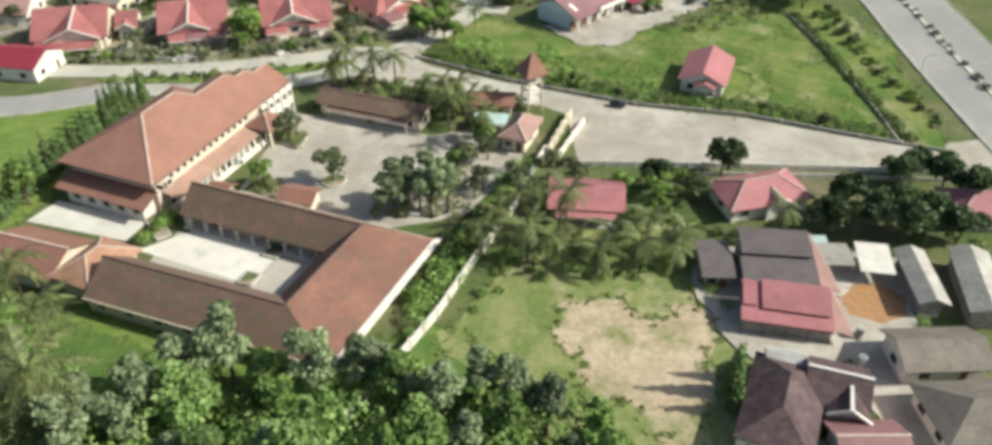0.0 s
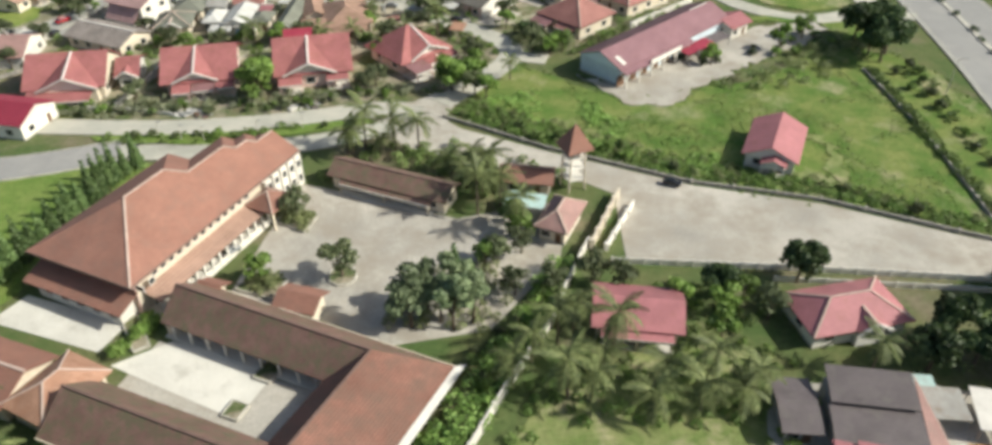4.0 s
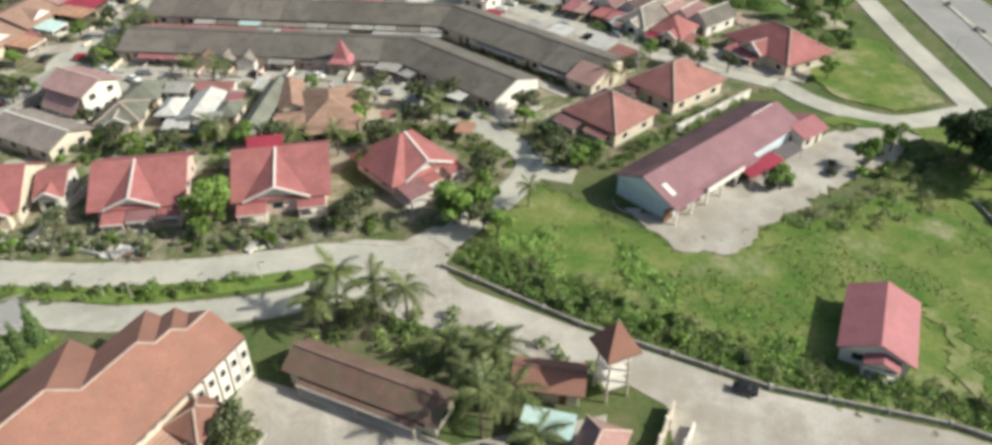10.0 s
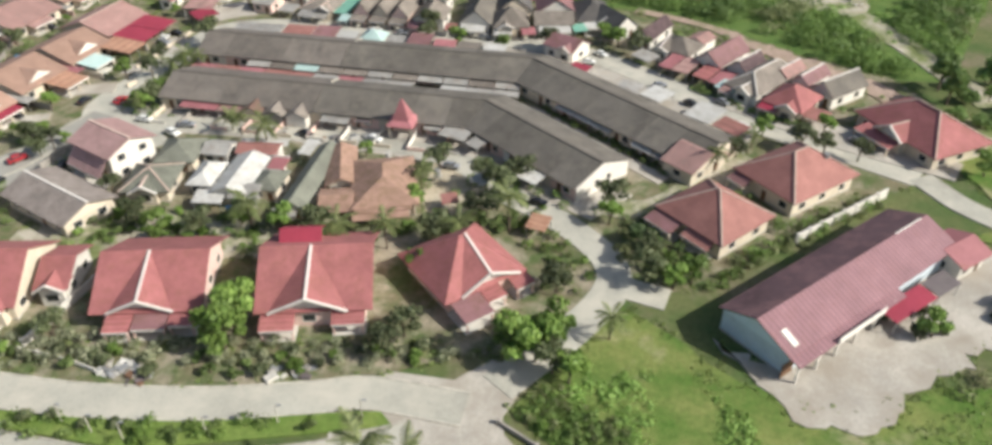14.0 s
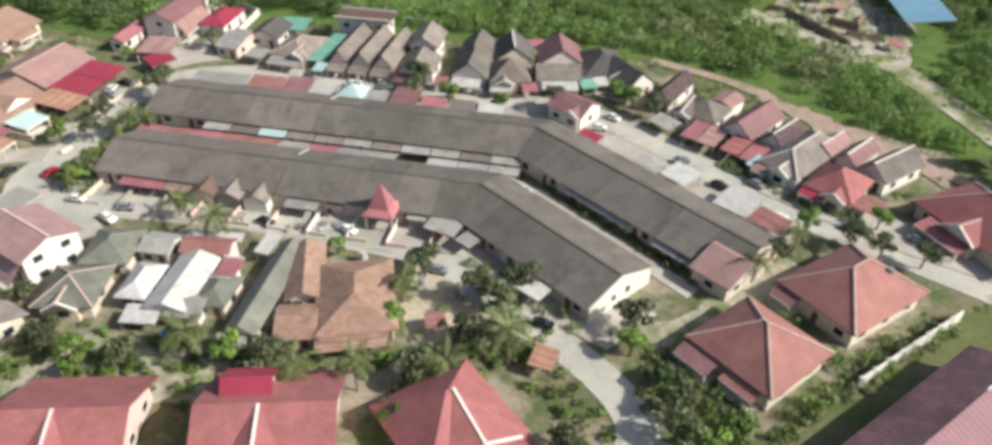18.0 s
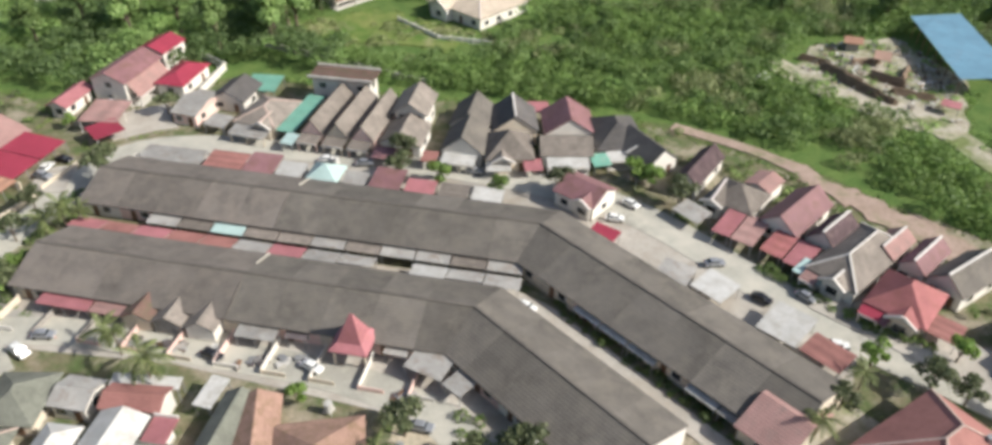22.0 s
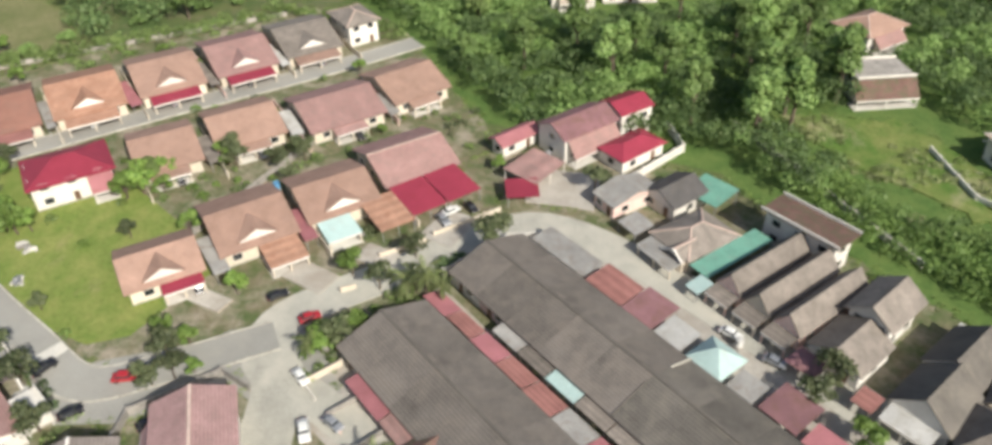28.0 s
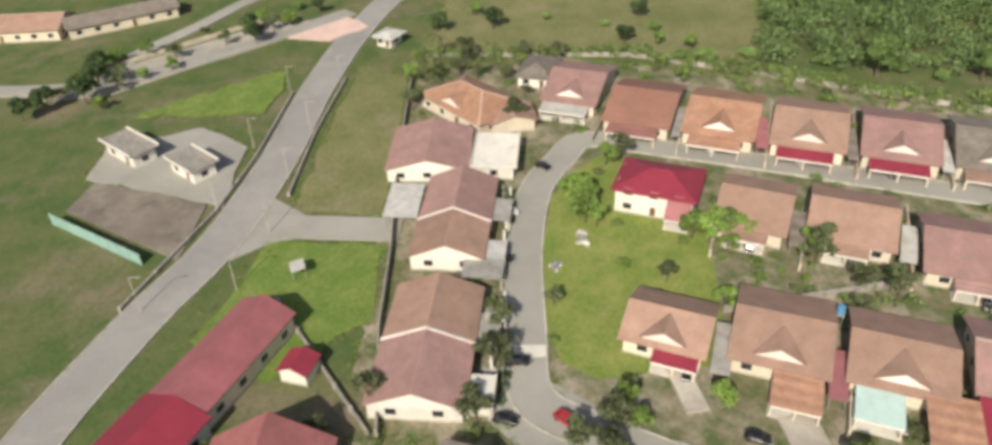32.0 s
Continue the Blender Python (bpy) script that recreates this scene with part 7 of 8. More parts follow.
wall_line("villa_wall", [(49.9, 199.4), (69.5, 214.2)], 2.0, 0.25, WHITE, "white wall between the villas and the hall")
wall_line("garden_wall", [(-66, 168.6), (-61.4, 186)], 1.5, 0.2, WHITE, "white garden wall beside the bungalow")
wall_line("front_fence", [(-86, 170.4), (-69, 168.2), (-60, 166.6), (-53.4, 164.4)], 0.9, 0.15, WHITE, "low white fence along the front road", "fence", 2.5)
wall_line("pink_house_wall", [(-83, 207.6), (-87.9, 214), (-85, 226.4), (-79.4, 227.4)], 1.5, 0.2, BLOCK, "weathered block wall round the two-storey house")
wall_line("terrace_end_wall", [(-77.5, 262), (-76, 276), (-70, 282.5)], 1.4, 0.2, WHITE, "white wall at the end of the terrace")
area("workshop_yard", rough([(41.2, 66), (44, 60), (55, 57), (58, 40), (64, 40), (64, 52), (68, 60), (76, 78), (64, 83), (46, 84), (41, 76)], 70, 0.8), CONCRETE, "pale paved yard between the sheds", "yard")
area("earth_mound", rough([(61.4, 66.4), (61.8, 70), (64.6, 72.4), (69, 72), (71, 68.6), (69.6, 65), (65, 63.8)], 51, 0.4, 1.5), CLAY, "patch of orange earth beside the sheds", "ground")
area("hillside_clay", rough([(50.5, 291), (58, 285), (67, 276), (86, 257), (82, 250), (70, 262), (62, 272), (53, 283)], 67, 1.2, 2.0), PINKCLAY, "bare pinkish clay behind the houses", "ground")
for a, b, w in (((-105.5, 231.6), (-97, 234), 3.2), ((-97, 246.5), (-89, 248), 5), ((-92, 257), (-86, 258.6), 4.5), ((-89, 270.5), (-82.5, 272), 9)):
    road("driveway", [a, b], w, CONCRETE, "pale concrete driveway", False, 0.05, False)
area("drive_apron", rough([(-81, 286), (-88, 294), (-76, 302), (-70, 292)], 69, 0.8), CONCRETE, "pale concrete apron before the red-roofed house", "yard")
area("east_pale_yard", [(46, 246), (66, 230), (84, 220), (88, 226), (68, 240), (52, 252)], CONCRETE, "pale paving along the eastern row", "yard")

# ---------------- planters, posts, cars ----------------
planter([(-26.5, 125.4), (-24.7, 130.1), (-19.6, 126.8), (-21.5, 122.1)], "raised bed with a pale kerb in the school yard")
planter([(-30.3, 108.6), (-27.6, 112.6), (-22.5, 110.4), (-24.2, 105.8)], "raised bed with shrubs behind the classroom wing")
planter([(-14.2 + 2.2 * math.cos(k * math.tau / 10), 110.3 + 2.2 * math.sin(k * math.tau / 10)) for k in range(10)], "round kerbed bed under the yard tree")
planter([(-42, 96.5), (-45.5, 103), (-43.5, 104), (-40, 97.5)], "narrow raised bed beside the court")
planter([(-24.6, 90.4), (-23, 93.2), (-20.6, 92), (-22.2, 89.2)], "narrow planted bed beside the pale court")
planter([(-27.5, 84.2), (-26.3, 86.6), (-24.2, 85.6), (-25.4, 83.2)], "narrow planted bed beside the pale court")
house((-23.4, 101.2), (-17, 98.8), 5.4, "x", 3.0, 1.2, BROWN_TILE, CREAM, None, label="short link block with a brown roof", name="link_block", category="school building", windows=False)
house((-35.4, 104.6), (-31.6, 103), 4.4, "x", 3.0, 1.2, BROWN_TILE, CREAM, None, label="short link block with a brown roof", name="link_block", category="school building", windows=False)
for x, y in ((-53.9, 155.9), (-49.2, 154.4), (-44.7, 153.6), (-34.4, 155), (-25.9, 157.4), (-15.2, 158.9)):
    lamp_post(x, y, 3.4, "slim pale post on the grassed median")
for x, y in ((-118, 162.5), (-134, 162.6), (-152, 160.4), (-172, 159), (-196, 159.6), (-142, 149.4), (-164, 149), (-190, 148.8), (-112, 149)):
    lamp_post(x, y, 7.0, "tall slim lamp post beside the main road", 1.4, 90)
for x, y in ((107.5, 130), (110, 160), (114, 190), (120, 225), (124, 255)):
    lamp_post(x, y, 8.0, "tall slim lamp post beside the highway", 1.6, 0)
for x, y, t, paint, word in ((-104.2, 209.4, 100, CAR_BLACK, "black"), (-93.9, 216.6, 50, CAR_RED, "red"), (-92.5, 240.8, 72, CAR_BLACK, "black"), (-103.4, 233.2, -18, CAR_BLACK, "black"), (-84.8, 241.3, 70, CAR_RED, "red"), (-68, 228.3, -30, CAR_WHITE, "white"), (42.9, 130.7, -25, CAR_BLACK, "black"), (-93.4, 208.6, 80, CAR_BLACK, "black"), (-141.6, 205.2, 85, CAR_WHITE, "white"),
                             (-158, 210.6, 60, CAR_BLACK, "black"), (-87.6, 271.6, -15, CAR_GREY, "silver-grey"), (-86.6, 277.6, -15, CAR_BLACK, "black"), (20.8, 271, -38, CAR_WHITE, "white"), (2.8, 242.6, -30, CAR_WHITE, "white"), (46, 248, -44, CAR_GREY, "silver-grey"),
                             (-32.5, 117.4, 50, CAR_GREY, "silver-grey"), (-76, 233.4, -8, CAR_WHITE, "white"), (-88.5, 274.4, 80, CAR_WHITE, "white"), (-8, 279.6, -8, CAR_GREY, "silver-grey"), (-84, 215, 80, CAR_BLACK, "black"), (70, 233, -35, CAR_GREY, "silver-grey")):
    car(x, y, t, paint, word)

area("west_lawn_far", rough([(-177, 116), (-180, 146), (-204, 145), (-186, 124)], 68, 1.2), LAWN, "green verge beside the main road", "lawn")
area("west_car_park", [(-184, 92), (-188, 105), (-230, 141), (-236, 130), (-204, 100)], CONCRETE, "pale car park with young trees", "car park")
area("west_paving", rough([(-141, 151), (-164, 147.5), (-172, 134), (-162, 117), (-150, 119), (-142.5, 148)], 83, 0.5), GREYROAD, "grey paving round the white pavilions", "paving")
road("car_park_lane", [(-244, 150), (-214, 124), (-196, 104), (-190, 88), (-188, 60)], 6, GREYROAD, "grey lane through the car park", False)
road("far_lane", [(-300, 150), (-262, 120), (-232, 108), (-212, 100), (-196, 98)], 5, GREYROAD, "grey lane beyond the car park", False)
area("west_plaza", rough([(-224, 137), (-236, 138), (-242, 148), (-232, 158), (-222, 150)], 84, 0.6), PINKW, "pinkish paved forecourt far along the road", "paving")
house((-216, 40), (-221, 73), 14, "x", 3.4, 2.6, SALMON_TILE, CREAM, CAP, label="long low school block with a salmon roof", name="far_block", category="building")
house((-221, 75), (-240, 100), 10, "x", 3.2, 2.0, DUN_TILE, CREAM, None, label="long low block with a dun roof", name="far_block", category="building")
wall_line("car_park_wall", [(-184, 90), (-204, 98), (-238, 128)], 1.2, 0.2, CREAM, "pale wall along the car park", "wall", 5)
wall_line("road_wall", [(-112, 145.6), (-140, 150.4), (-160, 151), (-190, 149.6)], 0.8, 0.3, BLOCK, "low dark drain wall along the main road", "wall", 8)
wall_line("road_wall_north", [(-146, 162.4), (-170, 160.6), (-198, 160.4)], 0.8, 0.3, BLOCK, "low dark drain wall along the main road", "wall", 8)
canopy((-123, 170), (-120.4, 171.2), 2.4, 2.2, 2.5, WHITE_METAL, "small white shelter on the grass", "shelter", category="shelter")


# ---------------- yard clutter ----------------
TANK_BLUE = material("blue_plastic", (0.1, 0.25, 0.42), 0.5, 6, 0.8, 0.1)
def water_tank(x, y, high, mat, word):
    ob = base("water_tank", x, y, random.uniform(0, 90), f"{word} water tank on a steel stand beside the houses", "water tank", "yard tanks")
    posts(ob, [(a * 0.5, b * 0.5) for a in (-1, 1) for b in (-1, 1)], -0.05, high, STEEL, 0.1, "leg")
    part("platform", box(-0.65, 0.65, -0.65, 0.65, high, high + 0.1), KERB, ob)
    part("tank", tube(bmesh.new(), (0, 0, high + 0.1), (0, 0, high + 1.4), 0.62, 0.58, 14), mat, ob)
    part("lid", tube(bmesh.new(), (0, 0, high + 1.4), (0, 0, high + 1.5), 0.25, 0.2, 10), mat, ob)


for k, (x, y) in enumerate(((-66.8, 207.5), (-46, 199.6), (-22.4, 221), (-12, 214.6), (-62.5, 285.6), (-34.6, 280.2), (-16.6, 279), (4.2, 279.4), (28, 262.6), (46.4, 266.4), (56.2, 250.6), (60.4, 62), (57.6, 56.4), (-115.6, 256.4), (-131, 270.4), (-86.6, 298.6), (66.4, 252.2), (-58.2, 222), (-76.4, 203))):
    if not free(x, y, 0.4):
        continue
    water_tank(x, y, (1.2, 2.0, 0.6)[k % 3], (STEEL, TANK_BLUE, WHITE_METAL)[k % 3], ("grey steel", "blue plastic", "white")[k % 3])


def timber_stack(x, y, turn, n, long):
    ob = base("timber_stack", x, y, turn, "stack of rough brown timber in the scrap yard", "timber stack", "timber stacks")
    first = None
    for row in range(n):
        for k in range(n - row):
            m = Matrix.Translation((random.uniform(-0.4, 0.4), (k - (n - row - 1) / 2) * 0.62, 0.3 + row * 0.52))
            if first is None:
                first = part("log", tube(bmesh.new(), (-long / 2, 0, 0), (long / 2, 0, 0), 0.32, 0.28, 8), TIMBER, ob)
                first.matrix_basis = m
            else:
                shared("log", first, ob, m)


for x, y, t, n, long in ((74.5, 328, -55, 4, 11), (77.2, 322, -58, 4, 10), (79.8, 318, -50, 3, 9), (84.6, 326, -40, 4, 8), (88, 319, -20, 3, 9), (83, 336, 10, 3, 7), (90, 330, 60, 3, 7), (70, 336, -30, 3, 6)):
    timber_stack(x, y, t, n, long)
house((79, 342.6), (83.4, 341.4), 4.5, "x", 2.6, 0.9, ORANGE_TILE, BLOCK, None, label="small hut with an orange roof in the scrap yard", name="yard_hut", category="hut", windows=False)
canopy((83.6, 334.4), (87.2, 332.8), 4.5, 2.3, 2.8, SALMON_TILE, "pale brown sheet roof over stacked boards", "lean_to", category="lean-to")
canopy((90.6, 311.6), (94, 309.6), 3, 2.2, 2.5, ROSE_METAL, "small faded red sheet roof beside the track", "lean_to", category="lean-to")
canopy((54.6, 320.4), (57.6, 324.6), 2.4, 1.6, 1.9, WHITE_METAL, "pale sheet lying over scrap on the slope", "scrap_cover", category="cover")
for q, (a, b, d) in enumerate((((-64, 290.4), (-59.4, 289.2), 4.2), ((-46.6, 284.4), (-44, 283.8), 3.4), ((-28, 280.6), (-23.4, 279.8), 3.6), ((-18.4, 280), (-15.4, 279.6), 3.2), ((-5.6, 277.4), (-1, 277.8), 3.6), ((1.6, 278), (5, 278.6), 3.4),
                               ((14.6, 280.6), (18, 281.6), 3.6), ((22, 276.4), (25.4, 277.8), 3.4), ((27.6, 268), (31.4, 263.8), 4.0), ((44.6, 252.6), (48, 249.2), 4.0), ((52, 243.6), (55, 240.4), 3.4), ((60.6, 240), (64, 237.2), 4.4), ((-13.2, 300), (-7, 299.4), 4), ((0, 300.6), (6, 301), 4))):
    mat, word = ROW[(q * 3 + 1) % 8]
    canopy(a, b, d, 2.2, 2.7, mat, word + " sheet porch roof before a small house", "porch_roof", group="porch roofs of the rows")
for q, (x, y) in enumerate(((-36.6, 281.4), (-29.2, 280.8), (9.4, 273.6), (17.6, 266.4), (33.2, 255.2), (39, 247), (47.8, 237.6), (-66.2, 231.6), (-40.8, 229.4), (-26.4, 228.2), (-10, 219), (6.8, 208))):
    car(x, y, random.uniform(-40, 10), (CAR_WHITE, CAR_GREY, CAR_BLACK)[q % 3], ("white", "silver-grey", "black")[q % 3])

a, b = Vector((-74, 238.6)), Vector((-8, 229.2))
for k in range(10):
    p = a.lerp(b, k / 9.5)
    wall_line("yard_wall", [(p.x, p.y + 0.4), (p.x - 0.9, p.y - 5.6)], 1.2, 0.15, random.choice((WHITE, CREAM, PINKW, BLOCK)), "low wall between two front yards", "wall", 9)
    wall_line("yard_front_wall", [(p.x - 0.9, p.y - 5.6), (p.x + 2.6, p.y - 6.1)], 0.9, 0.15, random.choice((WHITE, CREAM, PINKW)), "low front yard wall beside a gate", "wall", 9)
for x, y, t in ((-170.6, 228, -15), (-166.2, 244.4, -15), (-161.8, 260.6, 165), (-157.6, 277, -15), (-153.8, 294, 165), (-133, 246.4, -15), (-129.4, 262, 165), (-120.6, 279.4, -15), (-109, 205.6, 90), (-128, 205.4, 95), (-142, 204.8, 88), (-96, 259.4, -15)):
    word = random.choice(("white", "silver-grey", "black"))
    car(x, y, t, {"white": CAR_WHITE, "silver-grey": CAR_GREY, "black": CAR_BLACK}[word], word)

def junk_pile(x, y, wide, deep, mats, n, label, turn=0.0):
    """Boards, sheets and crates thrown in a loose pile on the ground."""
    ob = base("junk_pile", x, y, turn, label, "junk pile")
    for k in range(n):
        u, v = random.uniform(-wide, wide) / 2, random.uniform(-deep, deep) / 2
        a, b, c = random.uniform(0.25, 0.9), random.uniform(0.2, 0.6), random.choice((0.05, 0.08, 0.3, 0.45))
        m = part(("board", "sheet", "crate")[0 if c < 0.06 else 1 if c < 0.1 else 2], box(-a, a, -b, b, 0, c), mats[k % len(mats)], ob)
        m.matrix_basis = Matrix.Translation((u, v, 0.02 + 0.05 * (k % 6))) @ Matrix.Rotation(random.uniform(0, 3.1), 4, "Z") @ Matrix.Rotation(random.uniform(-0.3, 0.3), 4, "X")


LIGHT_JUNK, DARK_JUNK = (WHITE_METAL, GREY_METAL, PALE, STEEL), (DARK_METAL, STEEL, WOOD, GREY_METAL)
for x, y, w, d, mats, n, word in ((-50.4, 165.2, 5.6, 3.2, LIGHT_JUNK, 30, "pale"), (-47.2, 163.6, 3.4, 2.2, DARK_JUNK, 14, "dark"), (-28.6, 165.6, 3.4, 2.0, LIGHT_JUNK, 12, "pale"), (-24.4, 166.0, 3.0, 1.8, DARK_JUNK, 14, "dark"),
                                  (-52.4, 231.9, 5.0, 2.0, DARK_JUNK, 16, "dark"), (-47, 231.4, 4.0, 2.0, DARK_JUNK, 20, "dark"), (-41.4, 230.6, 3.0, 1.6, LIGHT_JUNK, 14, "pale"), (-35.4, 228.8, 4.0, 1.6, DARK_JUNK, 18, "dark"),
                                  (-29.6, 229.6, 3.4, 2.0, LIGHT_JUNK, 16, "pale"), (-13, 224.2, 4, 1.8, DARK_JUNK, 16, "dark"), (-134.9, 218.6, 3.6, 1.4, LIGHT_JUNK, 14, "pale"), (-126.8, 213.9, 1.8, 1.2, LIGHT_JUNK, 8, "pale"), (-128.4, 203.8, 3, 2, DARK_JUNK, 14, "dark"), (-108.6, 204.8, 4, 2.4, DARK_JUNK, 16, "dark"), (-102, 205.6, 3.4, 2, LIGHT_JUNK, 14, "pale"), (-144, 203.2, 5, 1.4, DARK_JUNK, 16, "dark")):
    junk_pile(x, y, w, d, mats, n, word + " boards, sheets and crates piled on the ground", random.uniform(-20, 20))

# narrow roofs between the estate houses
for q, (a, b, d) in enumerate((((-102.2, 235.8), (-101.6, 238.4), 10), ((-98.6, 250.6), (-98, 253), 9), ((-131.8, 252.2), (-131.2, 254.8), 10), ((-128.6, 268.8), (-127.8, 271.2), 10), ((-168.4, 236.2), (-168, 238), 12), ((-164.2, 252.4), (-163.8, 254.8), 12), ((-160.2, 269), (-159.8, 271), 12), ((-156.4, 285.2), (-156, 287.4), 12),
                               ((-120.2, 287.6), (-119.8, 290), 9))):
    mat, word = ((GREY_METAL, "grey"), (ROSE_METAL, "faded red"), (DUN_TILE, "dun"), (WHITE_METAL, "pale"))[q % 4]
    canopy(a, b, d, 2.3, 2.8, mat, word + " sheet roof over a side passage", "passage_roof", group="side passage roofs")

for q, (x0, x1) in enumerate(((-31.6, -27.4), (-20, -14.6), (-13.8, -8.6), (-7.8, -2.4))):
    mat, word = ROW[(1, 0, 6, 5)[q]]
    canopy((x0, 266.6 - 0.141 * x0), (x1, 266.6 - 0.141 * x1), 3.8, 2.3, 2.8, mat, word + " sheet porch roof behind the terrace", "porch_roof", group="rear porch roofs of the terrace")


# ---------------- trees ----------------
W = "trees of the wooded slope"
def inside(x, y, poly):
    hit = False
    for (x0, y0), (x1, y1) in zip(poly, poly[1:] + poly[:1]):
        if (y0 > y) != (y1 > y) and x < (x1 - x0) * (y - y0) / (y1 - y0) + x0:
            hit = not hit
    return hit


def scatter(poly, count, gap, seed, holes=()):
    rng = random.Random(seed)
    xs, ys = [p[0] for p in poly], [p[1] for p in poly]
    out = []
    for _ in range(count * 40):
        x, y = rng.uniform(min(xs), max(xs)), rng.uniform(min(ys), max(ys))
        if inside(x, y, poly) and not any(inside(x, y, h) for h in holes) and all((x - a) ** 2 + (y - b) ** 2 > gap * gap for a, b in out):
            out.append((x, y))
            if len(out) == count:
                break
    return out


HOLES = [[(-136, 346), (-122, 352), (-98, 380), (-96, 396), (-112, 404), (-146, 366)], [(-6, 372), (12, 366), (22, 384), (6, 396)], [(12, 396), (28, 388), (40, 404), (24, 416)], [(-66, 338), (-56, 352), (-40, 372), (-4, 352), (-10, 330), (-30, 326), (-50, 332)], [(-32, 358), (-12, 342), (6, 358), (-14, 380)], [(-60, 366), (-48, 354), (-40, 366), (-52, 382)], [(-74, 384), (-54, 380), (-50, 402), (-72, 406)],
         [(58, 330), (72, 350), (112, 356), (112, 318), (98, 292), (106, 250), (94, 250), (84, 300)], [(30, 306), (52, 295), (70, 274), (64, 264), (30, 294)]]
SLOPE = [(-100, 305), (-60, 324), (-45, 318), (32, 306), (62, 290), (80, 268), (96, 262), (140, 330), (160, 400), (60, 440), (-120, 440), (-215, 400), (-215, 325), (-152, 324), (-120, 310)]
for x, y in scatter(SLOPE, 24, 14.0, 3, HOLES):
    near = -45 < x < 70 and y < 325
    plant("thicket" if near else random.choice(("wood", "wood", "broad")), x, y, random.uniform(0.6, 0.85), W)
for x, y in scatter([(-120, 320), (-62, 330), (-40, 360), (-60, 400), (-130, 400)], 12, 8, 5, HOLES):
    plant("tall", x, y, random.uniform(0.9, 1.2), W)
LOW = [(-45, 318), (32, 306), (62, 290), (80, 268), (96, 262), (140, 330), (120, 380), (60, 392), (14, 386), (4, 352), (-40, 335)]
zones = [[], [], []]
for x, y in scatter(LOW, 1050, 2.3, 21, HOLES):
    v = noise.noise(Vector((x * 0.055, y * 0.055, 4))) + random.uniform(-0.12, 0.12)
    if v > -0.42:
        zones[0 if v > 0.0 else 1 if v > -0.2 else 2].append((x, y))
for spots, mat, word, s, top in zip(zones, (LEAF_SCRUB, LEAF_WOOD, LEAF_OLIVE), ("bright green", "mid-green", "dry olive"), (22, 27, 28), (2.0, 3.2, 1.4)):
    heap("slope_scrub", spots, 0.2, top, 2.1, 125, 0.42, mat, word + " scrub covering the lower slope", "scrub", s)
woods = [[], []]
for x, y in scatter(SLOPE, 2100, 2.6, 23, HOLES + [LOW]):
    shade = noise.noise(Vector((x * 0.05, y * 0.05, 6))) + random.uniform(-0.15, 0.15) - (0.35 if -86 < x < -44 and y < 390 else 0.0)
    woods[0 if shade > -0.08 else 1].append((x, y))
heap("slope_canopy", woods[0], 2.2, 5.2, 2.2, 120, 0.46, LEAF_WOOD, "canopy of mixed green woodland on the slope", "woodland", 24)
heap("slope_canopy_dark", woods[1], 1.8, 4.8, 2.2, 120, 0.46, LEAF_DEEP, "dark green canopy of the wooded slope", "woodland", 29)
SOUTH = [(-82, 26), (-78, 74), (-60, 76), (-50, 69), (-41, 61), (-36, 62.5), (-30, 65), (-18, 60.5), (-6, 62), (0, 61), (8, 59.5), (14, 56.5), (16.4, 51), (22, 46), (25, 42), (25, 20)]
for x, y, size in ((7, 56, 0.7), (11, 54.6, 0.62), (14.2, 51, 0.6), (10, 49, 0.8), (16.4, 46, 0.6), (20.6, 44, 0.55), (14, 43, 0.7), (-30.5, 62.5, 1.1), (-25, 64, 1.2), (-19.4, 61.5, 1.15), (-13.6, 60, 1.2), (-8, 60.4, 1.1), (-3.4, 57.5, 1.2), (-34, 58, 1.1), (2, 54, 1.1)):
    plant(random.choice(("grove", "lime")), x, y, size, "trees south of the school")
for x, y in scatter(SOUTH, 78, 3.9, 8):
    plant(random.choice(("grove", "grove", "lime", "wood") if x < 0 else ("lime", "grove", "lime")), x, y, random.uniform(0.72, 1.05) if x > -4 else random.uniform(0.9, 1.2), "trees south of the school")
heap("south_undergrowth", scatter(SOUTH, 330, 2.8, 25), 0.5, 4.4, 2.6, 130, 0.5, LEAF_WOOD, "leafy undergrowth filling the southern wood", "undergrowth", 26)
for x, y in [(11.6, 127.4), (8.8, 130.6), (13.8, 119.4), (7.6, 125), (16.9, 92.8), (22.2, 87.1), (26.9, 80), (33.7, 80.4), (38.6, 80), (17, 84), (13, 90), (20, 83), (30, 84), (36, 84), (41, 82), (24, 90), (19.5, 96), (10, 86), (-12.7, 148), (-7, 147.4), (-2.5, 146), (7.4, 137.4), (3.1, 138.7), (-49, 63.4), (-45, 54.4), (-9.3, 145.5),
             (10, 136), (6, 133), (-15, 146), (58, 84.5), (-46.5, 223), (-42, 198), (-18, 194), (-26, 193), (-6, 196), (2, 200), (-58, 66), (-56, 72), (-16, 146)]:
    plant("palm", x, y, random.uniform(0.8, 1.1), "palms")
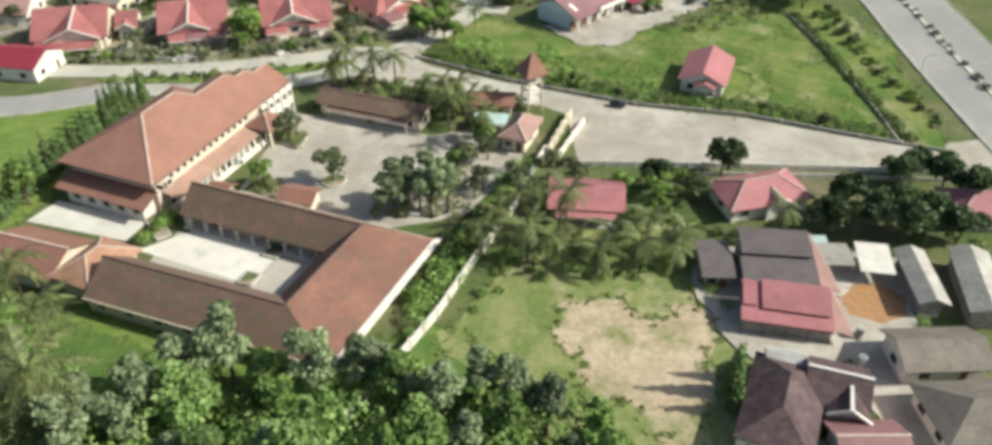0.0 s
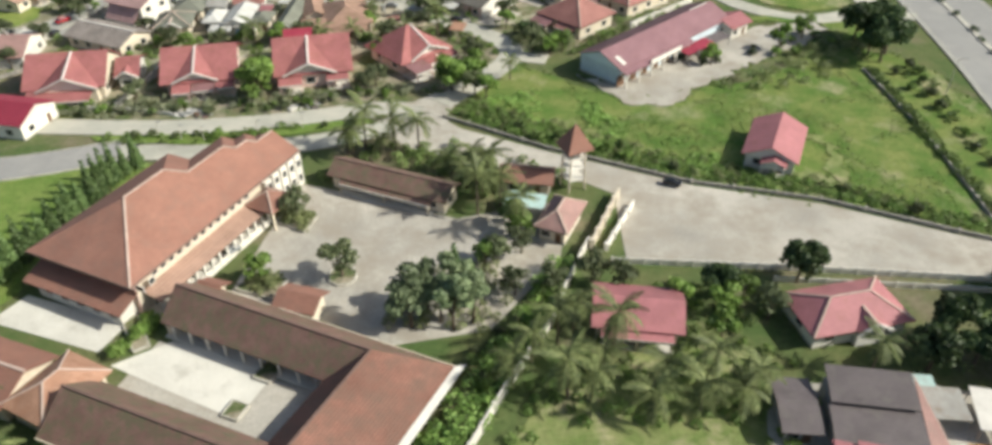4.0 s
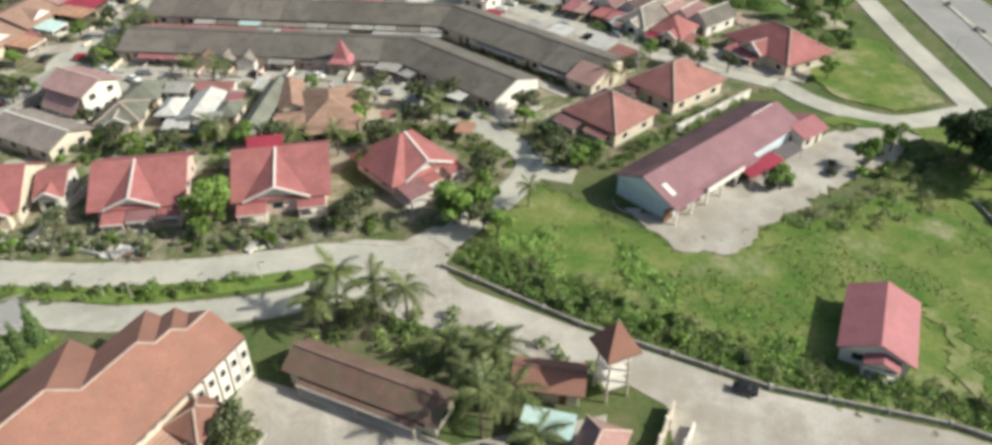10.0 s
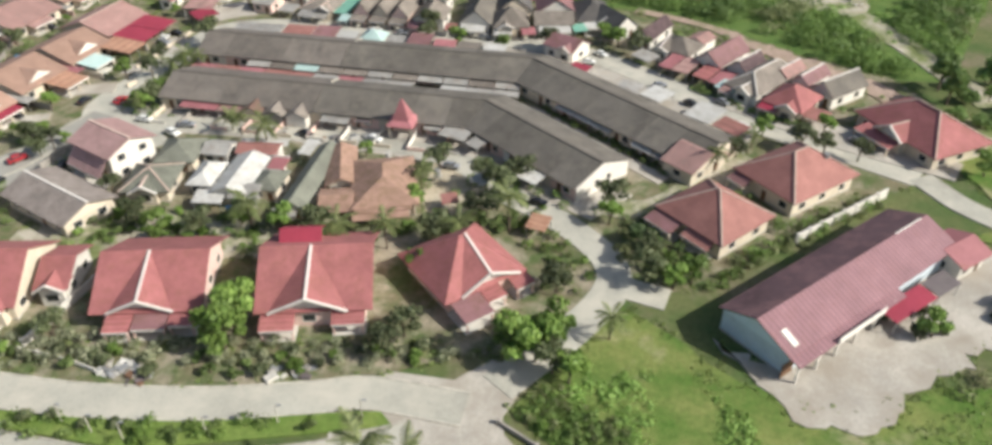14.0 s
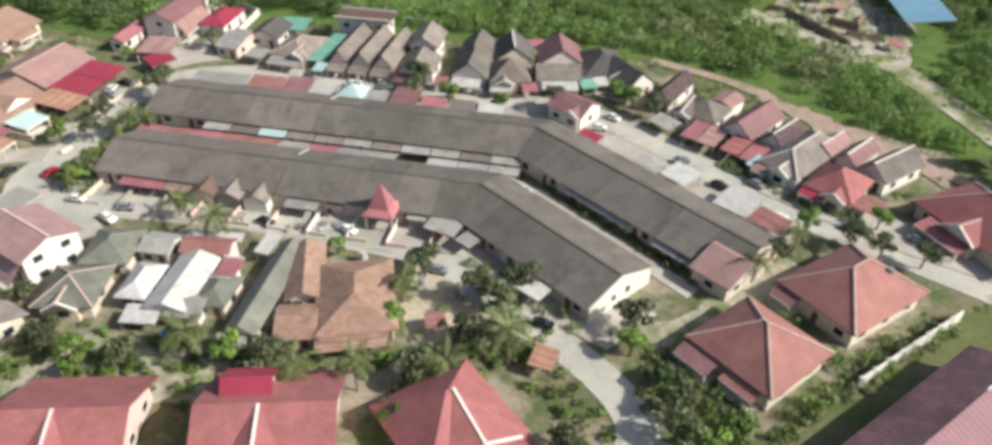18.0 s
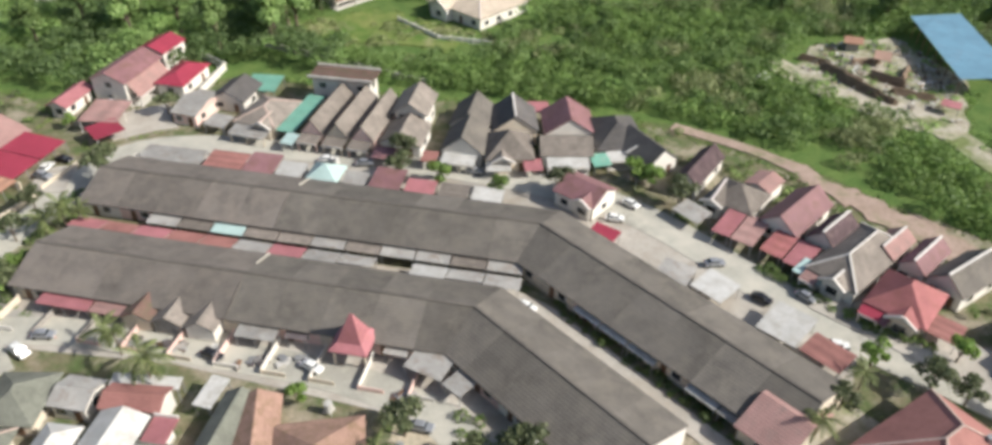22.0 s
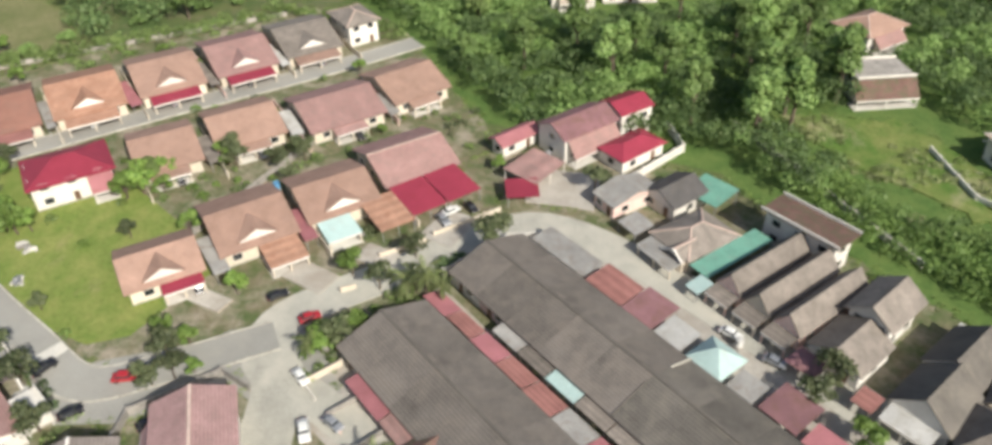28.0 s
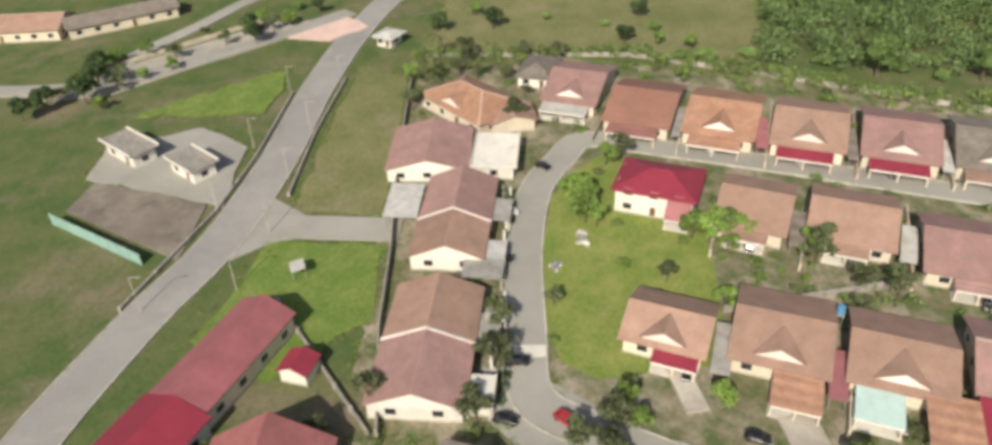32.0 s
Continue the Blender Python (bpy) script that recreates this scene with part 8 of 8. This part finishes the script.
for kind, spots in {
    "grove": [(0.8, 99.2), (5.4, 98.6), (-3.4, 98.4), (3.2, 102), (-1, 101.6), (2.6, 97.4)],
    "dark": [(55.3, 103.5), (66, 84.6), (72.8, 85), (77, 81.4), (81.4, 83.5), (86, 80), (84.8, 96.6), (71.4, 89.6), (78.4, 87), (89, 99), (42.4, 101), (92, 94), (104.3, 184), (102, 180), (108, 186), (94, 88)],
    "column": [(3.2, 107.5), (5.6, 103.6), (40.4, 57), (39.2, 54.4), (38.4, 51.4)],
    "young": [(-37.5, 168.5), (-36.5, 172), (4.5, 171), (7, 170), (3, 172.5), (-12, 188), (-15, 206), (-58, 196), (-44, 199), (-36, 197), (31, 188), (28, 186.5), (19, 203), (14, 118), (13, 121), (8, 112), (36, 100), (42, 98), (46, 101), (40, 92), (-118, 240), (-132, 256), (-139, 221), (-142, 218), 
              (-137, 246), (-98, 237), (-88, 252), (-148, 216), (-14.3, 275.6), (-3, 272.6), (22, 279.4), (25, 277), (64, 236), (-26.5, 110)],
    "dusty": [(-62, 170), (-14, 170), (-12, 174), (10, 184), (24, 188), (-2, 204), (2, 216), (-30, 196), (-50, 196), (-62, 198), (-10, 196), (-70, 206), (20, 208), (58, 230), (68, 226), (62, 228), (30, 272), (8, 274), (-22, 278), (10, 112), (14, 114), (18, 104), (12, 104),
              (28, 104), (24, 106), (48, 96), (-96, 190), (-104, 206), (-112, 206), (-84, 262), (-124, 262), (-122, 267), (-134, 258), (-150, 236), (-176, 204), (-182, 180), (-94, 223), (-94, 204.6), (-3, 213), (0, 210), (4, 216), (-12, 218), (-74, 297), (-22, 282), (-23, 126)],
}.items():
    for x, y in spots:
        plant(kind, x, y, random.uniform(0.85, 1.15))
for k, (x, y) in enumerate(scatter([(-72, 190), (-60, 192), (-30, 193), (0, 199), (10, 198), (4, 206), (-20, 200), (-60, 203), (-70, 203)], 34, 2.4, 11) + scatter([(-86, 166.5), (-60, 165), (-40, 163.8), (-20, 166), (-8, 169), (-8, 172), (-40, 168), (-60, 168.4), (-86, 171)], 36, 2.0, 12)
                        + scatter([(-66, 156), (-43, 152.8), (-13, 158), (-14, 159.0), (-40, 156.4)], 9, 2.6, 13) + scatter([(4, 160), (24, 146), (48, 132.5), (88, 115), (88, 118), (50, 136), (26, 151), (10, 164)], 12, 3.5, 14)
                        + scatter([(2, 76), (8, 88), (16, 99), (14, 100), (2, 90), (-4, 76)], 22, 2.0, 15) + scatter([(101, 112), (104, 112), (106, 150), (110, 176), (104, 176), (102, 150)], 14, 4, 16)
                        + scatter([(50, 190), (62, 184), (90, 180), (98, 186), (96, 194), (84, 192), (70, 182), (60, 176)], 18, 3.0, 17)):
    plant(random.choice(("bush", "bush", "brightbush", "greybush", "thicket") if k > 180 else ("bush", "brightbush", "greybush")), x, y, random.uniform(0.7, 1.3))

rows = [scatter(q, n, g, s) for q, n, g, s in (([(-70, 188), (-60, 190), (-40, 192), (-38, 190), (0, 196), (10, 196), (6, 208), (-12, 206), (-22, 198), (-60, 201), (-70, 201)], 36, 1.7, 31), ([(8, 184), (14, 184), (16, 190), (10, 200), (4, 206), (0, 204), (8, 196)], 22, 1.6, 32),
    ([(20, 206), (26, 204), (24, 198), (30, 190), (28, 186), (34, 186), (48, 199), (46, 200), (34, 188)], 20, 1.6, 33), ([(-6, 214), (4, 206), (14, 206), (12, 209), (0, 219), (-6, 223)], 24, 1.6, 34))]
rows += [scatter(q, n, g, s) for q, n, g, s in (([(-80, 234), (-75, 234), (-75, 262), (-80, 262)], 30, 1.6, 35),
    ([(-64, 153.6), (-44, 152.4), (-14, 158.4), (-14, 159.2), (-40, 156.2), (-64, 156.6)], 24, 1.8, 36), ([(22, 84), (46, 84), (50, 102), (36, 106), (24, 104)], 44, 2.2, 37), ([(56, 62), (58, 84), (48, 88), (42, 86), (40, 74)], 16, 2.0, 38),
    ([(-120, 238), (-100, 236), (-98, 222), (-116, 216), (-150, 218), (-136, 238)], 4, 3.0, 39), ([(-150, 240), (-120, 300), (-116, 296), (-118, 240)], 30, 2.4, 40), ([(-128, 188), (-90, 194), (-92, 206), (-150, 207), (-150, 184)], 26, 2.0, 41))]
every = [q for spots in rows for q in spots]
heap("garden_shrubs", every[::2], 0.2, 0.6, 0.95, 60, 0.3, LEAF, "mixed green garden shrubs between the houses", "shrubs", 45)
heap("garden_shrubs_bright", every[1::2], 0.2, 0.7, 1.0, 60, 0.32, LEAF_BRIGHT, "bright green garden plants between the houses", "shrubs", 46)


GARDENS = ([(-88, 170), (8, 174), (16, 188), (10, 200), (0, 210), (-10, 216), (-40, 222), (-80, 226), (-90, 200)], [(-90, 192), (-124, 187), (-200, 180), (-212, 205), (-192, 306), (-152, 316), (-90, 300), (-84, 250), (-90, 225)],
           [(20, 184), (50, 198), (70, 214), (60, 226), (44, 218), (24, 204)], [(-60, 292), (30, 284), (60, 256), (84, 232), (88, 250), (60, 280), (30, 302), (-60, 316)], [(44, 36), (92, 36), (92, 86), (44, 86)])
LOOP = [(-102, 221), (-112, 213), (-132, 211.7), (-148, 212.7), (-154, 222), (-138, 240), (-118, 240), (-106, 238)]
grown = [[], [], []]
for k, poly in enumerate(GARDENS):
    for x, y in scatter(poly, (90, 360, 130, 150, 60)[k], 1.5, 100 + k):
        if free(x, y, 0.7) and not inside(x, y, LOOP) and noise.noise(Vector((x * 0.09, y * 0.09, 2))) > -0.22:
            grown[random.choice((0, 0, 1, 1, 2))].append((x, y))
for spots, mat, word, s in zip(grown, (LEAF, LEAF_SCRUB, LEAF_GREY), ("dark green", "bright green", "dusty grey-green"), (110, 111, 112)):
    heap("garden_growth", spots, 0.0, 0.9, 1.15, 75, 0.3, mat, word + " shrubs and plants filling the gardens", "shrubs", s)
for x, y in scatter(GARDENS[0], 20, 7.0, 121) + scatter(GARDENS[1], 34, 7.0, 122):
    if free(x, y, 1.6):
        plant(random.choice(("young", "dusty", "dusty")), x, y, random.uniform(0.55, 0.95))
fringe = []
for line in ROUGH:
    for (ax, ay), (bx, by) in zip(line, line[1:] + line[:1]):
        n = max(1, int(math.hypot(bx - ax, by - ay) / 0.5))
        for k in range(n):
            x, y = ax + (bx - ax) * k / n + random.gauss(0, 0.7), ay + (by - ay) * k / n + random.gauss(0, 0.7)
            if noise.noise(Vector((x * 0.3, y * 0.3, 5))) > -0.2 and free(x, y, 0.3):
                fringe.append((x, y))
heap("edge_grass", fringe, -0.35, 0.0, 0.45, 12, 0.22, BLADE, "tufts of grass along the edges of paving and bare earth", "grass", 124)
FIELD = [(6, 162), (24, 147), (48, 133.5), (68, 127), (90, 116), (96, 150), (92, 176), (66, 166), (52, 160), (36, 164), (24, 178), (14, 174)]
HOUSE_PLOT = [(52, 128), (70, 124), (80, 146), (66, 152)]
rng = np.random.default_rng(44)
spots = np.array([q for q in zip(rng.uniform(4, 98, 26000), rng.uniform(112, 180, 26000)) if inside(*q, FIELD) and not inside(*q, HOUSE_PLOT) and noise.noise(Vector((q[0] * 0.07, q[1] * 0.07, 3))) > 0.02])
tuft = np.column_stack([spots, np.full(len(spots), 0.12)])
tagged(quads("field_growth", tuft, np.tile((0.0, 0.0, 1.0), (len(tuft), 1)), 0.36, BLADE, None, rng), "tall rough grass and weeds across the field", "weeds", "", "stuff")
for x, y in scatter([(-172, 90), (-178, 108), (-206, 104), (-222, 106), (-220, 98), (-200, 94)], 12, 5, 47) + scatter([(-190, 104), (-228, 138), (-232, 130), (-200, 104)], 6, 6, 48):
    plant(random.choice(("dark", "dusty", "young")), x, y, random.uniform(0.7, 1.0))
for x, y in scatter([(-214, 170), (-190, 178), (-200, 205), (-212, 215)], 12, 4, 49):
    plant(random.choice(("dusty", "young", "palm")), x, y, random.uniform(0.7, 1.0))
for x, y in scatter([(94, 240), (104, 236), (112, 262), (100, 262), (92, 256)], 12, 4, 50) + scatter([(-216, 232), (-196, 310), (-204, 316), (-224, 240)], 10, 6, 51):
    plant(random.choice(("wood", "thicket", "young")), x, y, random.uniform(0.7, 1.0))

heap("front_garden_plants", scatter([(-86, 165.5), (-52, 166.8), (-38, 166.8), (-6, 169), (6, 172), (-8, 172), (-40, 171), (-86, 171.6)], 90, 1.2, 70) + scatter([(-70, 163.8), (-52, 166), (-52, 172), (-60, 178), (-68, 174)], 26, 1.4, 150), 0.2, 0.9, 0.9, 70, 0.28, LEAF_PALE, "pale grey-green garden plants before the bungalows", "shrubs", 71)
heap("hedge_bank_growth", scatter([(98, 172), (96, 138), (94.6, 109), (96.4, 109), (98, 138), (100, 172)], 90, 0.9, 72) + scatter([(105, 172), (102.6, 145), (103.6, 120), (107, 118), (107, 145), (111, 172)], 34, 1.8, 174), 0.1, 0.7, 0.9, 60, 0.3, LEAF, "dark hedge and bushes on the highway bank", "shrubs", 73)
heap("median_shrubs", [(p[0] + random.gauss(0, 0.2), p[1] + random.gauss(0, 1.0)) for k, p in enumerate(way) if k > 12 for _ in range(2)], 0.3, 0.7, 0.8, 60, 0.28, LEAF_DARK, "dark shrubs spaced along the highway median", "shrubs", 74)
heap("lane_shrubs", scatter([(6, 243.6), (8, 245), (33, 220.4), (31, 218.6)], 40, 1.1, 75) + scatter([(-76, 255), (-74, 253.4), (-70, 254.6), (-70, 256)], 6, 1.1, 76), 0.1, 0.5, 0.7, 60, 0.26, LEAF, "shrubs along the service lane", "shrubs", 77)
heap("wall_shrubs", scatter([(-2, 68), (8, 84), (16, 97), (22, 110), (18, 110), (12, 98), (4, 88), (-2, 76)], 90, 1.5, 78), 0.2, 1.6, 1.3, 70, 0.35, LEAF_SCRUB, "bright shrubs crowding the school wall", "shrubs", 79)
heap("palm_ground_weeds", scatter([(6, 72), (14, 80), (44, 76), (44, 88), (24, 92), (12, 86)], 45, 2.0, 86), -0.2, 0.4, 0.9, 60, 0.3, LEAF_SCRUB, "bright green weeds under the palms", "weeds", 87)
heap("canteen_growth", scatter([(-20, 138), (-8, 141), (4, 132), (10, 126), (24, 136), (18, 140), (6, 147), (-6, 150), (-18, 148)], 55, 1.8, 88), 0.1, 1.0, 1.1, 80, 0.34, LEAF, "dense dark shrubs among the palms", "shrubs", 89)
heap("yard_thicket", scatter([(62, 167), (76, 174), (90, 184), (98, 190), (104, 182), (92, 172), (74, 164)], 28, 3.0, 90), 0.0, 0.9, 1.3, 80, 0.34, LEAF_OLIVE, "dark thickets on the edge of the hall yard", "shrubs", 91)
weeds = [q for q in scatter([(8, 164), (26, 148), (48, 134), (58, 140), (52, 150), (44, 156), (24, 170)], 420, 0.7, 92) if noise.noise(Vector((q[0] * 0.13, q[1] * 0.13, 7))) > 0.05]
heap("meadow_weeds", weeds, -0.6, 0.15, 0.95, 40, 0.3, LEAF_SCRUB, "clumps of bright weeds in the meadow", "weeds", 93)
for x, y in ((-64, 338), (-62, 346.5), (-70, 350), (-84, 363), (-66, 342), (-58, 341), (-76, 356)):
    plant("tall", x, y, random.uniform(0.9, 1.15), W)

FAR_WEST = [(-205, 262), (-300, 276), (-330, 420), (-215, 420), (-200, 330)]
heap("west_woodland", scatter(FAR_WEST, 420, 4.0, 130), 1.5, 5.0, 3.4, 140, 0.62, LEAF_DEEP, "belt of woodland beyond the estate", "woodland", 131)
for x, y in scatter([(-186, 96), (-246, 146), (-250, 136), (-206, 92)], 10, 5.5, 132) + scatter([(-250, 60), (-226, 104), (-300, 140), (-320, 90)], 8, 9, 133) + scatter([(-220, 172), (-250, 180), (-262, 250), (-222, 240)], 9, 10, 134):
    plant(random.choice(("dark", "dusty", "young", "thicket")), x, y, random.uniform(0.6, 1.0))

heap("yard_shrubs", scatter([(-7, 99), (8, 96), (14, 104), (8, 112), (-2, 110)], 40, 1.5, 140) + scatter([(-30, 109), (-27, 112), (-23, 110), (-25, 106.6)], 10, 1.0, 141) + scatter([(-26, 125.6), (-24.6, 129.4), (-20.2, 126.6), (-21.8, 122.8)], 12, 1.0, 142), 0.3, 1.2, 1.0, 80, 0.3, LEAF_OLIVE, "olive and green shrubs in the school beds", "shrubs", 143)
heap("clearing_weeds", [q for q in scatter([(-62, 345), (-44, 360), (-8, 344), (-14, 332), (-44, 334)], 200, 1.6, 144) if free(q[0], q[1], 0.5) and noise.noise(Vector((q[0] * 0.1, q[1] * 0.1, 9))) > 0.0], -0.5, 0.3, 1.1, 50, 0.34, LEAF_OLIVE, "weeds and shrubs in the clearing", "weeds", 145)
heap("track_weeds", [q for q in scatter([(58, 326), (72, 345), (96, 354), (104, 330), (104, 296), (98, 262), (90, 300), (78, 306)], 260, 1.5, 146) if noise.noise(Vector((q[0] * 0.12, q[1] * 0.12, 11))) > 0.08], -0.3, 0.4, 0.9, 50, 0.3, LEAF_SCRUB, "weeds growing through the scrap yard", "weeds", 147)
rng = np.random.default_rng(148)
bits = np.array([(x + rng.normal(0, 0.8), y + rng.normal(0, 0.8), 0.15 + abs(rng.normal(0, 0.35))) for x, y in scatter([(66, 330), (76, 346), (98, 352), (102, 330), (94, 306), (84, 310)], 80, 1.6, 149) for _ in range(9)])
for part_of, mat, word in ((bits[::3], GREY_METAL, "grey sheet and concrete"), (bits[1::3], TIMBER, "broken timber"), (bits[2::3], WHITE_METAL, "pale sheet")):
    tagged(quads("scrap_rubble", part_of, np.tile((0.0, 0.0, 1.0), (len(part_of), 1)), 0.8, mat, None, rng), "scattered scrap of " + word + " in the yard", "rubble", "", "stuff")
for x, y in ((106, 180), (101, 186), (106, 188), (103, 176)):
    plant("dark", x, y, 1.35)

for kind, x, y, s in (("young", -135, 240, 1.3), ("young", -136, 237, 1.2), ("broad", -137, 243, 0.55), ("young", -140, 219, 1.2), ("young", -144, 218.6, 1.3), ("dusty", -130, 256.6, 1.0), ("young", -160, 223, 1.1), ("young", -97.4, 224.6, 0.8), ("young", -93.6, 226, 0.8), ("broad", -80, 240, 0.42)):
    plant(kind, x, y, s)

for x, y, s in ((-51.5, 74, 1.5), (-45, 57, 1.7), (-57, 82, 1.3), (-54, 66, 1.6)):
    plant("palm", x, y, s, "palms")

for k in range(19):
    plant("column", -69.4 + 0.78 * k + random.gauss(0, 0.25), 105 + 2.2 * k, random.uniform(0.9, 1.12), "conifers beside the school hall")

heap("wall_weeds", scatter([(4, 160.5), (23, 145.8), (47, 132.4), (68, 125.2), (92, 112), (93, 116), (70, 129), (49, 137), (27, 151), (9, 165)], 330, 0.9, 170), -0.3, 0.5, 0.85, 50, 0.28, LEAF_SCRUB, "tangle of weeds along the meadow wall", "weeds", 171)
heap("wall_weeds_olive", scatter([(4, 161), (23, 146.4), (47, 133), (68, 126), (92, 113), (93, 117), (70, 130.5), (49, 139), (27, 153), (9, 167)], 150, 1.2, 172), -0.2, 0.6, 0.8, 50, 0.26, LEAF_OLIVE, "dry olive weeds along the meadow wall", "weeds", 173)
for x, y, s in ((-37.2, 169.8, 1.7), (-36.4, 173.4, 1.6), (-37.4, 177, 1.4), (4.6, 170.6, 1.6), (7.6, 171.4, 1.5), (9.6, 173.6, 1.4), (90, 222, 1.2), (64, 178, 1.1), (82, 184, 1.2), (90, 190, 1.2)):
    plant("young", x, y, s)

heap("boundary_growth", [(x + random.gauss(0, 1.2), y + random.gauss(0, 1.2)) for (x0, y0), (x1, y1) in (((-212.4, 177), (-213.5, 230)), ((-213.5, 230), (-202.9, 260)), ((-202.9, 260), (-184.9, 305.6)), ((-190, 306), (-152, 318))) for x, y in ((x0 + (x1 - x0) * k / 40, y0 + (y1 - y0) * k / 40) for k in range(41))], 0.3, 2.2, 1.6, 80, 0.4, LEAF, "shrubs and small trees along the estate boundary", "shrubs", 180)

# growth round the villas, at the end of the terraces and beside the school courts
heap("villa_shrubs", scatter([(20, 193), (27, 189), (33, 191), (27, 200), (24, 205), (20, 203)], 24, 1.5, 200) + scatter([(38, 189), (50, 198), (68, 211), (66, 214), (52, 204), (40, 193)], 26, 1.7, 201), 0.1, 0.7, 0.9, 80, 0.3, LEAF_OLIVE, "olive shrubs crowding the villa gardens", "shrubs", 202)
for kind, x, y, size in (("palm", 39.6, 220.4, 0.7), ("dusty", 44.8, 226.2, 0.9), ("palm", 48.6, 230, 0.6), ("young", 51.6, 234.4, 0.9), ("dark", 23.4, 197.4, 0.6), ("dusty", 24.6, 193, 1.0), ("palm", 17.6, 175, 0.7), ("young", 11.6, 166.4, 1.2), ("dusty", 9.4, 168, 1.1), ("young", -66, 109.6, 1.5), ("young", -27, 222.4, 0.7), ("palm", -14.6, 212, 0.7), ("palm", -56.2, 230.6, 0.75)):
    plant(kind, x, y, size)
heap("court_hedge", scatter([(-45, 95.8), (-43.4, 95.4), (-39.8, 102.6), (-41.6, 103.6)], 22, 0.8, 203), 0.4, 1.5, 0.9, 80, 0.28, LEAF_BRIGHT, "bright green hedge between the two pale courts", "hedge", 204)
heap("row_shrubs", scatter([(39, 256), (47, 248), (56, 240), (62, 238), (60, 241), (50, 247), (42, 255)], 34, 1.1, 190), 0.2, 0.8, 0.8, 70, 0.28, LEAF, "dark shrubs before the eastern row", "shrubs", 191)

for kind, x, y, size in (("palm", -78, 255, 0.75), ("palm", -75.6, 256.8, 0.8), ("palm", -72.4, 257.2, 0.6), ("palm", -79.4, 257.4, 0.6), ("dusty", -75.8, 272, 1.35), ("young", -78.2, 238.6, 1.0), ("dusty", -77.4, 241.4, 1.0), ("young", -77, 244.4, 0.9), ("palm", -78.6, 236.8, 0.5), ("dusty", -14.2, 110.3, 1.25), ("dusty", -90.4, 218.6, 0.9), ("dusty", -89.2, 221.4, 0.85), ("young", -88.2, 224, 0.6), ("dusty", -82.4, 253, 0.9), ("palm", -53.8, 229.2, 0.6)):
    plant(kind, x, y, size)
heap("end_wall_shrubs", scatter([(-80.2, 263), (-78, 263), (-76.6, 268), (-78.6, 268)], 14, 0.9, 210) + scatter([(-149, 204.2), (-139, 205.2), (-139, 206), (-149, 205)], 12, 0.9, 211) + scatter([(-110, 207.6), (-97, 208.2), (-96, 205), (-99, 203.4), (-100, 206.8)], 12, 1.0, 212), 0.1, 0.7, 0.8, 70, 0.28, LEAF_DARK, "dark shrubs along the garden walls", "shrubs", 213)
